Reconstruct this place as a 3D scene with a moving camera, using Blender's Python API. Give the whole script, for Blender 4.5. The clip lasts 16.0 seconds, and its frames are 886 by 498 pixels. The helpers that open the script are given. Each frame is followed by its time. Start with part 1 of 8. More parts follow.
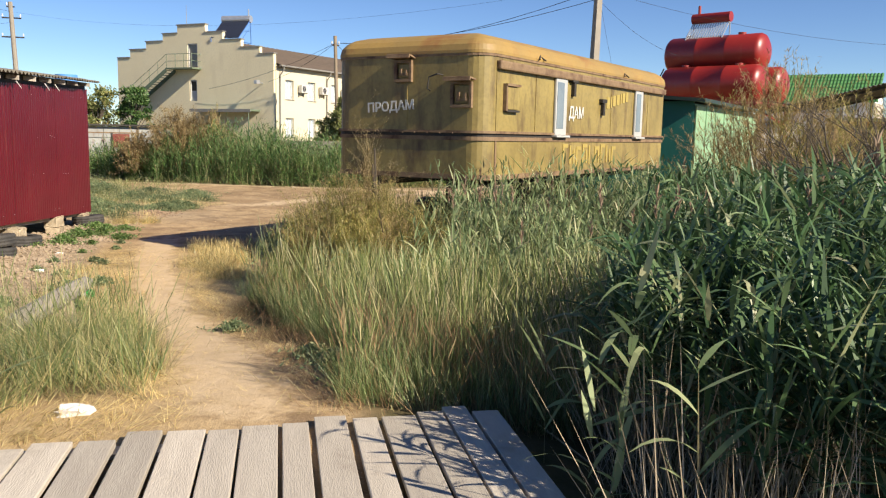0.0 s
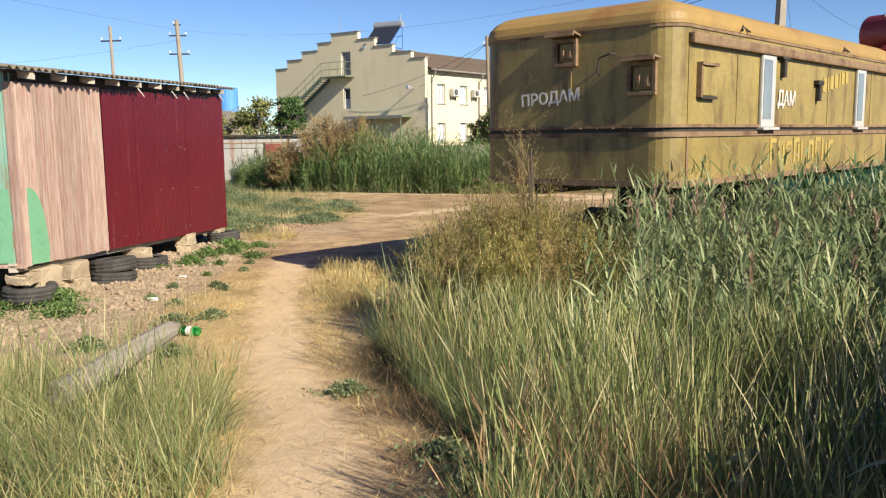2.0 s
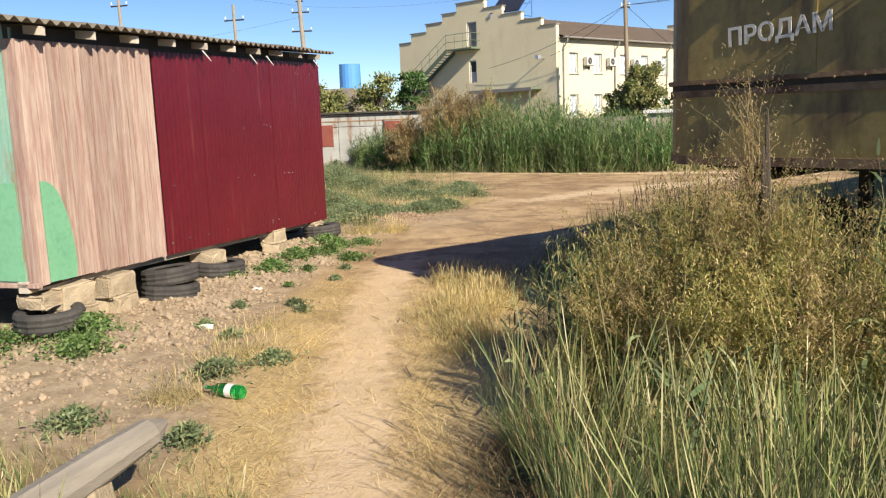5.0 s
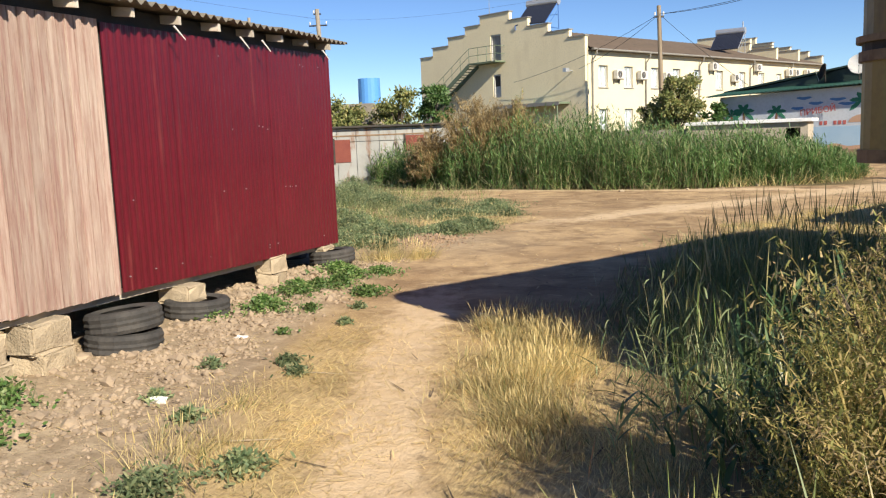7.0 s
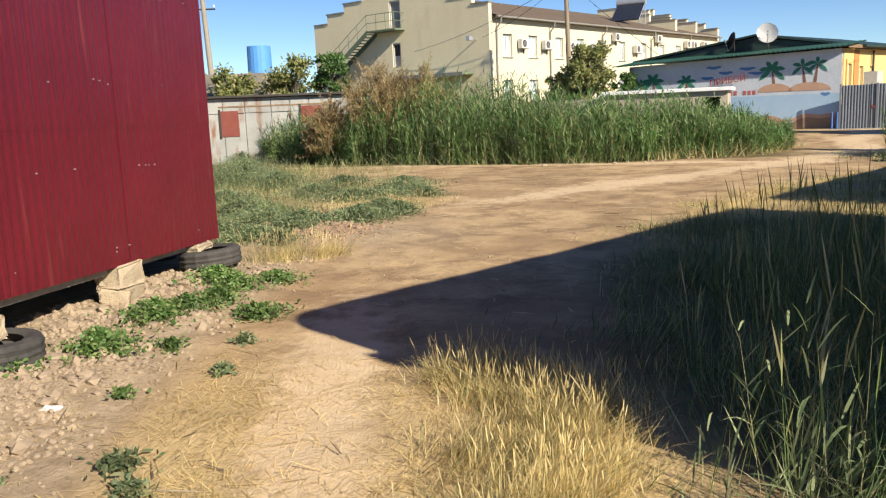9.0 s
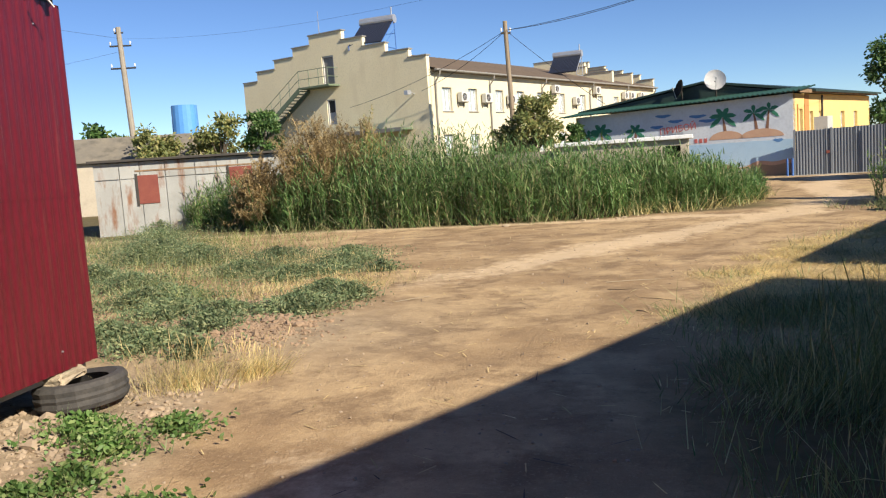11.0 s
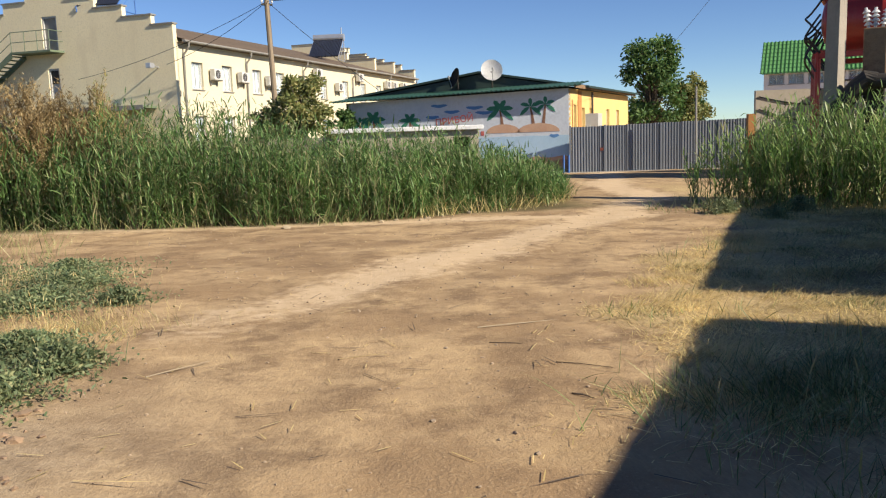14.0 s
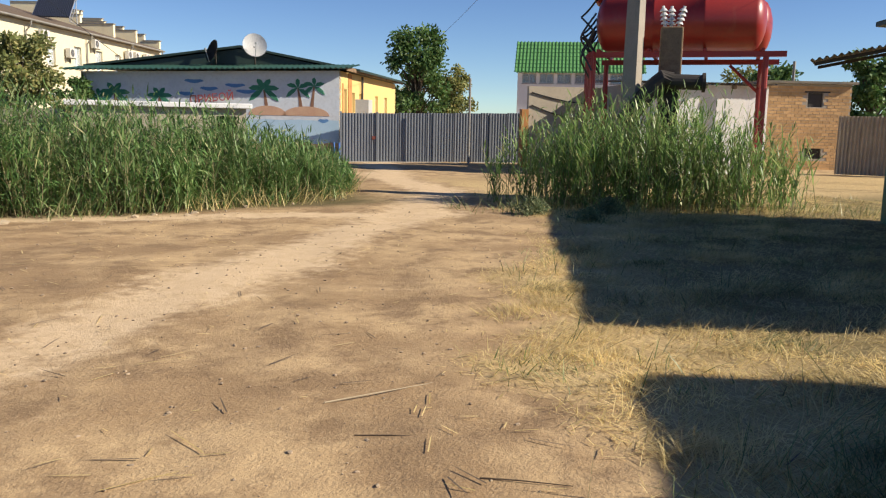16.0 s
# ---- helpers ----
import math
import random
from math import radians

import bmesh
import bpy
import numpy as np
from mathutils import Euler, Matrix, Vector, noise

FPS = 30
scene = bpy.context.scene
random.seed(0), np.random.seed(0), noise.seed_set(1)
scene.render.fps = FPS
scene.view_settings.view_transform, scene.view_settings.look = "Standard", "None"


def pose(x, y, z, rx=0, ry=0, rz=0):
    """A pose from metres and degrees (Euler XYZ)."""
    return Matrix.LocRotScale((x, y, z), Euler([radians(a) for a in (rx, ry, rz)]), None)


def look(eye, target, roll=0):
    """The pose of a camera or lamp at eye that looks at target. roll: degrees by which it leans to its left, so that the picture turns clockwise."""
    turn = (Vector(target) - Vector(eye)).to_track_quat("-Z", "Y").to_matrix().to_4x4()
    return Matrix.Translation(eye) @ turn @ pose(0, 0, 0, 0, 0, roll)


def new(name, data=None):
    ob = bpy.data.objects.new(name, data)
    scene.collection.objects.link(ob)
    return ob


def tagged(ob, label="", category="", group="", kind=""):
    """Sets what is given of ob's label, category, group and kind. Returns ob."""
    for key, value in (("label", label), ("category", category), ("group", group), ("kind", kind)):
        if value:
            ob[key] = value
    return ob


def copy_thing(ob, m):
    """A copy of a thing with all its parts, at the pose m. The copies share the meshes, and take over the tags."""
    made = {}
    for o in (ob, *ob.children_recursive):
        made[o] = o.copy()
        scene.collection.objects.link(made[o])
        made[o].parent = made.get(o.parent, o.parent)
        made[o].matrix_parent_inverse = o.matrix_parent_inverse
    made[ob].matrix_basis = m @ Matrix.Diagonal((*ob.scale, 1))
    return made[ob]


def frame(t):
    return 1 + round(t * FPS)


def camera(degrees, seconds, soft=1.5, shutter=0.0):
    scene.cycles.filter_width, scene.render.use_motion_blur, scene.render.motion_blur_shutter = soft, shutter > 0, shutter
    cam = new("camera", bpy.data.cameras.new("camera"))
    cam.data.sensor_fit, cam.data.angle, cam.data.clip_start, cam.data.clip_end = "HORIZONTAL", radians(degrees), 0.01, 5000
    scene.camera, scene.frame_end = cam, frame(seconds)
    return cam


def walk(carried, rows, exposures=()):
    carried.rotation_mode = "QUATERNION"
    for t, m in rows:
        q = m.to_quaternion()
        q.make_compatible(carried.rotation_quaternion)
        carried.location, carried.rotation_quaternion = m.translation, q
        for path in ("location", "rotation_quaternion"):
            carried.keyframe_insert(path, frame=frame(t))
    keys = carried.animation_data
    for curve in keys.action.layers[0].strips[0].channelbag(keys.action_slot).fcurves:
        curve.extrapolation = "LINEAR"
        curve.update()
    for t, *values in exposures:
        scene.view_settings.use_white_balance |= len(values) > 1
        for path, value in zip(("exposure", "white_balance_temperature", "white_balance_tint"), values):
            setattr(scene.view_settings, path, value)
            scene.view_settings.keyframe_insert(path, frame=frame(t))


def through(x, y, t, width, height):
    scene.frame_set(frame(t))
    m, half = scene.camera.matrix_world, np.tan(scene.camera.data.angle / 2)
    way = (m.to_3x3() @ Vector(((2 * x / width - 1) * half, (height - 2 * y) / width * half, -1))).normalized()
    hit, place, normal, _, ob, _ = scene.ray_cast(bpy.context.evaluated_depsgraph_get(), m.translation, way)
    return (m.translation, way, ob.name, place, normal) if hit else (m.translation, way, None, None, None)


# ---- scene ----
cam = camera(56.3, 16.0, 1.2)
# seconds, x, y, z, yaw, pitch, roll
ROWS = [
    (0.0, -0.059, -0.015, 1.678, 0.05, -7.89, -1.14),
    (0.5, -0.057, 0.518, 1.678, 3.62, -6.59, -1.69),
    (1.0, -0.052, 1.082, 1.672, 7.38, -5.17, -0.13),
    (1.5, -0.165, 1.680, 1.656, 8.08, -5.46, 1.40),
    (2.0, -0.272, 2.271, 1.633, 10.55, -7.73, 0.70),
    (2.5, -0.403, 2.797, 1.607, 14.98, -10.96, -0.14),
    (3.0, -0.468, 3.392, 1.613, 17.18, -13.15, -0.32),
    (3.5, -0.573, 3.871, 1.605, 18.15, -11.87, -0.80),
    (4.0, -0.700, 4.389, 1.570, 18.95, -9.11, 0.48),
    (6.5, -1.906, 7.018, 1.390, 19.56, -9.55, 2.86),
    (7.0, -2.154, 7.654, 1.290, 20.61, -7.73, 2.23),
    (7.5, -2.419, 8.259, 1.239, 20.53, -7.53, 2.30),
    (8.0, -2.675, 8.874, 1.204, 18.50, -7.36, 2.64),
    (8.5, -2.956, 9.456, 1.174, 16.82, -8.18, 2.30),
    (9.0, -3.255, 10.051, 1.151, 13.45, -9.72, 2.35),
    (9.5, -3.508, 10.625, 1.164, 11.83, -9.30, 2.65),
    (12.0, -4.488, 13.834, 1.156, 5.73, -5.10, 3.54),
    (12.5, -4.648, 14.437, 1.164, 2.39, -6.08, 2.44),
    (13.0, -4.802, 14.997, 1.159, -2.65, -5.73, 2.51),
    (13.5, -4.886, 15.586, 1.136, -6.67, -5.66, 2.55),
    (14.0, -5.018, 16.177, 1.098, -8.16, -7.64, 1.87),
    (14.5, -5.068, 16.757, 1.095, -13.00, -8.23, 3.20),
    (15.0, -5.102, 17.454, 1.075, -18.43, -7.65, 2.18),
    (15.5, -5.147, 17.997, 1.064, -21.56, -7.75, 0.25),
    (16.0, -5.121, 18.599, 1.056, -25.20, -8.66, -1.10),
]
walk(cam, [(t, pose(x, y, z, 90 + pitch, roll, yaw)) for t, x, y, z, yaw, pitch, roll in ROWS],
     [(0.0, 0.74, 6600, 10), (10.0, 0.74, 6480, 8.5), (12.0, 0.66, 6550, 10), (16.0, 0.61, 6580, 10)])

# ---- daylight: low morning sun over the walker's right shoulder ----
SUN = Vector((1.295, -0.98, 1.0)).normalized()
sun = new("sun", bpy.data.lights.new("sun", "SUN"))
sun.data.energy, sun.data.angle, sun.data.color = 5.3, radians(0.55), (1.0, 0.90, 0.75)
sun.matrix_world = look(SUN * 60, (0, 0, 0))
world = bpy.data.worlds.new("sky")
scene.world = world
world.use_nodes = True
wn = world.node_tree
sky = wn.nodes.new("ShaderNodeTexSky")
sky.sky_type, sky.sun_disc = "NISHITA", False
sky.sun_elevation, sky.sun_rotation = math.asin(SUN.z), math.atan2(SUN.x, SUN.y)
sky.air_density, sky.dust_density, sky.ozone_density, sky.altitude = 0.7, 0.0, 1.6, 0
hue = wn.nodes.new("ShaderNodeHueSaturation")
hue.inputs["Saturation"].default_value = 1.13
hue.inputs["Hue"].default_value = 0.511
clear = wn.nodes.new("ShaderNodeMix")
clear.data_type, clear.blend_type = "RGBA", "MULTIPLY"
clear.inputs[0].default_value = 1.0
clear.inputs[7].default_value = (0.875, 0.995, 1.085, 1)
wn.links.new(sky.outputs[0], hue.inputs["Color"])
wn.links.new(hue.outputs[0], clear.inputs[6])
wn.links.new(clear.outputs[2], wn.nodes["Background"].inputs[0])
wn.nodes["Background"].inputs[1].default_value = 0.073


# ---- materials ----
def nodes_of(name):
    m = bpy.data.materials.new(name)
    m.use_nodes = True
    nt = m.node_tree
    b = nt.nodes["Principled BSDF"]
    return m, nt, b


def mixed(nt, fac, a, b):
    n = nt.nodes.new("ShaderNodeMix")
    n.data_type = "RGBA"
    for sock, v in ((n.inputs[0], fac), (n.inputs[6], a), (n.inputs[7], b)):
        if isinstance(v, (tuple, float, int)):
            sock.default_value = (*v, 1) if isinstance(v, tuple) else v
        else:
            nt.links.new(v, sock)
    return n.outputs[2]


def ramp(nt, src, lo, hi):
    n = nt.nodes.new("ShaderNodeMapRange")
    n.inputs[1].default_value, n.inputs[2].default_value = lo, hi
    nt.links.new(src, n.inputs[0])
    return n.outputs[0]


def noise_of(nt, vec, scale, detail=4.0, rough=0.6, stretch=None):
    if stretch:
        mp = nt.nodes.new("ShaderNodeMapping")
        mp.inputs["Scale"].default_value = stretch
        nt.links.new(vec, mp.inputs[0])
        vec = mp.outputs[0]
    n = nt.nodes.new("ShaderNodeTexNoise")
    n.inputs["Scale"].default_value, n.inputs["Detail"].default_value, n.inputs["Roughness"].default_value = scale, detail, rough
    nt.links.new(vec, n.inputs["Vector"])
    return n.outputs["Fac"]


def times(nt, a, b):
    n = nt.nodes.new("ShaderNodeMath")
    n.operation = "MULTIPLY"
    nt.links.new(a, n.inputs[0])
    if isinstance(b, float):
        n.inputs[1].default_value = b
    else:
        nt.links.new(b, n.inputs[1])
    return n.outputs[0]


def surf(name, c1, c2, rough=0.8, metal=0.0, scale=3.0, fine=40.0, bump=0.15, stain=None, stain_at=(0.52, 0.68), stain_stretch=None,
         stain_scale=1.5, rnd=0.0, grain=None):
    """A painted, plastered, wooden or metal surface: two tones, fine grain, and stains of their own shape."""
    m, nt, b = nodes_of(name)
    co = nt.nodes.new("ShaderNodeTexCoord").outputs["Object"]
    big = noise_of(nt, co, scale, stretch=grain)
    small = noise_of(nt, co, fine, 3.0, stretch=grain)
    col = mixed(nt, ramp(nt, big, 0.3, 0.7), c1, c2)
    dark = tuple(v * 0.72 for v in c1)
    col = mixed(nt, times(nt, ramp(nt, small, 0.45, 0.75), 0.55), col, dark)
    if stain:
        col = mixed(nt, ramp(nt, noise_of(nt, co, stain_scale, 6.0, 0.65, stain_stretch), *stain_at), col, stain)
    if rnd:
        oi = nt.nodes.new("ShaderNodeObjectInfo")
        h = nt.nodes.new("ShaderNodeHueSaturation")
        nt.links.new(col, h.inputs["Color"])
        mr = nt.nodes.new("ShaderNodeMapRange")
        mr.inputs[3].default_value, mr.inputs[4].default_value = 1 - rnd, 1 + rnd
        nt.links.new(oi.outputs["Random"], mr.inputs[0])
        nt.links.new(mr.outputs[0], h.inputs["Value"])
        col = h.outputs[0]
    nt.links.new(col, b.inputs["Base Color"])
    b.inputs["Roughness"].default_value, b.inputs["Metallic"].default_value = rough, metal
    if bump:
        bp = nt.nodes.new("ShaderNodeBump")
        bp.inputs["Strength"].default_value, bp.inputs["Distance"].default_value = bump, 0.02
        nt.links.new(small, bp.inputs["Height"])
        nt.links.new(bp.outputs[0], b.inputs["Normal"])
    return m


def leafy(name, stops, rough=0.55, through=0.28):
    """Leaves and blades: each its own tone, some light passing through."""
    m, nt, b = nodes_of(name)
    g = nt.nodes.new("ShaderNodeNewGeometry")
    cr = nt.nodes.new("ShaderNodeValToRGB")
    while len(cr.color_ramp.elements) < len(stops):
        cr.color_ramp.elements.new(0.5)
    for e, (p, c) in zip(cr.color_ramp.elements, stops):
        e.position, e.color = p, (*c, 1)
    nt.links.new(g.outputs["Random Per Island"], cr.inputs[0])
    patch = noise_of(nt, g.outputs["Position"], 1.3, 2.0)
    hs = nt.nodes.new("ShaderNodeHueSaturation")
    mr = nt.nodes.new("ShaderNodeMapRange")
    mr.inputs[1].default_value, mr.inputs[2].default_value = 0.3, 0.7
    mr.inputs[3].default_value, mr.inputs[4].default_value = 0.66, 1.34
    nt.links.new(patch, mr.inputs[0])
    nt.links.new(mr.outputs[0], hs.inputs["Value"])
    nt.links.new(cr.outputs[0], hs.inputs["Color"])
    nt.links.new(hs.outputs[0], b.inputs["Base Color"])
    b.inputs["Roughness"].default_value = rough
    b.inputs["Specular IOR Level"].default_value = 0.35
    tr = nt.nodes.new("ShaderNodeBsdfTranslucent")
    nt.links.new(hs.outputs[0], tr.inputs[0])
    mx = nt.nodes.new("ShaderNodeMixShader")
    mx.inputs[0].default_value = through
    nt.links.new(b.outputs[0], mx.inputs[1])
    nt.links.new(tr.outputs[0], mx.inputs[2])
    nt.links.new(mx.outputs[0], nt.nodes["Material Output"].inputs[0])
    return m


def glass_mat(name, tint):
    m, nt, b = nodes_of(name)
    b.inputs["Base Color"].default_value = (*tint, 1)
    b.inputs["Roughness"].default_value = 0.03
    b.inputs["Transmission Weight"].default_value = 0.85
    return m


def ground_mat():
    m, nt, b = nodes_of("dry_ground")
    g = nt.nodes.new("ShaderNodeNewGeometry").outputs["Position"]

    def attr(n):
        a = nt.nodes.new("ShaderNodeAttribute")
        a.attribute_name = n
        return a.outputs["Fac"]
    big = noise_of(nt, g, 0.9, 5.0, 0.6)
    mid = noise_of(nt, g, 5.0, 6.0, 0.7)
    fine = noise_of(nt, g, 45.0, 4.0, 0.7)
    dirt = mixed(nt, ramp(nt, big, 0.42, 0.60), (0.50, 0.355, 0.195), (0.33, 0.222, 0.12))
    patch = noise_of(nt, g, 1.7, 6.0, 0.68)
    dirt = mixed(nt, times(nt, ramp(nt, patch, 0.48, 0.62), 0.9), dirt, (0.235, 0.155, 0.086))
    crumbs = noise_of(nt, g, 16.0, 5.0, 0.75)
    dirt = mixed(nt, times(nt, ramp(nt, crumbs, 0.58, 0.70), 0.55), dirt, (0.20, 0.135, 0.08))
    dirt = mixed(nt, times(nt, ramp(nt, mid, 0.45, 0.8), 0.6), dirt, (0.25, 0.17, 0.10))
    dirt = mixed(nt, times(nt, ramp(nt, fine, 0.56, 0.72), 0.5), dirt, (0.60, 0.46, 0.28))
    dirt = mixed(nt, times(nt, ramp(nt, noise_of(nt, g, 75.0, 3.0, 0.7), 0.60, 0.70), 0.6), dirt, (0.15, 0.10, 0.06))
    pale = mixed(nt, ramp(nt, mid, 0.3, 0.7), (0.62, 0.47, 0.30), (0.54, 0.395, 0.235))
    edge = nt.nodes.new("ShaderNodeMath")
    edge.operation = "ADD"
    nt.links.new(attr("track"), edge.inputs[0])
    nt.links.new(ramp(nt, mid, 0.8, 0.2), edge.inputs[1])
    col = mixed(nt, ramp(nt, edge.outputs[0], 0.75, 1.25), dirt, pale)
    clay = mixed(nt, ramp(nt, mid, 0.35, 0.65), (0.44, 0.345, 0.23), (0.26, 0.195, 0.125))
    clay = mixed(nt, times(nt, ramp(nt, noise_of(nt, g, 26.0, 5.0, 0.75), 0.52, 0.66), 0.7), clay, (0.17, 0.125, 0.08))
    col = mixed(nt, attr("soil"), col, clay)
    st = noise_of(nt, g, 60.0, 3.0, 0.7, (1.0, 0.16, 1.0))
    straw = mixed(nt, ramp(nt, st, 0.35, 0.65), (0.60, 0.45, 0.23), (0.34, 0.245, 0.12))
    col = mixed(nt, attr("straw"), col, straw)
    # Dark turf tone; beside path and road it also deepens shade by colour.
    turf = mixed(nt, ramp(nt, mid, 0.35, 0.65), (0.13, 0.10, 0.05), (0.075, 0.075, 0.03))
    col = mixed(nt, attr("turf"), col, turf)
    nt.links.new(col, b.inputs["Base Color"])
    b.inputs["Roughness"].default_value = 0.95
    b.inputs["Specular IOR Level"].default_value = 0.15
    add = nt.nodes.new("ShaderNodeMath")
    add.operation = "ADD"
    nt.links.new(mid, add.inputs[0])
    nt.links.new(times(nt, fine, 0.5), add.inputs[1])
    bp = nt.nodes.new("ShaderNodeBump")
    bp.inputs["Strength"].default_value, bp.inputs["Distance"].default_value = 0.6, 0.03
    nt.links.new(add.outputs[0], bp.inputs["Height"])
    nt.links.new(bp.outputs[0], b.inputs["Normal"])
    return m


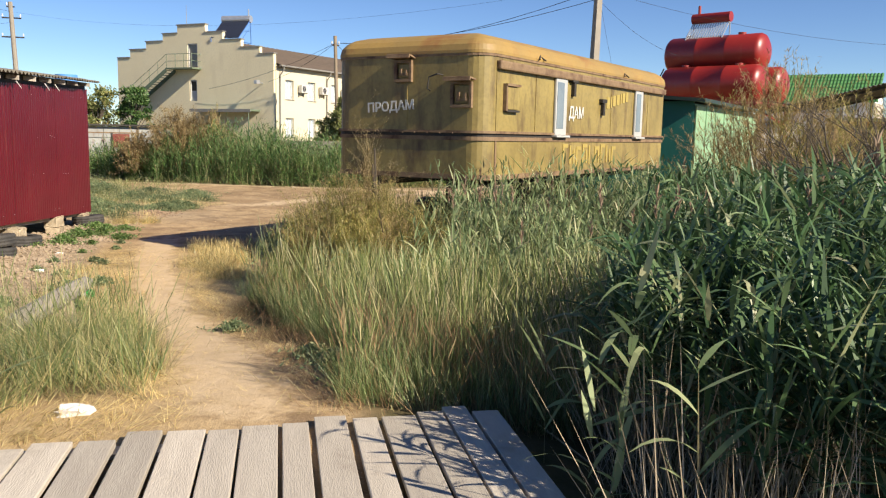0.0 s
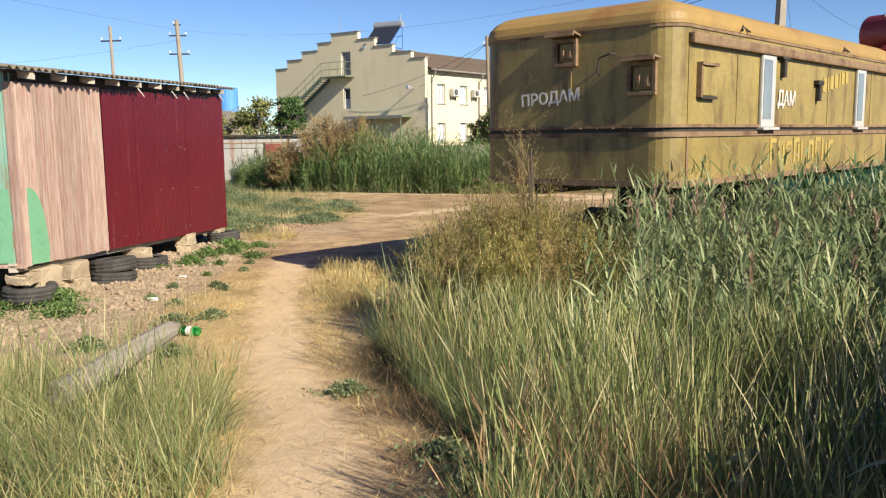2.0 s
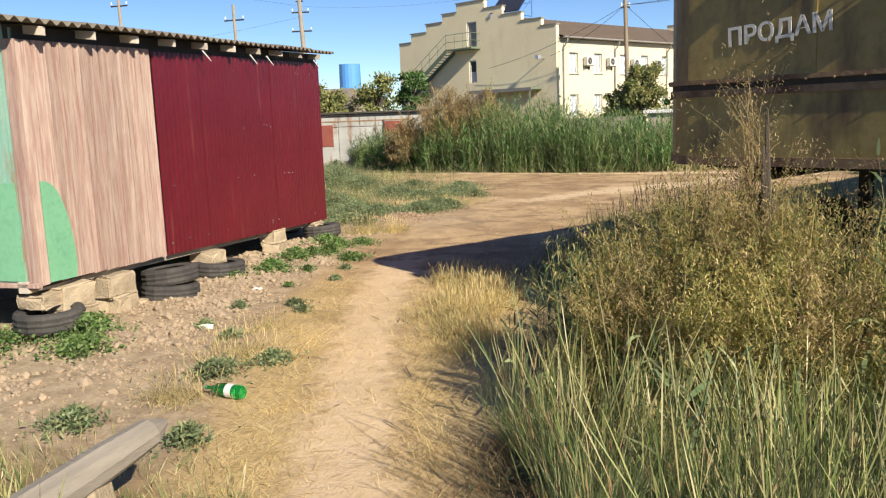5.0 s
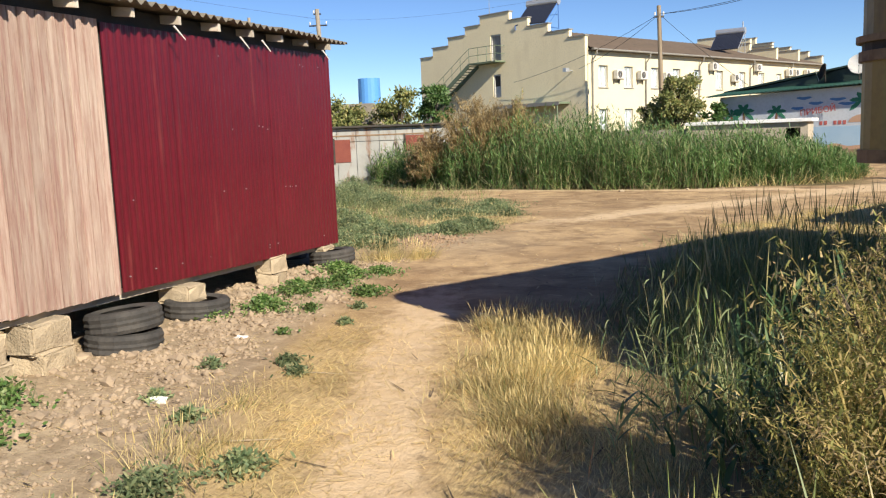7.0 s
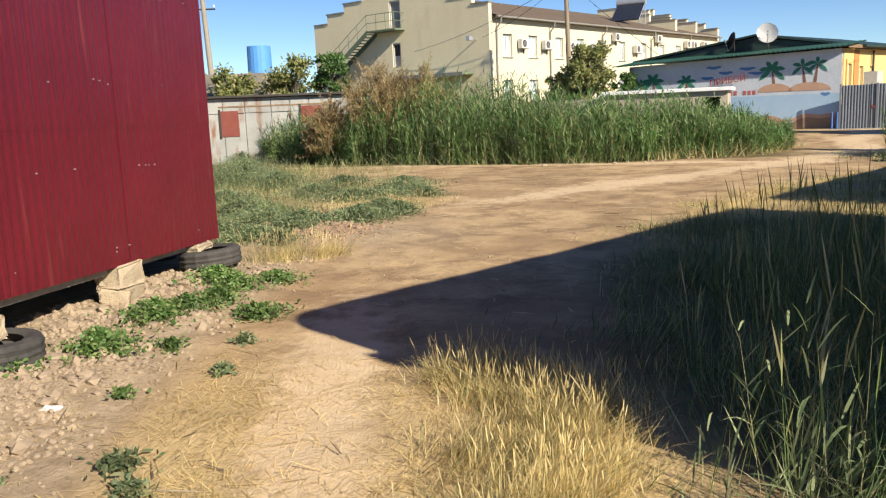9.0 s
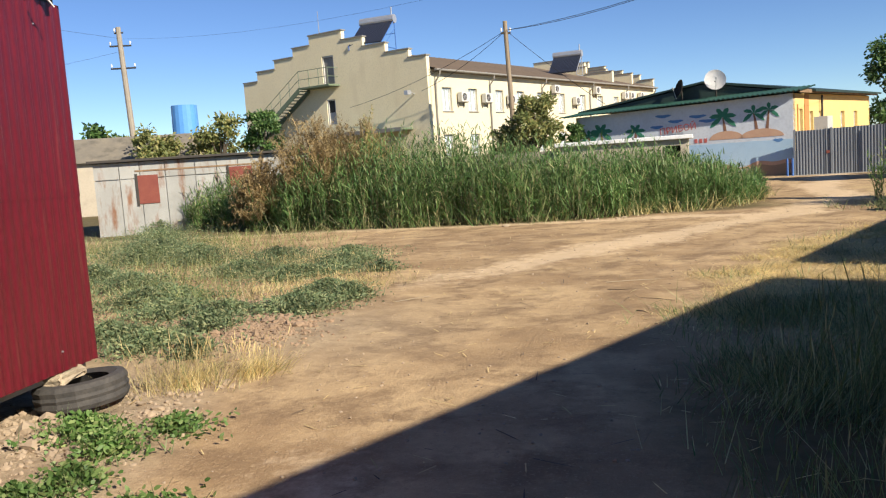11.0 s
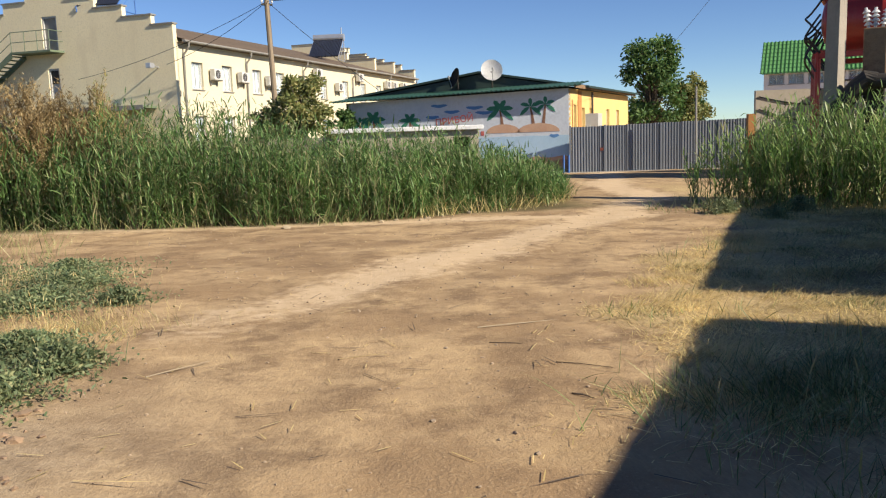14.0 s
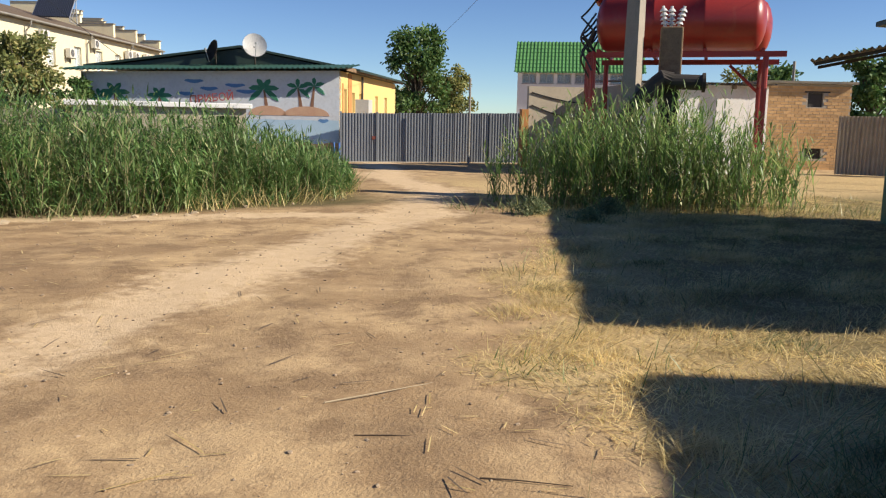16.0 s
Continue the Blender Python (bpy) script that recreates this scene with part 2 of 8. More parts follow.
M = {
    "ground": ground_mat(),
    "grey_wood": surf("grey_weathered_wood", (0.52, 0.46, 0.375), (0.43, 0.375, 0.305), 0.9, scale=2.5, fine=30, bump=0.3, rnd=0.22,
                      grain=(6, 0.6, 6), stain=(0.27, 0.22, 0.17), stain_at=(0.58, 0.8)),
    "pink_plank": surf("worn_pink_paint_on_planks", (0.33, 0.175, 0.14), (0.40, 0.285, 0.23), 0.85, scale=2.0, fine=30, bump=0.5, rnd=0.17,
                       grain=(9, 9, 0.7), stain=(0.50, 0.395, 0.32), stain_at=(0.40, 0.66), stain_stretch=(9, 9, 0.6), stain_scale=3.2),
    "teal_plank": surf("worn_teal_paint_on_planks", (0.15, 0.34, 0.26), (0.29, 0.43, 0.34), 0.8, scale=2.0, fine=30, bump=0.35, rnd=0.12,
                       grain=(9, 9, 0.7), stain=(0.27, 0.20, 0.13), stain_at=(0.52, 0.66), stain_stretch=(2.5, 2.5, 0.8), stain_scale=2),
    "green_panel": surf("green_painted_sheet", (0.15, 0.37, 0.21), (0.18, 0.41, 0.25), 0.45, scale=1.2, fine=20, bump=0.05,
                        stain=(0.07, 0.23, 0.15), stain_at=(0.62, 0.85)),
    "burgundy": surf("burgundy_profiled_sheet", (0.092, 0.0050, 0.0118), (0.118, 0.0068, 0.0148), 0.38, scale=1.0, fine=25, bump=0.03,
                     stain=(0.17, 0.04, 0.035), stain_at=(0.60, 0.80), stain_stretch=(7, 7, 0.45), stain_scale=1.6),
    "slate": surf("old_asbestos_slate", (0.22, 0.19, 0.14), (0.15, 0.135, 0.11), 0.95, scale=2, fine=30, bump=0.3,
                  stain=(0.10, 0.09, 0.07), stain_at=(0.5, 0.7)),
    # Slate darkened: the shade under the canopy is put into its colour.
    "slate_dark": surf("dark_tarred_slate", (0.075, 0.07, 0.062), (0.055, 0.052, 0.048), 0.95, scale=2, fine=30, bump=0.3),
    "limestone": surf("shell_limestone_block", (0.44, 0.355, 0.24), (0.35, 0.28, 0.19), 0.95, scale=6, fine=45, bump=0.7,
                      stain=(0.24, 0.18, 0.12), stain_at=(0.56, 0.75), stain_scale=4, rnd=0.12),
    "rubber": surf("dusty_tyre_rubber", (0.030, 0.029, 0.028), (0.075, 0.068, 0.06), 0.85, scale=4, fine=40, bump=0.2),
    "olive": surf("olive_yellow_trailer_paint", (0.205, 0.153, 0.05), (0.325, 0.247, 0.08), 0.5, scale=1.1, fine=14, bump=0.06,
                  stain=(0.085, 0.05, 0.024), stain_at=(0.50, 0.71), stain_stretch=(1.6, 1.6, 0.5), stain_scale=1.9),
    "rusty_rail": surf("rust_stained_trim", (0.20, 0.128, 0.07), (0.29, 0.195, 0.105), 0.75, scale=3, fine=30, bump=0.2,
                       stain=(0.09, 0.045, 0.025), stain_at=(0.45, 0.65), stain_scale=3),
    "roof_ochre": surf("rust_ochre_trailer_roof", (0.36, 0.225, 0.06), (0.27, 0.18, 0.06), 0.6, scale=1.2, fine=20, bump=0.08,
                       stain=(0.24, 0.10, 0.03), stain_at=(0.5, 0.7), stain_scale=1.6),
    "dark_steel": surf("dark_dirty_steel", (0.035, 0.032, 0.028), (0.06, 0.05, 0.04), 0.7, 0.3, bump=0.1),
    "white_letter": surf("white_brush_paint", (0.66, 0.64, 0.58), (0.58, 0.56, 0.5), 0.7, bump=0.05),
    "yellow_letter": surf("faded_yellow_paint", (0.40, 0.30, 0.08), (0.35, 0.27, 0.075), 0.7, bump=0.05),
    "white_frame": surf("white_window_plastic", (0.48, 0.48, 0.46), (0.40, 0.40, 0.38), 0.4, bump=0.0),
    # Opaque pane; the sky's reflection is put into its grey-blue colour.
    "pale_pane": surf("sky_bright_dusty_pane", (0.20, 0.235, 0.26), (0.15, 0.18, 0.21), 0.12, scale=3, bump=0.0),
    "curtain": surf("pale_curtain_cloth", (0.36, 0.37, 0.38), (0.27, 0.28, 0.30), 0.9, scale=9, bump=0.0, grain=(6, 6, 0.2)),
    "glass": glass_mat("window_glass", (0.85, 0.92, 0.95)),
    # Gable plaster made lighter in colour to make up for its grazing sun.
    "cream": surf("cream_plaster", (0.82, 0.72, 0.48), (0.77, 0.67, 0.44), 0.9, scale=0.5, fine=12, bump=0.05,
                  stain=(0.68, 0.58, 0.38), stain_at=(0.56, 0.8), stain_stretch=(1, 1, 0.3), stain_scale=0.7),
    # Front plaster made darker in colour to offset the full sun on it.
    "ivory": surf("pale_ivory_plaster", (0.66, 0.59, 0.42), (0.61, 0.545, 0.385), 0.9, scale=0.5, fine=12, bump=0.05,
                  stain=(0.54, 0.47, 0.33), stain_at=(0.58, 0.8), stain_scale=0.6),
    "coping": surf("weathered_coping_metal", (0.30, 0.285, 0.25), (0.22, 0.21, 0.19), 0.6, 0.2, bump=0.05),
    "brown_roof": surf("brown_grey_slate_roof", (0.145, 0.105, 0.072), (0.115, 0.085, 0.06), 0.85, scale=0.8, fine=8, bump=0.2,
                       stain=(0.085, 0.065, 0.05), stain_at=(0.52, 0.75), stain_scale=0.9),
    # Near-black: the darkness inside openings is put into this colour.
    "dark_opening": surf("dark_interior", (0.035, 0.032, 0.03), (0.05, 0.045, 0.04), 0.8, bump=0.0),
    "stair_green": surf("green_painted_stair_steel", (0.11, 0.15, 0.09), (0.15, 0.19, 0.12), 0.6, bump=0.05),
    "tube_blue": surf("dark_blue_collector_tubes", (0.012, 0.016, 0.03), (0.016, 0.02, 0.036), 0.4, bump=0.0),
    "blue_steel": surf("blue_painted_steel", (0.05, 0.14, 0.42), (0.06, 0.17, 0.45), 0.5, bump=0.03),
    "silver": surf("galvanised_steel", (0.55, 0.56, 0.57), (0.47, 0.48, 0.50), 0.35, 0.6, bump=0.03),
    "ac_white": surf("ac_casing_plastic", (0.62, 0.60, 0.55), (0.54, 0.52, 0.47), 0.5, bump=0.02),
    "mural_wall": surf("pale_blue_white_painted_wall", (0.60, 0.63, 0.66), (0.54, 0.59, 0.65), 0.85, scale=0.7, fine=10, bump=0.06,
                       stain=(0.48, 0.53, 0.60), stain_at=(0.55, 0.75), stain_scale=0.9),
    "mural_sea": surf("light_blue_mural_paint", (0.36, 0.53, 0.68), (0.43, 0.58, 0.70), 0.85, scale=1.2, bump=0.05),
    "mural_blue": surf("blue_mural_paint", (0.08, 0.20, 0.42), (0.11, 0.25, 0.48), 0.85, bump=0.03),
    "mural_green": surf("green_mural_paint", (0.03, 0.17, 0.105), (0.05, 0.22, 0.13), 0.85, bump=0.03),
    "mural_brown": surf("brown_mural_paint", (0.20, 0.10, 0.06), (0.25, 0.13, 0.08), 0.85, bump=0.03),
    "mural_sand": surf("sand_mural_paint", (0.50, 0.30, 0.20), (0.55, 0.36, 0.24), 0.85, bump=0.03),
    "mural_red": surf("red_mural_paint", (0.50, 0.13, 0.11), (0.45, 0.12, 0.11), 0.85, bump=0.03),
    "plinth": surf("sand_brown_plinth", (0.33, 0.23, 0.15), (0.27, 0.19, 0.13), 0.9, scale=2, bump=0.2),
    "dark_green_roof": surf("dark_green_roof_sheet", (0.018, 0.036, 0.030), (0.024, 0.046, 0.036), 0.5, bump=0.05),
    "green_edge": surf("green_roof_edge_sheet", (0.014, 0.05, 0.036), (0.02, 0.065, 0.046), 0.5, bump=0.05),
    "yellow_wall": surf("yellow_plaster", (0.72, 0.50, 0.19), (0.66, 0.45, 0.17), 0.9, scale=1, fine=14, bump=0.05),
    "orange": surf("orange_brick_trim", (0.48, 0.22, 0.07), (0.42, 0.19, 0.06), 0.85, scale=4, bump=0.1),
    "fence_grey": surf("grey_profiled_fence_sheet", (0.20, 0.215, 0.235), (0.17, 0.185, 0.205), 0.45, 0.25, scale=1, bump=0.03, rnd=0.06),
    "concrete": surf("old_concrete", (0.33, 0.29, 0.235), (0.26, 0.23, 0.185), 0.9, scale=2, fine=25, bump=0.3,
                     stain=(0.17, 0.15, 0.12), stain_at=(0.55, 0.75), stain_stretch=(3, 3, 0.4)),
    "pole_wood": surf("brown_pole_wood", (0.30, 0.235, 0.16), (0.235, 0.18, 0.12), 0.9, scale=2, fine=25, bump=0.3, grain=(8, 8, 0.4)),
    "insulator": surf("white_porcelain", (0.66, 0.66, 0.64), (0.6, 0.6, 0.58), 0.2, bump=0.0),
    "cable": surf("black_cable", (0.02, 0.02, 0.02), (0.03, 0.03, 0.03), 0.6, bump=0.0),
    "red_tank": surf("red_tank_paint", (0.285, 0.021, 0.015), (0.235, 0.017, 0.013), 0.38, scale=0.8, fine=14, bump=0.04,
                     stain=(0.24, 0.05, 0.03), stain_at=(0.58, 0.8), stain_stretch=(2, 2, 0.6)),
    "red_steel": surf("red_painted_steel", (0.30, 0.03, 0.022), (0.25, 0.025, 0.02), 0.5, bump=0.05),
    "whitewash": surf("whitewashed_wall", (0.80, 0.79, 0.77), (0.74, 0.73, 0.70), 0.9, scale=1, fine=14, bump=0.1,
                      stain=(0.6, 0.56, 0.5), stain_at=(0.62, 0.85)),
    "brick": surf("sand_lime_brick", (0.50, 0.32, 0.15), (0.42, 0.25, 0.115), 0.9, scale=5, fine=40, bump=0.3, rnd=0.2),
    "mortar": surf("grey_mortar", (0.36, 0.32, 0.26), (0.3, 0.27, 0.22), 0.95, bump=0.2),
    "beige_wall": surf("beige_render", (0.46, 0.40, 0.31), (0.40, 0.35, 0.27), 0.9, scale=0.8, fine=10, bump=0.08,
                       stain=(0.33, 0.29, 0.23), stain_at=(0.56, 0.78)),
    "tile_green": surf("bright_green_roof_tile", (0.085, 0.24, 0.07), (0.07, 0.20, 0.06), 0.45, scale=1, bump=0.05),
    "garage_metal": surf("rust_stained_white_sheet_metal", (0.36, 0.36, 0.335), (0.27, 0.27, 0.25), 0.6, 0.1, scale=1.5, bump=0.06,
                         stain=(0.20, 0.10, 0.055), stain_at=(0.52, 0.68), stain_stretch=(3, 3, 0.7), stain_scale=1.3, rnd=0.1),
    "rust_red": surf("rust_red_paint", (0.155, 0.03, 0.02), (0.20, 0.05, 0.03), 0.7, bump=0.1),
    "kiosk_teal": surf("teal_painted_panel", (0.02, 0.15, 0.12), (0.03, 0.19, 0.15), 0.5, scale=1, bump=0.04),
    "kiosk_light": surf("light_green_painted_panel", (0.26, 0.42, 0.24), (0.22, 0.37, 0.21), 0.6, scale=1.5, bump=0.05,
                        stain=(0.14, 0.22, 0.13), stain_at=(0.55, 0.72)),
    "barrel_blue": surf("blue_plastic_tank", (0.09, 0.28, 0.62), (0.11, 0.31, 0.66), 0.4, bump=0.02),
    "bark": surf("grey_brown_bark", (0.11, 0.085, 0.06), (0.075, 0.06, 0.045), 0.95, scale=4, bump=0.5, grain=(5, 5, 0.8)),
    "bottle_green": glass_mat("green_bottle_plastic", (0.02, 0.40, 0.08)),
    "litter": surf("crumpled_white_paper", (0.72, 0.70, 0.66), (0.62, 0.60, 0.56), 0.8, scale=8, bump=0.2),
    "log_grey": surf("grey_weathered_log", (0.30, 0.265, 0.215), (0.22, 0.195, 0.16), 0.9, scale=3, fine=30, bump=0.5, grain=(8, 0.8, 8)),
    "red_earth": surf("dry_reddish_earth", (0.34, 0.235, 0.15), (0.22, 0.15, 0.095), 0.95, scale=3, fine=30, bump=0.4),
    "clod": surf("dry_clay_clods", (0.385, 0.295, 0.20), (0.25, 0.19, 0.13), 0.95, scale=3, fine=30, bump=0.4),
    # plants
    "grass": leafy("meadow_grass", [(0.0, (0.08, 0.125, 0.033)), (0.4, (0.175, 0.215, 0.07)), (0.7, (0.33, 0.315, 0.135)), (1.0, (0.52, 0.45, 0.25))], 0.45, 0.2),
    "grass_green": leafy("green_grass", [(0.0, (0.06, 0.11, 0.035)), (0.5, (0.165, 0.22, 0.078)), (0.80, (0.31, 0.35, 0.15)), (1.0, (0.54, 0.50, 0.28))], 0.45, 0.2),
    "grass_dry": leafy("dry_yellow_grass", [(0.0, (0.60, 0.47, 0.20)), (0.5, (0.80, 0.66, 0.34)), (0.85, (0.66, 0.51, 0.23)), (1.0, (0.42, 0.35, 0.14))], 0.55, 0.42),
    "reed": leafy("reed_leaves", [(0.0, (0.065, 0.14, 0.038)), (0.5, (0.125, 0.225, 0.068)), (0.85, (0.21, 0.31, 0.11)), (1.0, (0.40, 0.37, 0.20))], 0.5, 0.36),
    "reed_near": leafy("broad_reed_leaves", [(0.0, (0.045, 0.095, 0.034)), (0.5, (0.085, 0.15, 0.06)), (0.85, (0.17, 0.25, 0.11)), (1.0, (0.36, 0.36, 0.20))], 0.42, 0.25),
    # Paler copy of the reed greens; sunlight is put into its colour.
    "reed_lit_tone": leafy("sunlit_reed_leaves", [(0.0, (0.15, 0.21, 0.095)), (0.5, (0.26, 0.33, 0.15)), (0.85, (0.38, 0.44, 0.22)), (1.0, (0.54, 0.50, 0.30))], 0.55, 0.45),
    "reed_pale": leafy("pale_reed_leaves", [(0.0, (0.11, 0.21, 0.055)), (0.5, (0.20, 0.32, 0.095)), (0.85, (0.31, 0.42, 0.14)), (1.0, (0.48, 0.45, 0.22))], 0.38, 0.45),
    "reed_stem": leafy("dry_reed_stems", [(0.0, (0.10, 0.12, 0.045)), (0.5, (0.20, 0.17, 0.085)), (1.0, (0.33, 0.26, 0.15))], 0.6, 0.05),
    "tamarisk": leafy("tamarisk_sprays", [(0.0, (0.17, 0.19, 0.055)), (0.5, (0.34, 0.32, 0.10)), (0.8, (0.53, 0.42, 0.16)), (1.0, (0.70, 0.54, 0.28))], 0.7, 0.45),
    "tamarisk_brown": leafy("brown_tamarisk_sprays", [(0.0, (0.27, 0.19, 0.09)), (0.5, (0.38, 0.285, 0.135)), (1.0, (0.47, 0.37, 0.20))], 0.7, 0.4),
    "weed": leafy("grey_green_weeds", [(0.0, (0.10, 0.15, 0.072)), (0.6, (0.175, 0.225, 0.112)), (1.0, (0.34, 0.34, 0.17))], 0.6, 0.35),
    "weed_fresh": leafy("fresh_green_weeds", [(0.0, (0.07, 0.145, 0.035)), (0.6, (0.145, 0.24, 0.07)), (1.0, (0.28, 0.34, 0.13))], 0.5, 0.4),
    "leaf_dark": leafy("dark_tree_leaves", [(0.0, (0.045, 0.10, 0.028)), (0.6, (0.085, 0.165, 0.045)), (1.0, (0.15, 0.22, 0.07))], 0.5, 0.35),
    "leaf_olive": leafy("olive_tree_leaves", [(0.0, (0.13, 0.165, 0.055)), (0.6, (0.24, 0.26, 0.09)), (1.0, (0.38, 0.33, 0.13))], 0.6, 0.35),
    "rust_stem": leafy("rusty_dry_stems", [(0.0, (0.24, 0.14, 0.07)), (0.6, (0.36, 0.23, 0.12)), (1.0, (0.46, 0.33, 0.19))], 0.7, 0.2),
    "dead_stalk": leafy("pale_dead_stalks", [(0.0, (0.26, 0.20, 0.13)), (0.6, (0.40, 0.33, 0.23)), (1.0, (0.52, 0.45, 0.34))], 0.8, 0.1),
    "twig": leafy("dark_dry_twigs", [(0.0, (0.07, 0.05, 0.035)), (1.0, (0.15, 0.11, 0.075))], 0.9, 0.0),
    "plume": leafy("reed_plumes", [(0.0, (0.20, 0.13, 0.085)), (1.0, (0.34, 0.25, 0.17))], 0.9, 0.2),
}


# ---- building tools ----
def thing(name, m, label, category, group="", kind=""):
    ob = new(name)
    ob.matrix_world = m
    return tagged(ob, label, category, group, kind)


def part(name, bm, material, parent=None, label=""):
    me = bpy.data.meshes.new(name)
    bmesh.ops.recalc_face_normals(bm, faces=bm.faces)
    bm.to_mesh(me)
    bm.free()
    me.materials.append(M[material])
    ob = new(name, me)
    if parent:
        ob.parent = parent
    return tagged(ob, label)


def again(ob, parent, m=None):
    """Another piece on the same mesh."""
    o = new(ob.name.split(".")[0], ob.data)
    o.parent = parent
    if m:
        o.matrix_basis = m
    return o


def box(bm, x0, x1, y0, y1, z0, z1, bevel=0.0):
    r = bmesh.ops.create_cube(bm, size=1, matrix=Matrix.LocRotScale(((x0 + x1) / 2, (y0 + y1) / 2, (z0 + z1) / 2), None, (abs(x1 - x0), abs(y1 - y0), abs(z1 - z0))))
    if bevel:
        ed = list({e for v in r["verts"] for e in v.link_edges})
        bmesh.ops.bevel(bm, geom=ed, offset=bevel, segments=2, affect="EDGES", profile=0.6)
    return bm


def boxed(*a, **k):
    return box(bmesh.new(), *a, **k)


def rod(bm, a, b, r, r2=None, seg=8):
    a, b = Vector(a), Vector(b)
    d = b - a
    m = Matrix.Translation((a + b) / 2) @ d.to_track_quat("Z", "Y").to_matrix().to_4x4()
    bmesh.ops.create_cone(bm, cap_ends=True, segments=seg, radius1=r, radius2=r if r2 is None else r2, depth=d.length, matrix=m)
    return bm


def tube(bm, pts, radii, seg=7):
    """A tapered tube along points."""
    rings = []
    pts = [Vector(p) for p in pts]
    for i, p in enumerate(pts):
        d = (pts[min(i + 1, len(pts) - 1)] - pts[max(i - 1, 0)]).normalized()
        s = d.cross(Vector((0.31, 0.95, 0.07))).normalized()
        u = d.cross(s)
        rings.append([bm.verts.new(p + (s * math.cos(a) + u * math.sin(a)) * radii[i]) for a in (2 * math.pi * k / seg for k in range(seg))])
    for q, w in zip(rings, rings[1:]):
        for k in range(seg):
            bm.faces.new((q[k], q[(k + 1) % seg], w[(k + 1) % seg], w[k]))
    bm.faces.new(rings[0][::-1])
    bm.faces.new(rings[-1])
    return bm


def prism(bm, outline, place):
    """A flat outline made thick: place maps (u, v, 0 or 1) to a point."""
    lo = [bm.verts.new(place(u, v, 0)) for u, v in outline]
    hi = [bm.verts.new(place(u, v, 1)) for u, v in outline]
    bm.faces.new(lo[::-1])
    bm.faces.new(hi)
    n = len(outline)
    for i in range(n):
        bm.faces.new((lo[i], lo[(i + 1) % n], hi[(i + 1) % n], hi[i]))
    return bm


def holed(bm, length, z0, z1, thick, holes, place):
    """A wall with real openings: holes are (u0, u1, v0, v1); place maps (u, depth, v)."""
    us = sorted({0.0, length, *(h[0] for h in holes), *(h[1] for h in holes)})
    vs = sorted({z0, z1, *(h[2] for h in holes), *(h[3] for h in holes)})

    def solid(i, j):
        if not (0 <= i < len(us) - 1 and 0 <= j < len(vs) - 1):
            return False
        u, v = (us[i] + us[i + 1]) / 2, (vs[j] + vs[j + 1]) / 2
        return not any(h[0] < u < h[1] and h[2] < v < h[3] for h in holes)
    made = {}

    def vert(u, d, v):
        k = (round(u, 4), d, round(v, 4))
        if k not in made:
            made[k] = bm.verts.new(place(*k))
        return made[k]
    for i in range(len(us) - 1):
        for j in range(len(vs) - 1):
            if not solid(i, j):
                continue
            a, b, c, d = us[i], us[i + 1], vs[j], vs[j + 1]
            for t in (0.0, thick):
                bm.faces.new([vert(a, t, c), vert(b, t, c), vert(b, t, d), vert(a, t, d)])
            for ok, p, q in ((solid(i - 1, j), (a, c), (a, d)), (solid(i + 1, j), (b, c), (b, d)), (solid(i, j - 1), (a, c), (b, c)), (solid(i, j + 1), (a, d), (b, d))):
                if not ok:
                    bm.faces.new([vert(p[0], 0.0, p[1]), vert(q[0], 0.0, q[1]), vert(q[0], thick, q[1]), vert(p[0], thick, p[1])])
    return bm


def wavy(bm, length, depth_pts, pitch, amp, kind="wave", thick=0.008, steps=6):
    """A corrugated sheet: waves along u; depth_pts are the (y, z) of its run."""
    n = int(length / pitch * steps) + 1
    rows = []
    for side in (0, 1):
        for y, z in depth_pts:
            row = []
            for i in range(n + 1):
                u = length * i / n
                ph = u / pitch
                h = math.sin(2 * math.pi * ph) if kind == "wave" else max(-1, min(1, 3 * (abs((ph % 1) * 2 - 1) * 2 - 1)))
                row.append((u, y, z, amp * h - side * thick))
            rows.append(row)
    return rows


def sheet(bm, rows, place):
    """Faces between rows of points, both sides and the rim closed."""
    k = len(rows) // 2
    vs = [[bm.verts.new(place(*p)) for p in r] for r in rows]
    top, low = vs[:k], vs[k:]
    for g in (top, low):
        for r, s in zip(g, g[1:]):
            for i in range(len(r) - 1):
                bm.faces.new((r[i], r[i + 1], s[i + 1], s[i]))
    for a, b in ((top[0], low[0]), (top[-1], low[-1])):
        for i in range(len(a) - 1):
            bm.faces.new((a[i], a[i + 1], b[i + 1], b[i]))
    return bm


def letters(name, text, size, material, parent, m, label=""):
    cu = bpy.data.curves.new(name, "FONT")
    cu.body, cu.size, cu.extrude, cu.offset = text, size, 0.002, 0.004
    tmp = new(name + "_tmp", cu)
    me = bpy.data.meshes.new_from_object(tmp)
    bpy.data.objects.remove(tmp)
    me.materials.clear()
    me.materials.append(M[material])
    ob = new(name, me)
    ob.parent = parent
    ob.matrix_basis = m
    return tagged(ob, label)


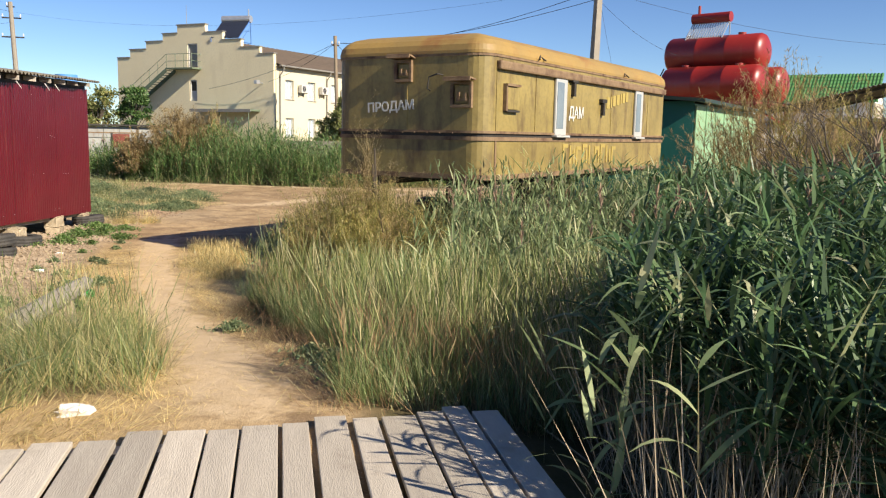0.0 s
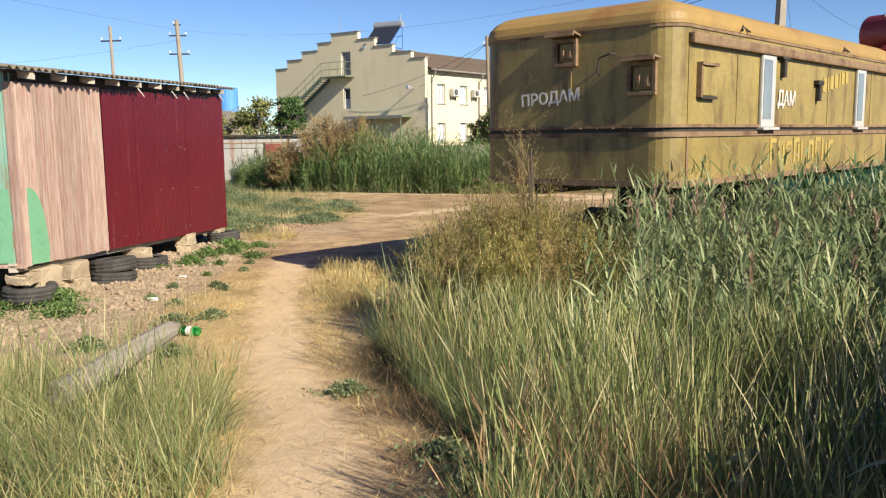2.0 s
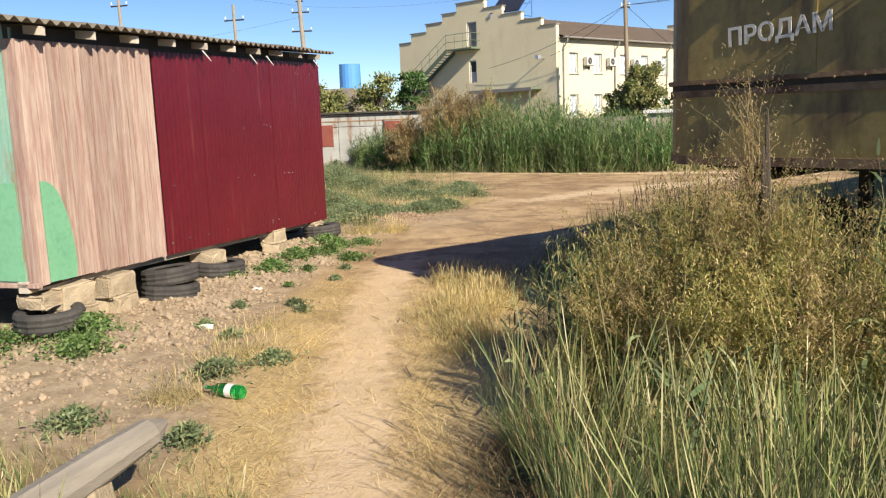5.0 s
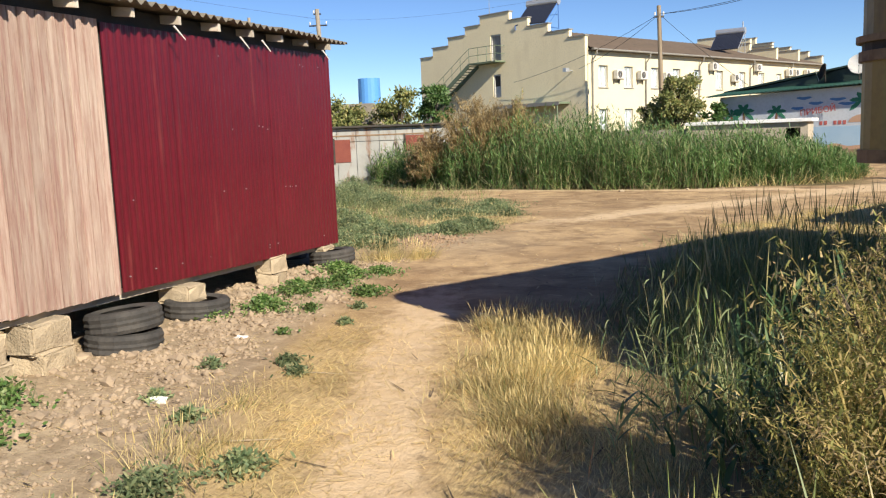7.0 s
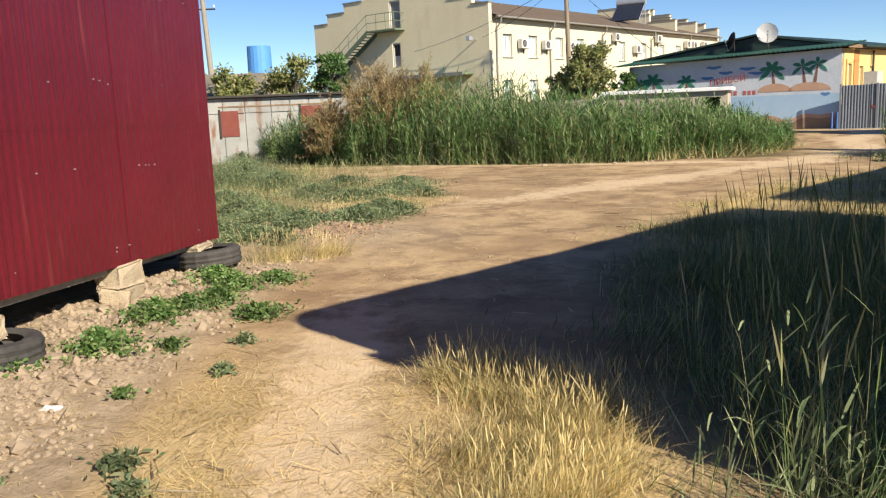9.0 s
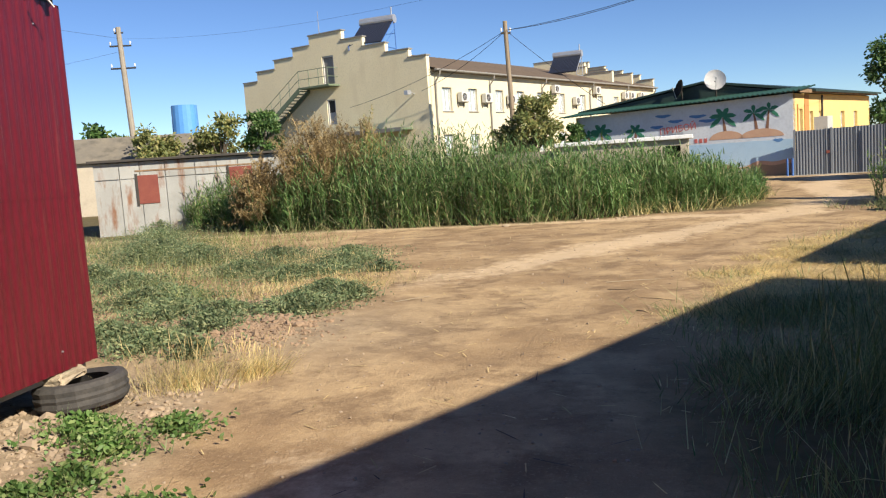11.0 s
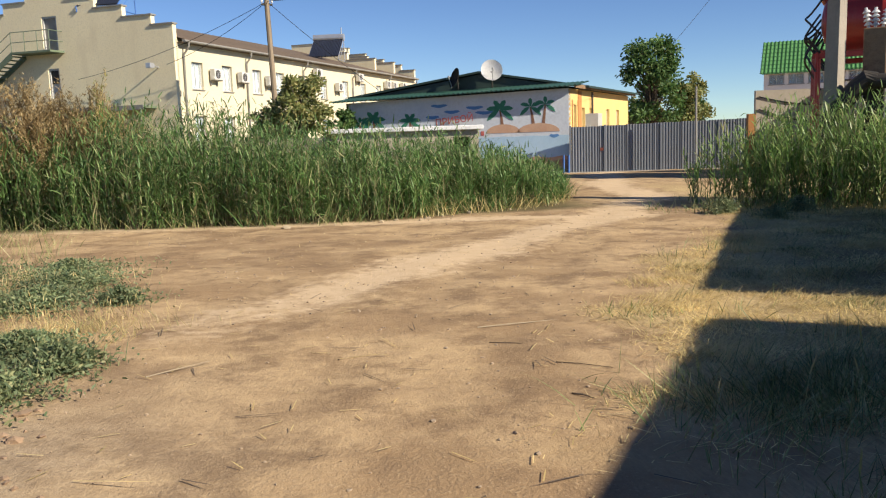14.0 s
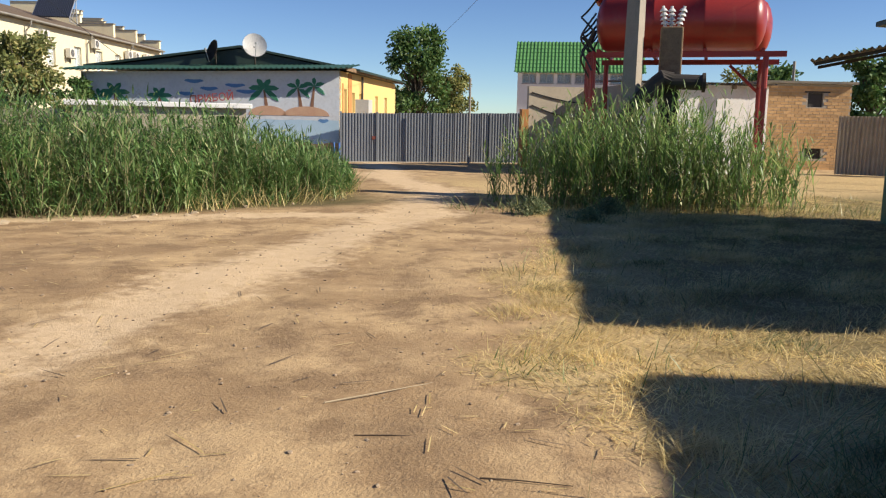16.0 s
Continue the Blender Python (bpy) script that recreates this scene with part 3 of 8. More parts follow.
def mesh_np(name, verts, quads, tris, mats, qm=None, tm=None):
    me = bpy.data.meshes.new(name)
    nq, nt = len(quads), len(tris)
    me.vertices.add(len(verts))
    me.vertices.foreach_set("co", np.asarray(verts, np.float32).ravel())
    idx = np.concatenate([np.asarray(quads, np.int32).ravel(), np.asarray(tris, np.int32).ravel()])
    me.loops.add(len(idx))
    me.loops.foreach_set("vertex_index", idx)
    me.polygons.add(nq + nt)
    start = np.concatenate([np.arange(nq) * 4, nq * 4 + np.arange(nt) * 3]).astype(np.int32)
    me.polygons.foreach_set("loop_start", start)
    for m in mats:
        me.materials.append(M[m])
    if qm is not None:
        me.polygons.foreach_set("material_index", np.concatenate([qm, tm]).astype(np.int32))
    me.polygons.foreach_set("use_smooth", np.zeros(nq + nt, bool))
    me.update(calc_edges=True)
    return me


class Strips:
    """Many blades and leaves gathered into one mesh."""

    def __init__(self):
        self.v, self.q, self.t, self.qm, self.tm, self.n = [], [], [], [], [], 0

    def add(self, p, d, droop, side, profile, mat=0):
        """p: roots, d: way to the tip, droop: sag at the tip, side: half-width vectors, profile: widths along."""
        k = len(profile)
        n = len(p)
        ts = np.linspace(0, 1, k + 1)[:-1]
        vs = np.zeros((n, 2 * k + 1, 3))
        for j, (t, w) in enumerate(zip(ts, profile)):
            c = p + d * t
            c[:, 2] -= droop * t * t
            vs[:, 2 * j] = c - side * w
            vs[:, 2 * j + 1] = c + side * w
        tip = p + d
        tip[:, 2] -= droop
        vs[:, 2 * k] = tip
        base = self.n + np.arange(n)[:, None] * (2 * k + 1)
        for j in range(k - 1):
            self.q.append(base + np.array([2 * j, 2 * j + 1, 2 * j + 3, 2 * j + 2]))
            self.qm.append(np.full(n, mat))
        self.t.append(base + np.array([2 * k - 2, 2 * k - 1, 2 * k]))
        self.tm.append(np.full(n, mat))
        self.v.append(vs.reshape(-1, 3))
        self.n += n * (2 * k + 1)

    def mesh(self, name, mats):
        q = np.concatenate(self.q) if self.q else np.zeros((0, 4), int)
        return mesh_np(name, np.concatenate(self.v), q, np.concatenate(self.t), mats,
                       np.concatenate(self.qm) if self.q else np.zeros(0), np.concatenate(self.tm))


def flat_dirs(rng, n):
    a = rng.uniform(0, 2 * np.pi, n)
    return np.stack([np.cos(a), np.sin(a), np.zeros(n)], 1)


def tussock(xyz, cell=0.34):
    """The way each blade leans, outward from the heart of its tussock."""
    i, j = np.floor(xyz[:, 0] / cell), np.floor(xyz[:, 1] / cell)
    cx = (i + 0.5 + 0.4 * np.sin(i * 12.9 + j * 7.3)) * cell
    cy = (j + 0.5 + 0.4 * np.sin(i * 5.1 + j * 15.7 + 2)) * cell
    d = np.stack([xyz[:, 0] - cx, xyz[:, 1] - cy, np.zeros(len(xyz))], 1) / cell
    return d * 1.3 + np.array([0.12, -0.05, 0])


def cell_hash(x, y, cell, k=0.0):
    """A number from 0 to 1 for the tussock in which a place lies."""
    x, y = x + 0.3 * cell * np.sin(y * 7 / cell * 0.31), y + 0.3 * cell * np.sin(x * 7 / cell * 0.27)
    v = np.sin(np.floor(x / cell) * 12.9898 + np.floor(y / cell) * 78.233 + k) * 43758.5453
    return v - np.floor(v)


def blades(st, rng, xyz, h, lean, width, mat=0, seg=3):
    """Upright grass blades at the places xyz."""
    n = len(xyz)
    d = (flat_dirs(rng, n) * rng.uniform(0.1, 0.8, n)[:, None] + tussock(xyz)) * (lean * h)[:, None]
    d[:, 2] = h
    side = flat_dirs(rng, n) * (width * rng.uniform(0.6, 1.3, n))[:, None]
    prof = [1.0, 0.85, 0.5][:seg] if seg >= 3 else [1.0, 0.7][:seg]
    st.add(xyz, d, h * rng.uniform(0, 0.35, n) * lean * 1.5, side, prof, mat)


# ---- the lie of the land ----
def smooth(a, b, x):
    t = np.clip((x - a) / (b - a), 0, 1)
    return t * t * (3 - 2 * t)


def wob(x, y, s=1.0):
    return (np.sin(1.7 * s * x + 0.6 * s * y) + np.sin(0.8 * s * x - 1.9 * s * y + 1.3) + np.sin(3.1 * s * y + 2.3 * s * x + 4) * 0.6) / 2.6


def path_x(y):
    return np.interp(y, [3.8, 4.8, 7.2, 9.1, 11.5, 14.0, 16.0, 18.0], [-1.05, -1.25, -2.15, -3.1, -4.1, -5.0, -5.5, -5.8])


def land(x, y):
    x, y = np.asarray(x, float), np.asarray(y, float)
    z = -0.47 + 0.43 * (1 - smooth(4.6, 9.8, y))
    off = x - path_x(y)
    z = z - 0.26 * smooth(0.9, 2.6, off) * (1 - smooth(6, 11, y)) - 0.1 * (1 - smooth(3.4, 4.4, y))
    near = np.exp(-((x + 2) / 40) ** 2)
    z = z + near * (0.020 * wob(x, y, 0.9) + 0.012 * wob(y, x, 2.9))
    z = z + 0.10 * np.exp(-(((x + 7.6) / 1.2) ** 2 + ((y - 20.2) / 1.4) ** 2)) + 0.05 * smooth(-6.3, -7.0, x) * smooth(11, 12, y) * (1 - smooth(17, 18.5, y))
    return z


def land1(x, y):
    return float(land(x, y))


def axis(lo, hi, step, far):
    out, v, s = [], hi, step
    while v < far:
        s *= 1.35
        v += s
        out.append(v)
    left, v, s = [], lo, step
    while v > -far:
        s *= 1.35
        v -= s
        left.append(v)
    return np.array(left[::-1] + list(np.arange(lo, hi + step / 2, step)) + out)


def road_edge(y):
    """Where the straw verge begins, right of the dirt road."""
    return np.interp(y, [14, 17, 20, 22.4, 25, 28, 30, 33, 40], [-3.6, -3.6, -3.4, -2.6, -1.5, 0.9, 2.2, 3.0, 4.2])


def zones(x, y):
    off = x - path_x(y)
    onpath = np.exp(-(off / 0.42) ** 2) * smooth(4.4, 5.2, y) * (1 - smooth(15, 18, y))
    road_c = np.interp(y, [16, 22.2, 23.8, 24.9, 26.5, 28.5, 30, 32.1, 34.8, 40, 48], [-6.6, -6.6, -5.9, -5.1, -3.75, -2.0, -0.8, 0.7, 2.6, 3.4, 6.0])
    rut = np.exp(-((x - road_c + 0.25 * wob(x, y, 0.9)) / 0.75) ** 2) * smooth(21.5, 25.5, y) + np.exp(-((y - 31.4 + 0.15 * x) / 0.45) ** 2) * smooth(4, -2, x) * 0.9
    track = np.clip(np.maximum(onpath, rut * 0.95), 0, 1)
    straw = smooth(-0.2, 0.5, x - road_edge(y) + 0.6 * wob(x, y, 1.5)) * smooth(18, 20.5, y) * (1 - smooth(36, 42, y))
    fringe = smooth(0.25, 0.5, off) * smooth(8.4, 10.0, y) * (1 - smooth(0.9, 1.4, off - 0.8 * smooth(10.6, 11.6, y))) + smooth(-0.25, -0.45, off) * (1 - smooth(-0.8, -1.2, off))
    straw = np.maximum(straw, fringe * 0.9 * smooth(4.6, 6, y) * (1 - smooth(13.5, 16, y)))
    soil = smooth(-0.7, -1.3, off) * smooth(8.6, 9.6, y) * (1 - smooth(18, 20, y))
    heap = np.exp(-(((x + 7.4) / 1.5) ** 2 + ((y - 20.2) / 1.6) ** 2))
    soil = np.maximum(soil, heap)
    rag = 0.8 * wob(x * 0.9, y * 0.9, 1.0)
    # Right of the path the dark tone passes the stand, painting shade at its foot.
    turf = smooth(-0.55, -0.9, off) * smooth(3.2, 4, y - 0.9 * smooth(-2.6, -3.6, x) * (y - 4.6)) * (1 - smooth(8.3, 9.2, y + rag * smooth(-4.5, -6, x))) + smooth(0.62, 1.0, off - 1.2 * smooth(9.6, 11.4, y)) * smooth(3, 4, y) * (1 - smooth(11.5, 12.5, y))
    bare = np.exp(-(((x + 2.3) / 0.75) ** 2 + ((y - 4.55) / 0.65) ** 2))
    turf = turf * (1 - np.clip(1.7 * bare, 0, 1))
    straw = np.maximum(straw, 0.55 * np.clip(1.4 * bare, 0, 1))
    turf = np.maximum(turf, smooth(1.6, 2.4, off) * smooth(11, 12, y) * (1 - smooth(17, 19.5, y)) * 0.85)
    turf = np.maximum(turf, smooth(31.9, 32.9, y - 0.12 * np.abs(x + 5.5)) * (1 - smooth(0.0, 1.5, x)) * 0.9)
    # Verge right of the road toned darker, putting extra shade into the ground colour.
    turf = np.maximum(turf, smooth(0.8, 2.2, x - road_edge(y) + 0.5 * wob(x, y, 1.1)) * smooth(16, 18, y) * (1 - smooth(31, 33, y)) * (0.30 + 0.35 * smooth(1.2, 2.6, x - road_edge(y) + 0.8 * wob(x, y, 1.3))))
    turf = np.clip(turf + smooth(0.5, 1.2, x) * (1 - smooth(4, 6, y)), 0, 1)
    return track, np.clip(straw, 0, 1), np.clip(soil, 0, 1), turf


def build_ground():
    xs, ys = axis(-17, 11, 0.14, 900), axis(2, 46, 0.14, 900)
    gx, gy = np.meshgrid(xs, ys)
    z = land(gx, gy)
    v = np.stack([gx.ravel(), gy.ravel(), z.ravel()], 1)
    nx, ny = len(xs), len(ys)
    i = (np.arange(ny - 1)[:, None] * nx + np.arange(nx - 1)).ravel()
    q = np.stack([i, i + 1, i + nx + 1, i + nx], 1)
    me = mesh_np("ground", v, q, np.zeros((0, 3), int), ["ground"])
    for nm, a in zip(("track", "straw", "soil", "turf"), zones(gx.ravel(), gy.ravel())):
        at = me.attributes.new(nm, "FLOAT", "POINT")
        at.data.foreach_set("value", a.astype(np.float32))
    me.polygons.foreach_set("use_smooth", np.ones(len(q), bool))
    tagged(new("ground", me), "sun-dried sandy dirt ground with worn tracks and straw", "ground", kind="structure")


build_ground()


# ---- the trailer: an old van body on wheels ----
def rounded(x0, x1, y0, y1, r, seg=6):
    pts = []
    for cx, cy, a0 in ((x1 - r, y1 - r, 0), (x0 + r, y1 - r, 90), (x0 + r, y0 + r, 180), (x1 - r, y0 + r, 270)):
        for k in range(seg + 1):
            a = radians(a0 + 90 * k / seg)
            pts.append((cx + r * math.cos(a), cy + r * math.sin(a)))
    return pts


def ring(bm, grow, z0, z1, size, r=0.29):
    return prism(bm, rounded(-grow, size[0] + grow, -grow, size[1] + grow, r + grow), lambda u, v, k: (u, v, z1 if k else z0))


def shutter(parent, x, y, z, w, h, side, tilt):
    """A small hatch with a rusty hood, on the front (side 0) or the long side (side 1)."""
    b = bmesh.new()
    d = 0.05
    for u0, u1, v0, v1 in ((0, w, 0, 0.045), (0, w, h - 0.045, h), (0, 0.045, 0.045, h - 0.045), (w - 0.045, w, 0.045, h - 0.045)):
        box(b, -d, 0.0, u0, u1, v0, v1, 0.006)
    f = part("hatch_frame", b, "rusty_rail", parent, "rusty hatch frame")
    f.matrix_basis = pose(x, y, z, 0, 0, 0 if side == 0 else 90)
    p = part("hatch_panel", boxed(-0.025, 0.0, 0.06, w - 0.06, 0.06, h - 0.06, bevel=0.008), "olive", f)
    b = bmesh.new()
    box(b, -0.17, 0.0, -0.04, w + 0.05, -0.012, 0.012, 0.004)
    box(b, -0.17, -0.15, -0.04, w + 0.05, -0.045, 0.0)
    hood = part("hood", b, "rusty_rail", f)
    hood.matrix_basis = pose(0, 0, h + 0.02, 0, tilt, 0)
    if side == 0:
        b = bmesh.new()
        box(b, -0.06, -0.03, w * 0.25, w * 0.35, 0.1, h * 0.55)
        box(b, -0.06, -0.03, w * 0.55, w * 0.65, 0.12, h * 0.6)
        box(b, -0.055, -0.03, w * 0.2, w * 0.7, 0.09, 0.13)
        part("latch", b, "rusty_rail", f)


def build_trailer():
    t = thing("trailer", pose(0.50, 11.28, 0, 0, 0, 57.75), "olive-yellow wheeled trailer van with rusty trim, standing in reeds", "trailer")
    S = (7.85, 2.64)
    part("lower_body", ring(bmesh.new(), 0.0, 1.13, 1.60, S), "olive", t)
    part("upper_body", ring(bmesh.new(), 0.0, 1.735, 2.745, S), "olive", t)
    b = bmesh.new()
    ring(b, 0.02, 1.60, 1.655, S)
    ring(b, 0.035, 1.70, 1.735, S)
    part("waist_trim", b, "rusty_rail", t, "rust-streaked waist trim")
    # Recess between the rails; its shade is put in as a dark colour.
    part("waist_groove", ring(bmesh.new(), 0.004, 1.655, 1.70, S), "dark_steel", t)
    b = bmesh.new()
    ring(b, 0.015, 1.06, 1.13, S)
    part("sill_trim", b, "rusty_rail", t)
    b = bmesh.new()
    ring(b, 0.014, 2.745, 2.78, S)
    part("cornice", b, "rusty_rail", t, "rusty cornice")
    part("gutter", boxed(0.27, 7.55, -0.075, -0.002, 2.575, 2.695, bevel=0.025), "rusty_rail", t, "rusty gutter along the long side")
    # curved roof
    b = bmesh.new()
    lv = [(0.018, 2.78), (0.018, 2.82), (-0.005, 2.90), (-0.08, 2.975), (-0.2, 3.035), (-0.36, 3.08), (-0.6, 3.115), (-0.9, 3.135), (-1.2, 3.14)]
    rings = []
    for g, z in lv:
        r = max(0.06, 0.29 + g)
        rings.append([b.verts.new((u, v, z)) for u, v in rounded(-g, S[0] + g, -g, S[1] + g, r, 9)])
    for a, c in zip(rings, rings[1:]):
        for i in range(len(a)):
            b.faces.new((a[i], a[(i + 1) % len(a)], c[(i + 1) % len(a)], c[i]))
    b.faces.new(rings[-1])
    b.faces.new(rings[0][::-1])
    roof = part("roof", b, "roof_ochre", t, "rust-ochre curved roof")
    for x in (1.6, 5.2):
        b = bmesh.new()
        rod(b, (x - 0.1, -0.05, 2.80), (x + 0.12, 0.05, 2.93), 0.012)
        rod(b, (x + 0.12, -0.05, 2.80), (x - 0.08, 0.06, 2.92), 0.012)
        part("roof_hook", b, "dark_steel", roof)
    # rivet bands and seams on the body
    for x in (0.28, 1.5, 4.6, 6.6):
        part("seam", boxed(x, x + 0.03, -0.008, 0.0, 1.72, 2.69), "olive", t)
    part("seam", boxed(-0.008, 0.0, 1.28, 1.31, 1.72, 2.69), "olive", t)
    part("seam", boxed(0.27, 0.31, -0.01, 0.0, 1.13, 1.62), "rusty_rail", t)
    rng = np.random.default_rng(5)
    for k in range(9):
        y = 0.5 + k * 0.21
        part("rivet", rod(bmesh.new(), (-0.02, y, 1.70), (-0.045, y, 1.70), 0.012, 0.008), "rusty_rail", t)
    # hatches
    shutter(t, 0.0, 1.19, 2.40, 0.30, 0.31, 0, 14)
    shutter(t, 0.0, 0.20, 2.04, 0.34, 0.36, 0, 8)
    b = bmesh.new()
    tube(b, [(0.0, 0.90, 2.28), (-0.10, 0.88, 2.30), (-0.10, 0.86, 2.46), (-0.10, 0.72, 2.50), (-0.02, 0.68, 2.49)], [0.011] * 5, 6)
    part("bracket", b, "dark_steel", t)
    f = part("side_hatch", boxed(0.52, 0.86, -0.05, 0.0, 2.04, 2.35, bevel=0.012), "olive", t)
    part("edge", boxed(0.475, 0.518, -0.06, 0.0, 2.02, 2.36), "rusty_rail", f)
    part("ledge", boxed(0.50, 0.88, -0.06, 0.0, 2.005, 2.035), "dark_steel", f)
    part("lintel", boxed(0.475, 0.89, -0.075, 0.0, 2.362, 2.395), "rusty_rail", f)
    # bulging white-framed windows
    for x in (2.06, 5.70):
        w = part("window_frame", boxed(x + 0.08, x + 0.50, -0.05, -0.001, 1.70, 2.58, bevel=0.02), "white_frame", t, "white-framed window box")
        part("pane", boxed(x + 0.11, x + 0.36, -0.056, -0.0505, 1.80, 2.52), "pale_pane", w)
        part("sill", boxed(x + 0.04, x + 0.55, -0.10, -0.001, 1.665, 1.698, bevel=0.008), "white_frame", w)
    for x, z in ((2.72, 2.55), (4.02, 2.28)):
        b = bmesh.new()
        box(b, x, x + 0.22, -0.07, 0.0, z, z + 0.06)
        box(b, x + 0.08, x + 0.16, -0.06, 0.0, z - 0.22, z)
        part("vent", b, "dark_steel", t)
    letters("lettering", "ПРОДАМ", 0.185, "white_letter", t, Matrix(((0, 0, -1, -0.010), (-0.998, 0.06, 0, 1.99), (0.06, 0.998, 0, 1.975), (0, 0, 0, 1))), "hand-painted white sale lettering")
    letters("lettering", "ДАМ", 0.26, "white_letter", t, Matrix(((1, 0, 0, 2.72), (0, 0, -1, -0.012), (0, 1, 0, 1.98), (0, 0, 0, 1))), "hand-painted white sale lettering")
    # faded yellow lettering, worn to bars
    for k, (x, w) in enumerate(((4.38, 0.14), (4.57, 0.05), (4.67, 0.13), (4.86, 0.13), (5.05, 0.05), (5.15, 0.13), (5.33, 0.12))):
        part("painted_mark", boxed(x, x + w, -0.010, 0.0, 2.19 + 0.026 * k, 2.39 + 0.022 * k), "yellow_letter", t)
    for k in range(9):
        x = 2.55 + 0.27 * k
        part("painted_mark", boxed(x, x + 0.055, -0.010, 0.0, 1.22 + 0.015 * (k % 2), 1.56 - 0.02 * (k % 3)), "yellow_letter", t)
        if k % 3 != 1:
            part("painted_mark", boxed(x + 0.058, x + 0.20, -0.010, 0.0, 1.50 - 0.02 * (k % 3), 1.56 - 0.02 * (k % 3)), "yellow_letter", t)
        if k % 2:
            part("painted_mark", boxed(x + 0.15, x + 0.205, -0.0102, 0.0, 1.235, 1.47), "yellow_letter", t)
    # chassis and wheels
    b = bmesh.new()
    for y in (0.55, 1.85):
        box(b, 0.2, 7.5, y, y + 0.1, 0.92, 1.08)
    for x in (0.5, 2.2, 4.0, 5.8, 7.2):
        box(b, x, x + 0.1, 0.1, 2.5, 1.0, 1.08)
    part("chassis", b, "dark_steel", t)
    for x in (2.2, 6.0):
        part("axle", rod(bmesh.new(), (x, 0.2, 0.10), (x, 2.3, 0.10), 0.06), "dark_steel", t)
        for y in (0.6, 1.9):
            part("suspension", boxed(x - 0.05, x + 0.05, y - 0.05, y + 0.05, 0.1, 0.93), "dark_steel", t)
        for y in (0.1, 2.18):
            b = bmesh.new()
            rod(b, (x, y, 0.10), (x, y + 0.24, 0.10), 0.5, seg=24)
            w = part("wheel", b, "rubber", t)
            part("rim", rod(bmesh.new(), (x, y - 0.01, 0.10), (x, y + 0.25, 0.10), 0.26, seg=20), "rusty_rail", w)


build_trailer()


# ---- the shed on blocks and tyres ----
def sz0(x):
    return 0.012 - 0.040 * x


def sz1(x):
    return 2.385 + 0.021 * x


def build_shed():
    s = thing("shed", pose(-7.49, 13.48, 0, 0, 0, 94.77), "wooden and burgundy metal shed raised on blocks and tyres", "shed")
    # burgundy profiled sheets
    x, k = 0.0, 0
    while x < 4.80:
        w = min(1.0, 4.86 - x)
        b = bmesh.new()
        z0, z1 = sz0(x), sz1(x)
        for a, c, ex in ((0.0, 0.48, 0.0), (0.47, 1.0, 0.004)):
            rows = wavy(b, w + 0.02, [(a, 0), (c, 0)], 0.1, 0.0040, "trap", 0.006, 10)
            sheet(b, rows, lambda u, t, _, h, x=x, ex=ex: (x + u, -0.02 - ex - 0.003 * (int(x * 7) % 2) + h, sz0(x + u) + (sz1(x + u) - sz0(x + u)) * t))
        part("metal_sheet", b, "burgundy", s)
        x += w
        k += 1
    rng = np.random.default_rng(3)
    # nail heads and scratches
    for k in range(26):
        u, t = rng.uniform(0.1, 4.7), rng.choice([0.06, 0.34, 0.62, 0.93])
        z = sz0(u) + (sz1(u) - sz0(u)) * (t + rng.uniform(-0.01, 0.01))
        part("nail", rod(bmesh.new(), (u, -0.02, z), (u, -0.036, z), 0.007, 0.006, 6), "silver", s)
    # pink planks of the long side
    x = -2.12
    while x < -0.02:
        w = min(rng.uniform(0.085, 0.115), -0.004 - x)
        if w < 0.03:
            break
        d = rng.uniform(0.0, 0.014)
        b = bmesh.new()
        a, c = sz0(x) - 0.005, sz1(x) + 0.02
        box(b, x + 0.006, x + w - 0.006, -0.022 - d, 0.0, a + rng.uniform(-0.012, 0.008), c)
        part("plank", b, "pink_plank", s)
        x += w
    # teal planks of the end wall
    y = 0.0
    while y < 2.9:
        w = rng.uniform(0.1, 0.14)
        d = rng.uniform(0.0, 0.007)
        part("plank", boxed(-2.15 - d, -2.125, y + 0.003, y + w - 0.003, 0.10, 2.36), "teal_plank", s)
        y += w
    part("corner_board", boxed(-2.165, -2.12, -0.045, 0.07, 0.05, 2.36, bevel=0.004), "pink_plank", s)
    part("corner_board", boxed(-2.12, -2.02, -0.05, -0.031, 0.08, 2.34, bevel=0.003), "pink_plank", s)
    part("green_sheet", boxed(-2.170, -2.162, 0.10, 2.9, 0.13, 1.06), "green_panel", s, "green painted metal sheet")
    b = bmesh.new()
    arc = [(-2.0, sz0(-2) + 0.0), (-1.63, sz0(-1.6) + 0.0)] + [(-2.0 + 0.40 * math.cos(radians(a)) ** 0.8, 0.08 + 0.98 * math.sin(radians(a))) for a in range(8, 90, 8)] + [(-2.0, 1.06)]
    prism(b, arc, lambda u, v, k: (u, -0.043 if k else -0.034, v))
    part("green_sheet", b, "green_panel", s, "green sheet with a curved edge")
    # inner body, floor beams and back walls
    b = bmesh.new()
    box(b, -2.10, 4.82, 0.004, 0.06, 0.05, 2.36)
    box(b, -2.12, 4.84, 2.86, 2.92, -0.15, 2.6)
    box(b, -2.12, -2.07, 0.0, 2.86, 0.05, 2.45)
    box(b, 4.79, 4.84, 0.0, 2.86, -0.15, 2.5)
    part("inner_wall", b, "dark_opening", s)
    b = bmesh.new()
    for y in (0.06, 1.4, 2.75):
        prism(b, [(-2.2, sz0(-2.2) - 0.08), (4.84, sz0(4.84) - 0.06), (4.84, sz0(4.84) + 0.05), (-2.2, sz0(-2.2) + 0.03)], lambda u, v, k, y=y: (u, y + 0.1 * k, v))
    part("floor_beam", b, "grey_wood", s)
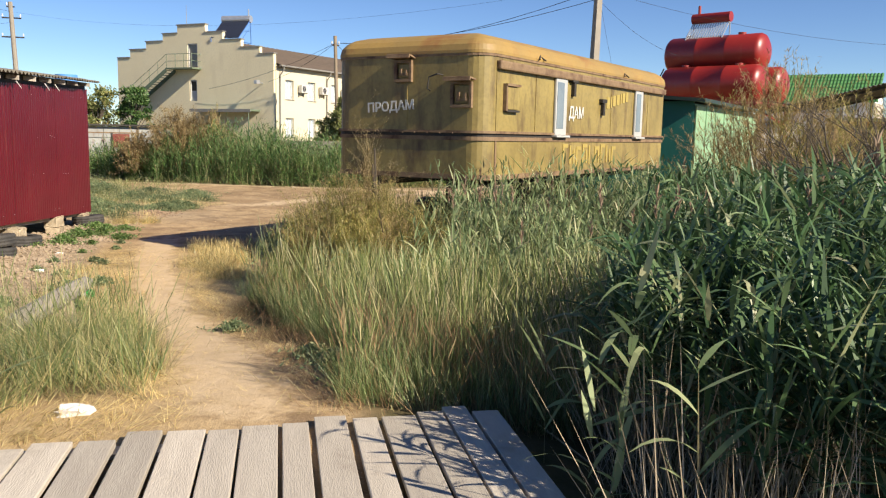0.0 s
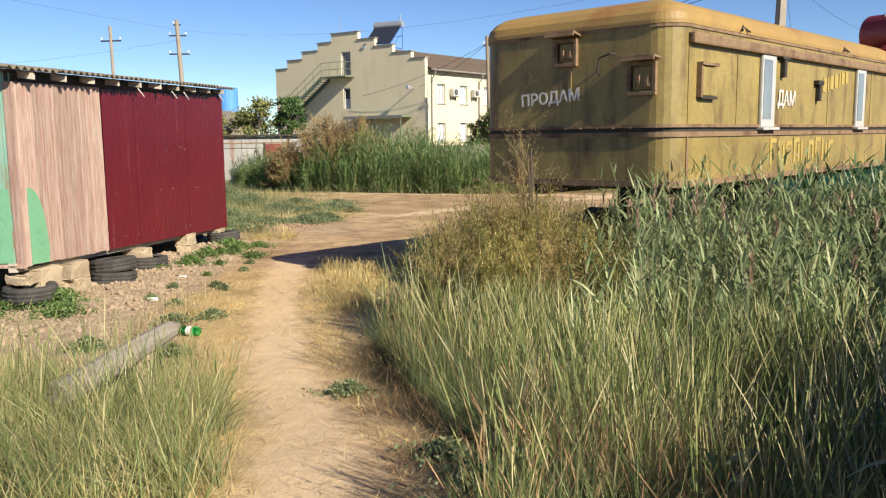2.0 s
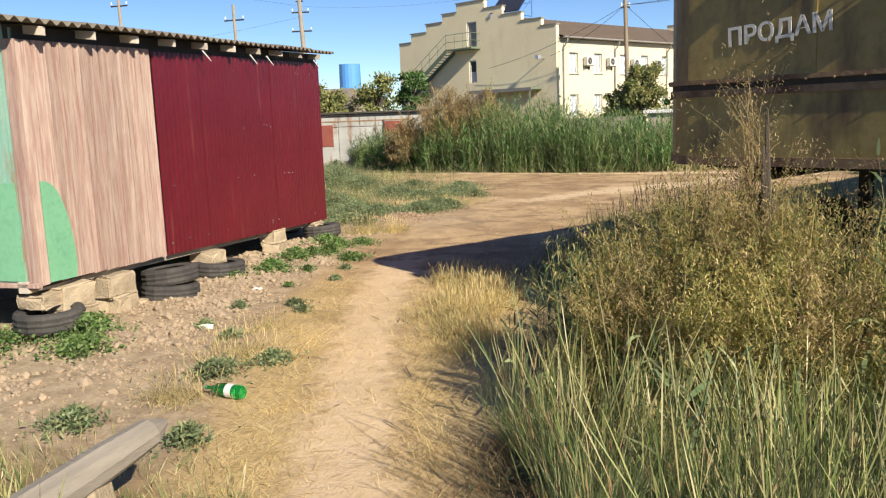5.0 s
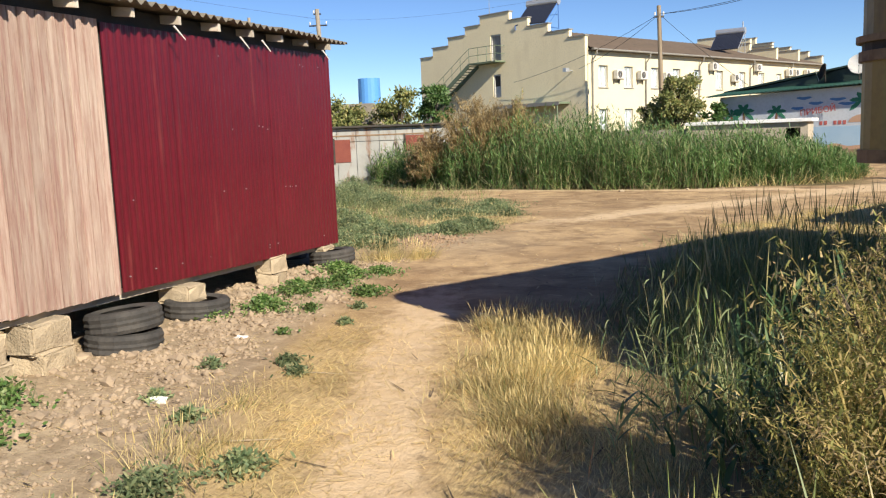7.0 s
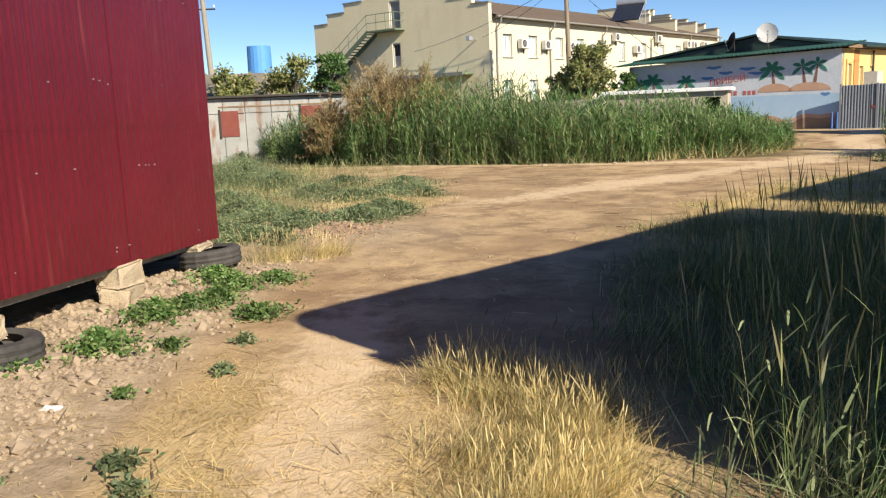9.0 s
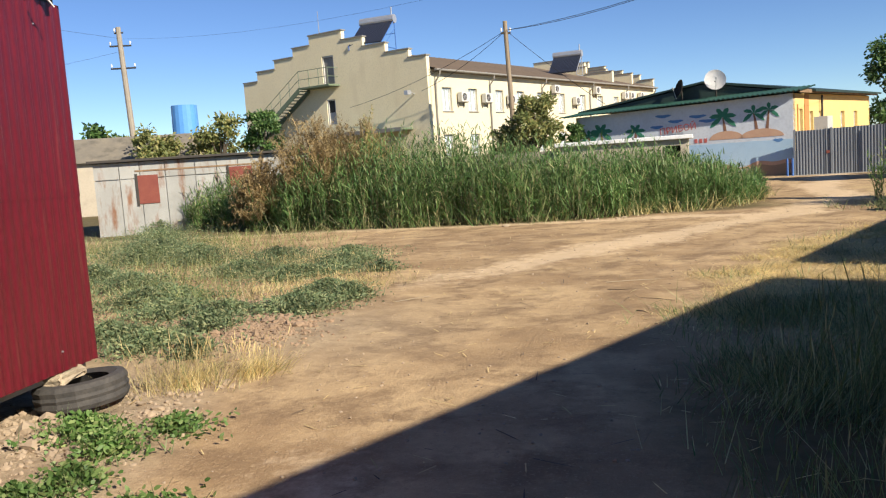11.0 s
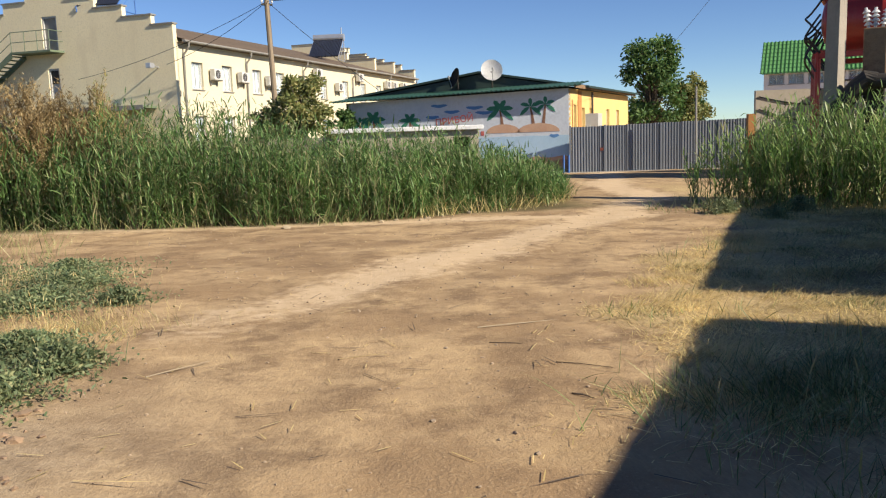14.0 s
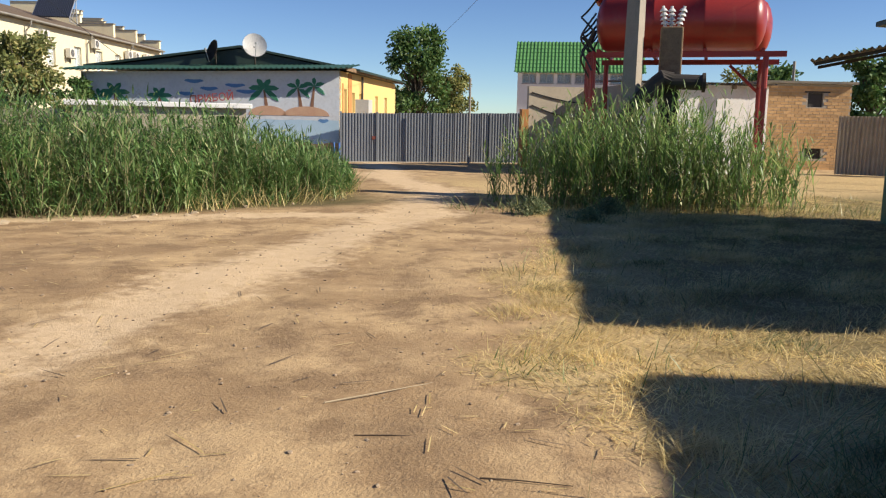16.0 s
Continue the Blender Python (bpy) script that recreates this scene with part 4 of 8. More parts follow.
    part("end_beam", boxed(-2.20, -2.14, -0.06, 2.9, 0.07, 0.115, bevel=0.006), "pink_plank", s)
    # rafters and slate roof
    for x in np.arange(-1.95, 4.9, 0.72):
        b = bmesh.new()
        z = sz1(x) + 0.05
        prism(b, [(-0.20, z), (2.95, z + 0.36), (2.95, z + 0.44), (-0.20, z + 0.08)], lambda u, v, k, x=x: (x + 0.05 * k, u, v))
        part("rafter", b, "grey_wood", s)
    x = -2.5
    k = 0
    while x < 4.0:
        w = 1.13
        b = bmesh.new()
        zz = sz1(x) + 0.165
        rows = wavy(b, w, [(-0.27 - 0.03 * (k % 3 - 1), 0.01), (1.3, 0.185), (3.1, 0.386)], 0.15, 0.022, "wave", 0.008, 8)
        sheet(b, rows, lambda u, y, z, h, x=x, zz=zz, k=k: (x + u, y, zz + z + h + 0.021 * u + 0.006 * (k % 2)))
        part("slate_sheet", b, "slate", s)
        x += 1.08
        k += 1
    # Added dark strip fills the gap under the slates, its shade put in as colour.
    b = bmesh.new()
    prism(b, [(-2.15, sz1(-2.15) - 0.03), (4.86, sz1(4.86) - 0.03), (4.86, sz1(4.86) + 0.15), (-2.15, sz1(-2.15) + 0.15)], lambda u, v, k: (u, 0.002 + 0.05 * k, v))
    part("top_plate", b, "dark_steel", s)
    b = bmesh.new()
    prism(b, [(0.0, 2.34), (2.9, 2.34), (2.9, 2.80), (0.0, 2.46)], lambda u, v, k: (-2.14 + 0.04 * k, u, v))
    part("top_plate", b, "teal_plank", s)
    # torn white felt strips under the eave
    for x in (0.85, 2.6, 4.3, 2.1):
        b = bmesh.new()
        rod(b, (x, -0.20, sz1(x) + 0.03), (x + 0.12, -0.24, sz1(x) - 0.09), 0.012, 0.006, 5)
        part("felt_scrap", b, "litter", s)
    return s


build_shed()


def tyre_mesh(R=0.33, r=0.105, w=0.19):
    b = bmesh.new()
    seg = 30
    prof = [(R - 0.13, -w * 0.40), (R - 0.07, -w * 0.52), (R - 0.02, -w * 0.47), (R, -w * 0.3), (R - 0.008, -w * 0.12), (R + 0.002, 0), (R - 0.008, w * 0.12), (R, w * 0.3),
            (R - 0.02, w * 0.47), (R - 0.07, w * 0.52), (R - 0.13, w * 0.40), (R - 0.10, w * 0.3), (R - 0.04, 0.0), (R - 0.10, -w * 0.3)]
    rs = []
    for k in range(seg):
        a = 2 * math.pi * k / seg
        tread = 0.006 if k % 2 else 0
        rs.append([b.verts.new(((q - (tread if q > R - 0.01 else 0)) * math.cos(a), (q - (tread if q > R - 0.01 else 0)) * math.sin(a), z)) for q, z in prof])
    for k in range(seg):
        a, c = rs[k], rs[(k + 1) % seg]
        for i in range(len(prof)):
            b.faces.new((a[i], a[(i + 1) % len(prof)], c[(i + 1) % len(prof)], c[i]))
    return b


def in_shed(x, y, z, rx=0, ry=0, rz=0):
    return pose(-7.49, 13.48, 0, 0, 0, 94.77) @ pose(x, y, z, rx, ry, rz)


TY = part("tyre", tyre_mesh(), "rubber")
tagged(TY, "worn dusty black car tyre lying under the shed", "tyre", "tyres under the shed")
TY.matrix_world = in_shed(-0.25, -0.18, -0.365, 2, 3, 10)
for x, y, z, rx, sc in ((-0.22, -0.17, -0.18, -6, 1), (1.02, -0.10, -0.33, 2, 1.1), (4.45, -0.10, -0.32, 4, 1.05), (-2.0, 0.02, -0.26, 2, 1.12), (5.0, 0.9, -0.33, -3, 1)):
    copy_thing(TY, in_shed(x, y, z, rx, 0, 40 * x))


def block_at(x, y, z, w, d, h, rz, seed):
    b = boxed(-w / 2, w / 2, -d / 2, d / 2, 0, h, bevel=0.022)
    bmesh.ops.subdivide_edges(b, edges=b.edges[:], cuts=1)
    r = random.Random(seed)
    for v in b.verts:
        v.co += Vector((r.uniform(-1, 1), r.uniform(-1, 1), r.uniform(-1, 1))) * 0.016
    o = part("stone_block", b, "limestone")
    o.matrix_world = in_shed(x, y, z, 0, 0, rz)
    tagged(o, "rough shell limestone block propping the shed", "block", "blocks under the shed")


for k, (x, y, z, w, d, h, rz) in enumerate(((-0.98, 0.02, -0.47, 0.38, 0.3, 0.22, 4), (-1.0, 0.03, -0.25, 0.40, 0.28, 0.23, -5), (-1.66, 0.03, -0.47, 0.46, 0.3, 0.24, 3),
                                            (-1.68, 0.05, -0.23, 0.44, 0.3, 0.24, -4), (1.02, 0.06, -0.27, 0.36, 0.30, 0.17, 86), (2.92, 0.05, -0.48, 0.36, 0.28, 0.18, 10),
                                            (2.94, 0.06, -0.30, 0.38, 0.24, 0.20, -3), (4.42, 0.05, -0.24, 0.34, 0.24, 0.07, 0), (-2.0, 0.1, -0.15, 0.3, 0.3, 0.13, 0),
                                            (0.5, 1.5, -0.47, 0.4, 0.3, 0.42, 0), (3.6, 2.6, -0.47, 0.4, 0.3, 0.3, 0), (-1.4, 2.5, -0.47, 0.4, 0.3, 0.46, 0),
                                            (-2.15, 1.9, -0.47, 0.38, 0.3, 0.2, 12), (-2.35, 1.4, -0.48, 0.3, 0.22, 0.16, 30))):
    block_at(x, y, z, w, d, h, rz, k)


# ---- boardwalk ----
def build_boardwalk():
    bw = thing("boardwalk", pose(-0.62, 4.3, 0, 0, 0, 11), "weathered grey plank boardwalk laid on beams", "boardwalk")
    rng = np.random.default_rng(11)
    x = -1.95
    while x < 1.0:
        w = rng.uniform(0.17, 0.235)
        b = boxed(x + 0.013, x + w - 0.013, -8.2 + rng.uniform(-0.2, 0.2), 0.42 + 0.10 * x + rng.uniform(-0.09, 0.06), -0.035, rng.uniform(-0.003, 0.006), bevel=0.006)
        for v in b.verts:
            v.co.x += 0.012 * math.sin(v.co.y * 0.9 + x * 5)
        part("plank", b, "grey_wood", bw)
        x += w
    for y in (-6.5, -4.2, -1.9, 0.1):
        part("bearer", boxed(-1.9, 1.0, y, y + 0.12, -0.16, -0.036), "grey_wood", bw)


build_boardwalk()


# ---- hotel with stepped gables ----
def window_set(parent, u, z, w, h, place, depth=0.12, slab="curtain"):
    """A window in an opening: frame and sill, pane, curtain. place maps (u, depth, v); depth runs into the wall."""
    b = bmesh.new()
    f = 0.07
    for u0, u1, v0, v1 in ((u, u + w, z, z + f), (u, u + w, z + h - f, z + h), (u, u + f, z + f, z + h - f), (u + w - f, u + w, z + f, z + h - f), (u + w * 0.5 - 0.03, u + w * 0.5 + 0.03, z + f, z + h - f)):
        prism(b, [(u0, v0), (u1, v0), (u1, v1), (u0, v1)], lambda p, q, k: place(p, depth + 0.06 * k, q))
    wf = part("window", b, "white_frame", parent)
    b = bmesh.new()
    prism(b, [(u + f, z + f), (u + w - f, z + f), (u + w - f, z + h - f), (u + f, z + h - f)], lambda p, q, k: place(p, depth + 0.025 + 0.008 * k, q))
    pn = part("pane", b, "glass", wf)
    pn.visible_shadow = False
    b = bmesh.new()
    prism(b, [(u, z), (u + w, z), (u + w, z + h), (u, z + h)], lambda p, q, k: place(p, depth + 0.14 + 0.02 * k, q))
    part("curtain", b, slab, wf)
    b = bmesh.new()
    prism(b, [(u - 0.06, z - 0.05), (u + w + 0.06, z - 0.05), (u + w + 0.06, z - 0.01), (u - 0.06, z - 0.01)], lambda p, q, k: place(p, -0.06 + 0.16 * k, q))
    part("sill", b, "coping", wf)


HOT = pose(-11.84, 58.6, 0, 0, 0, 63.64)
H_BASE = -0.6


def build_hotel():
    h = thing("hotel_building", HOT, "long two-storey cream hotel with stepped gables and a brown roof", "building")
    L, W = 33.6, 14.9
    # long front: windows on two floors
    holes = []
    for u in (1.15, 3.85, 6.9, 9.55, 12.3, 15.4, 18.8, 21.9, 24.9, 27.6, 30.4):
        holes.append((u, u + 0.95, 3.93, 5.27))
        holes.append((u, u + 0.95, 1.25, 2.60))
    b = holed(bmesh.new(), L, H_BASE, 6.25, 0.3, holes, lambda u, d, v: (u, d, v))
    part("front_wall", b, "ivory", h, "sunlit ivory plaster wall, toned down in colour against the sun")
    for u0, u1, v0, v1 in holes:
        window_set(h, u0, v0, u1 - u0, v1 - v0, lambda p, d, q: (p, d, q))
    # near gable: stairs of a parapet, with two doors
    gd = [(6.86, 7.80, 6.16, 7.85), (6.95, 7.65, 3.75, 5.25)]
    steps = [(0.0, 6.97), (1.2, 7.46), (2.85, 8.02), (4.5, 8.60), (6.1, 9.18), (8.75, 8.62), (10.2, 8.10), (11.9, 7.56), (13.55, 6.97), (14.9, 6.97)]
    for end in (0, 1):
        x0 = -0.18 if end == 0 else L - 0.1
        b = holed(bmesh.new(), W, H_BASE, 6.0, 0.28, [g for g in gd if g[3] < 6.0] if end == 0 else [], lambda u, d, v: (x0 + d, u, v))
        part("gable_wall", b, "cream", h, "cream plaster gable wall, brightened in colour for lack of sun")
        for (a, z), (c, _) in zip(steps, steps[1:]):
            hs = [(g[0] - a, g[1] - a, 6.0, g[3]) for g in gd if end == 0 and g[3] > 6 and a <= g[0] < c]
            hs = [(max(0.0, q[0]), min(c - a, q[1]), max(6.02, 6.16), q[3]) for q in hs]
            if end == 0 and a < 7.8 and c > 6.86 and not hs:
                hs = []
            zt = z
            b = holed(bmesh.new(), c - a, 6.0, zt, 0.28, hs, lambda u, d, v, a=a: (x0 + d, a + u, v))
            part("parapet_step", b, "cream", h)
            part("coping", boxed(x0 - 0.06, x0 + 0.34, a - 0.06, c + (0.06 if c < W else 0.0), zt, zt + 0.07), "coping", h)
    for (y0, y1, z0, z1) in gd:
        b = bmesh.new()
        for a, c, d, e in ((y0, y0 + 0.09, z0, z1), (y1 - 0.09, y1, z0, z1), (y0 + 0.09, y1 - 0.09, z1 - 0.09, z1)):
            box(b, -0.14, -0.04, a, c, d, e)
        f = part("door_frame", b, "white_frame", h)
        part("door_leaf", boxed(-0.06, -0.02, y0 + 0.09, y1 - 0.09, z0, z1 - 0.09), "dark_opening" if z0 < 5 else "coping", f)
        if z0 < 5:
            part("lower_panel", boxed(-0.075, -0.06, y0 + 0.1, y1 - 0.1, z0 + 0.02, z0 + 0.72), "white_frame", f)
    # back wall and roof
    part("back_wall", boxed(0.2, L - 0.2, W - 0.3, W, H_BASE, 6.25), "cream", h)
    b = bmesh.new()
    rows = wavy(b, L - 0.6, [(-0.38, 6.26), (W / 2, 8.45), (W + 0.3, 6.26)], 0.6, 0.03, "wave", 0.06, 4)
    sheet(b, rows, lambda u, y, z, q: (0.12 + u, y, z + q))
    part("roof", b, "brown_roof", h, "brown-grey sheet roof")
    part("fascia", boxed(0.1, L - 0.2, -0.36, -0.30, 6.10, 6.24), "coping", h)
    part("soffit", boxed(0.1, L - 0.2, -0.34, 0.0, 6.10, 6.13), "brown_roof", h)
    part("gutter", rod(bmesh.new(), (0.1, -0.43, 6.17), (L - 0.2, -0.43, 6.17), 0.06), "coping", h)
    for u in (0.45, 6.2, 12.9, 20.4, 27.0, 33.0):
        b = bmesh.new()
        tube(b, [(u, -0.43, 6.12), (u, -0.4, 5.9), (u, -0.1, 5.55), (u, -0.08, 4.0), (u, -0.08, -0.5)], [0.05] * 5)
        part("downpipe", b, "coping", h)
    # far stepped parapets between the roof sections
    for x in (25.5, 29.5):
        for a, c, z in ((0.3, 2.6, 7.35), (2.6, 4.6, 7.95), (4.6, 7.4, 8.75)):
            part("parapet_step", boxed(x, x + 0.3, a, c, 6.3, z), "cream", h)
            part("coping", boxed(x - 0.05, x + 0.35, a - 0.05, c, z, z + 0.06), "coping", h)
    # outside stair
    b = bmesh.new()
    n = 16
    for k in range(n):
        y, z = 9.0 + k * 0.26, 6.05 - (k + 1) * 0.165
        box(b, -1.1, -0.2, y, y + 0.27, z, z + 0.04)
    st = part("stair_flight", b, "stair_green", h, "green steel outside stair")
    b = bmesh.new()
    for x in (-1.14, -0.24):
        prism(b, [(8.95, 5.80), (9.0, 6.08), (13.3, 3.35), (13.2, 3.05)], lambda u, v, k, x=x: (x + 0.05 * k, u, v))
    part("stringer", b, "stair_green", st)
    part("landing", boxed(-1.15, -0.19, 6.5, 9.05, 5.98, 6.08), "stair_green", h)
    b = bmesh.new()
    for y in (6.55, 7.3, 8.1, 8.95):
        rod(b, (-1.12, y, 6.08), (-1.12, y, 7.05), 0.02, seg=6)
    for z in (6.55, 7.05):
        rod(b, (-1.12, 6.55, z), (-1.12, 8.95, z), 0.02, seg=6)
        rod(b, (-1.12, 6.55, z), (-0.2, 6.55, z), 0.02, seg=6)
        rod(b, (-1.12, 8.95, z), (-1.12, 13.3, z - 2.75), 0.02, seg=6)
    for k in range(1, 6):
        y = 8.95 + k * 0.85
        rod(b, (-1.12, y, 6.05 - k * 0.54), (-1.12, y, 7.05 - k * 0.54), 0.018, seg=6)
    part("railing", b, "stair_green", h)
    # lean-to canopy, lamp
    c = part("canopy", boxed(-1.3, -0.19, 1.2, 6.6, 3.0, 3.12), "stair_green", h)
    part("canopy_edge", boxed(-1.34, -1.3, 1.15, 6.65, 2.92, 3.14), "coping", c)
    b = bmesh.new()
    for y in (1.4, 4.0, 6.4):
        rod(b, (-1.2, y, H_BASE), (-1.2, y, 3.0), 0.04)
    part("canopy_post", b, "stair_green", c)
    b = bmesh.new()
    rod(b, (-0.18, 0.95, 4.95), (-0.75, 0.95, 5.05), 0.03)
    box(b, -1.0, -0.65, 0.82, 1.08, 4.88, 5.12, 0.02)
    part("wall_lamp", b, "silver", h)
    part("aerial", rod(bmesh.new(), (0.0, 8.0, 9.2), (0.0, 8.0, 10.6), 0.02, 0.012, 6), "coping", h)
    # added panel blocks the view through, its colour dark for the unlit rooms
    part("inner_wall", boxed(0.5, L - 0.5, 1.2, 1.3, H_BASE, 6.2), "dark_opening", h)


build_hotel()


def build_ac():
    a = thing("air_conditioner", HOT @ pose(2.55, 0, 4.45), "beige outdoor air conditioner unit on a wall bracket", "air conditioner", "air conditioners on the hotel")
    part("casing", boxed(0, 0.78, -0.40, -0.10, 0, 0.55, bevel=0.02), "ac_white", a)
    b = rod(bmesh.new(), (0.30, -0.405, 0.28), (0.30, -0.40, 0.28), 0.22, seg=20)
    g = part("fan_grille", b, "dark_opening", a)
    b = bmesh.new()
    for r in (0.08, 0.14, 0.20):
        bmesh.ops.create_circle(b, segments=20, radius=r, matrix=Matrix.Translation((0.30, -0.41, 0.28)) @ Matrix.Rotation(radians(90), 4, "X"))
    for k in range(4):
        an = math.pi * k / 4
        rod(b, (0.30 - 0.2 * math.cos(an), -0.41, 0.28 - 0.2 * math.sin(an)), (0.30 + 0.2 * math.cos(an), -0.41, 0.28 + 0.2 * math.sin(an)), 0.008, seg=5)
    part("guard", b, "silver", g)
    for x in (0.08, 0.66):
        b = boxed(x, x + 0.04, -0.42, 0.0, -0.05, -0.01)
        box(b, x, x + 0.04, -0.1, 0.0, -0.3, -0.05)
        part("bracket", b, "coping", a)
    for u, z in ((5.15, 4.45), (8.1, 4.42), (14.2, 5.25), (20.9, 5.35), (26.3, 5.1), (27.6, 5.1), (29.7, 5.15), (11.1, 4.4), (17.4, 4.5)):
        copy_thing(a, HOT @ pose(u, 0, z))


build_ac()


def build_solar(m, frame_mat, label):
    s = thing("solar_water_heater", m, label, "solar heater")
    part("tank", rod(bmesh.new(), (0, 0, 1.75), (2.3, 0, 1.75), 0.26, seg=18), "silver", s)
    for k in range(20):
        x = 0.1 + k * 0.11
        if k == 0:
            first = part("glass_tube", rod(bmesh.new(), (0, -0.1, 1.6), (0, -1.75, 0.25), 0.057, seg=6), "tube_blue", s)
            first.matrix_basis = pose(x, 0, 0)
        else:
            again(first, s, pose(x, 0, 0))
    b = bmesh.new()
    for x in (0.05, 2.25):
        rod(b, (x, -1.8, 0.2), (x, -0.05, 1.65), 0.03, seg=6)
        rod(b, (x, 0.05, 0.0), (x, 0.0, 1.6), 0.03, seg=6)
        rod(b, (x, -1.8, 0.0), (x, 0.05, 0.0), 0.03, seg=6)
        rod(b, (x, -1.75, 0.0), (x, -1.8, 0.25), 0.03, seg=6)
        rod(b, (x, -1.4, 0.1), (x, 0.0, 1.2), 0.02, seg=6)
    rod(b, (0.05, 0.05, 0.05), (2.25, 0.0, 1.6), 0.02, seg=6)
    rod(b, (0.05, 0.0, 0.9), (2.25, 0.0, 0.9), 0.02, seg=6)
    part("stand", b, frame_mat, s)
    part("valve", rod(bmesh.new(), (2.1, 0, 2.0), (2.1, 0, 2.45), 0.05), "silver", s)


build_solar(HOT @ pose(1.5, 5.9, 7.95, 0, 0, -79), "blue_steel", "solar water heater with dark tubes on a blue stand")
build_solar(HOT @ pose(21.5, 3.4, 6.9, 0, 0, -79), "silver", "solar water heater with dark tubes on a grey stand")


# ---- guest house with the painted wall ----
BX, BY = Vector((-0.93, 0.36, 0)).normalized(), Vector((0.55, 0.835, 0)).normalized()
B0 = Vector((5.0, 49.5, 0))


def bpt(u, d, v):
    """u along the painted wall from its sunny corner, d behind it, v up."""
    return B0 + BX * u + BY * d + Vector((0, 0, v))


def flat(name, outline, material, parent, out=0.006):
    b = bmesh.new()
    prism(b, outline, lambda u, v, k: bpt(u, -0.002 - out * k, v))
    return part(name, b, material, parent)


def blob(u, v, ru, rv, n=18, top=True):
    a0, a1 = (0, 180) if top else (0, 360)
    return [(u + ru * math.cos(radians(a0 + (a1 - a0) * k / n)), v + rv * math.sin(radians(a0 + (a1 - a0) * k / n))) for k in range(n + (1 if top else 0))]


def palm(parent, u, v, h, lean, crown, n=6):
    tr = [(u - 0.07, v), (u + 0.07, v), (u + 0.04 + lean * 0.5, v + h * 0.55), (u + 0.03 + lean, v + h), (u - 0.03 + lean, v + h), (u - 0.06 + lean * 0.45, v + h * 0.5)]
    p = flat("painted_palm", tr, "mural_brown", parent, 0.006)
    for k in range(n):
        a = radians(-25 + 230 * k / (n - 1))
        c, s = math.cos(a), math.sin(a)
        o = []
        for t, w in ((0, 0.02), (0.4, 0.10), (0.75, 0.09), (1.0, 0.0)):
            o.append((t, w))
        pts = [(t, w) for t, w in o] + [(t, -w) for t, w in o[-2:0:-1]]
        out = []
        for t, w in pts:
            x, y = crown * t, w * crown / 0.6
            out.append((u + lean + c * x - s * y, v + h + s * x + c * y - 0.28 * crown * t * t))
        flat("frond", out, "mural_green", p, 0.0085 + 0.0012 * k)


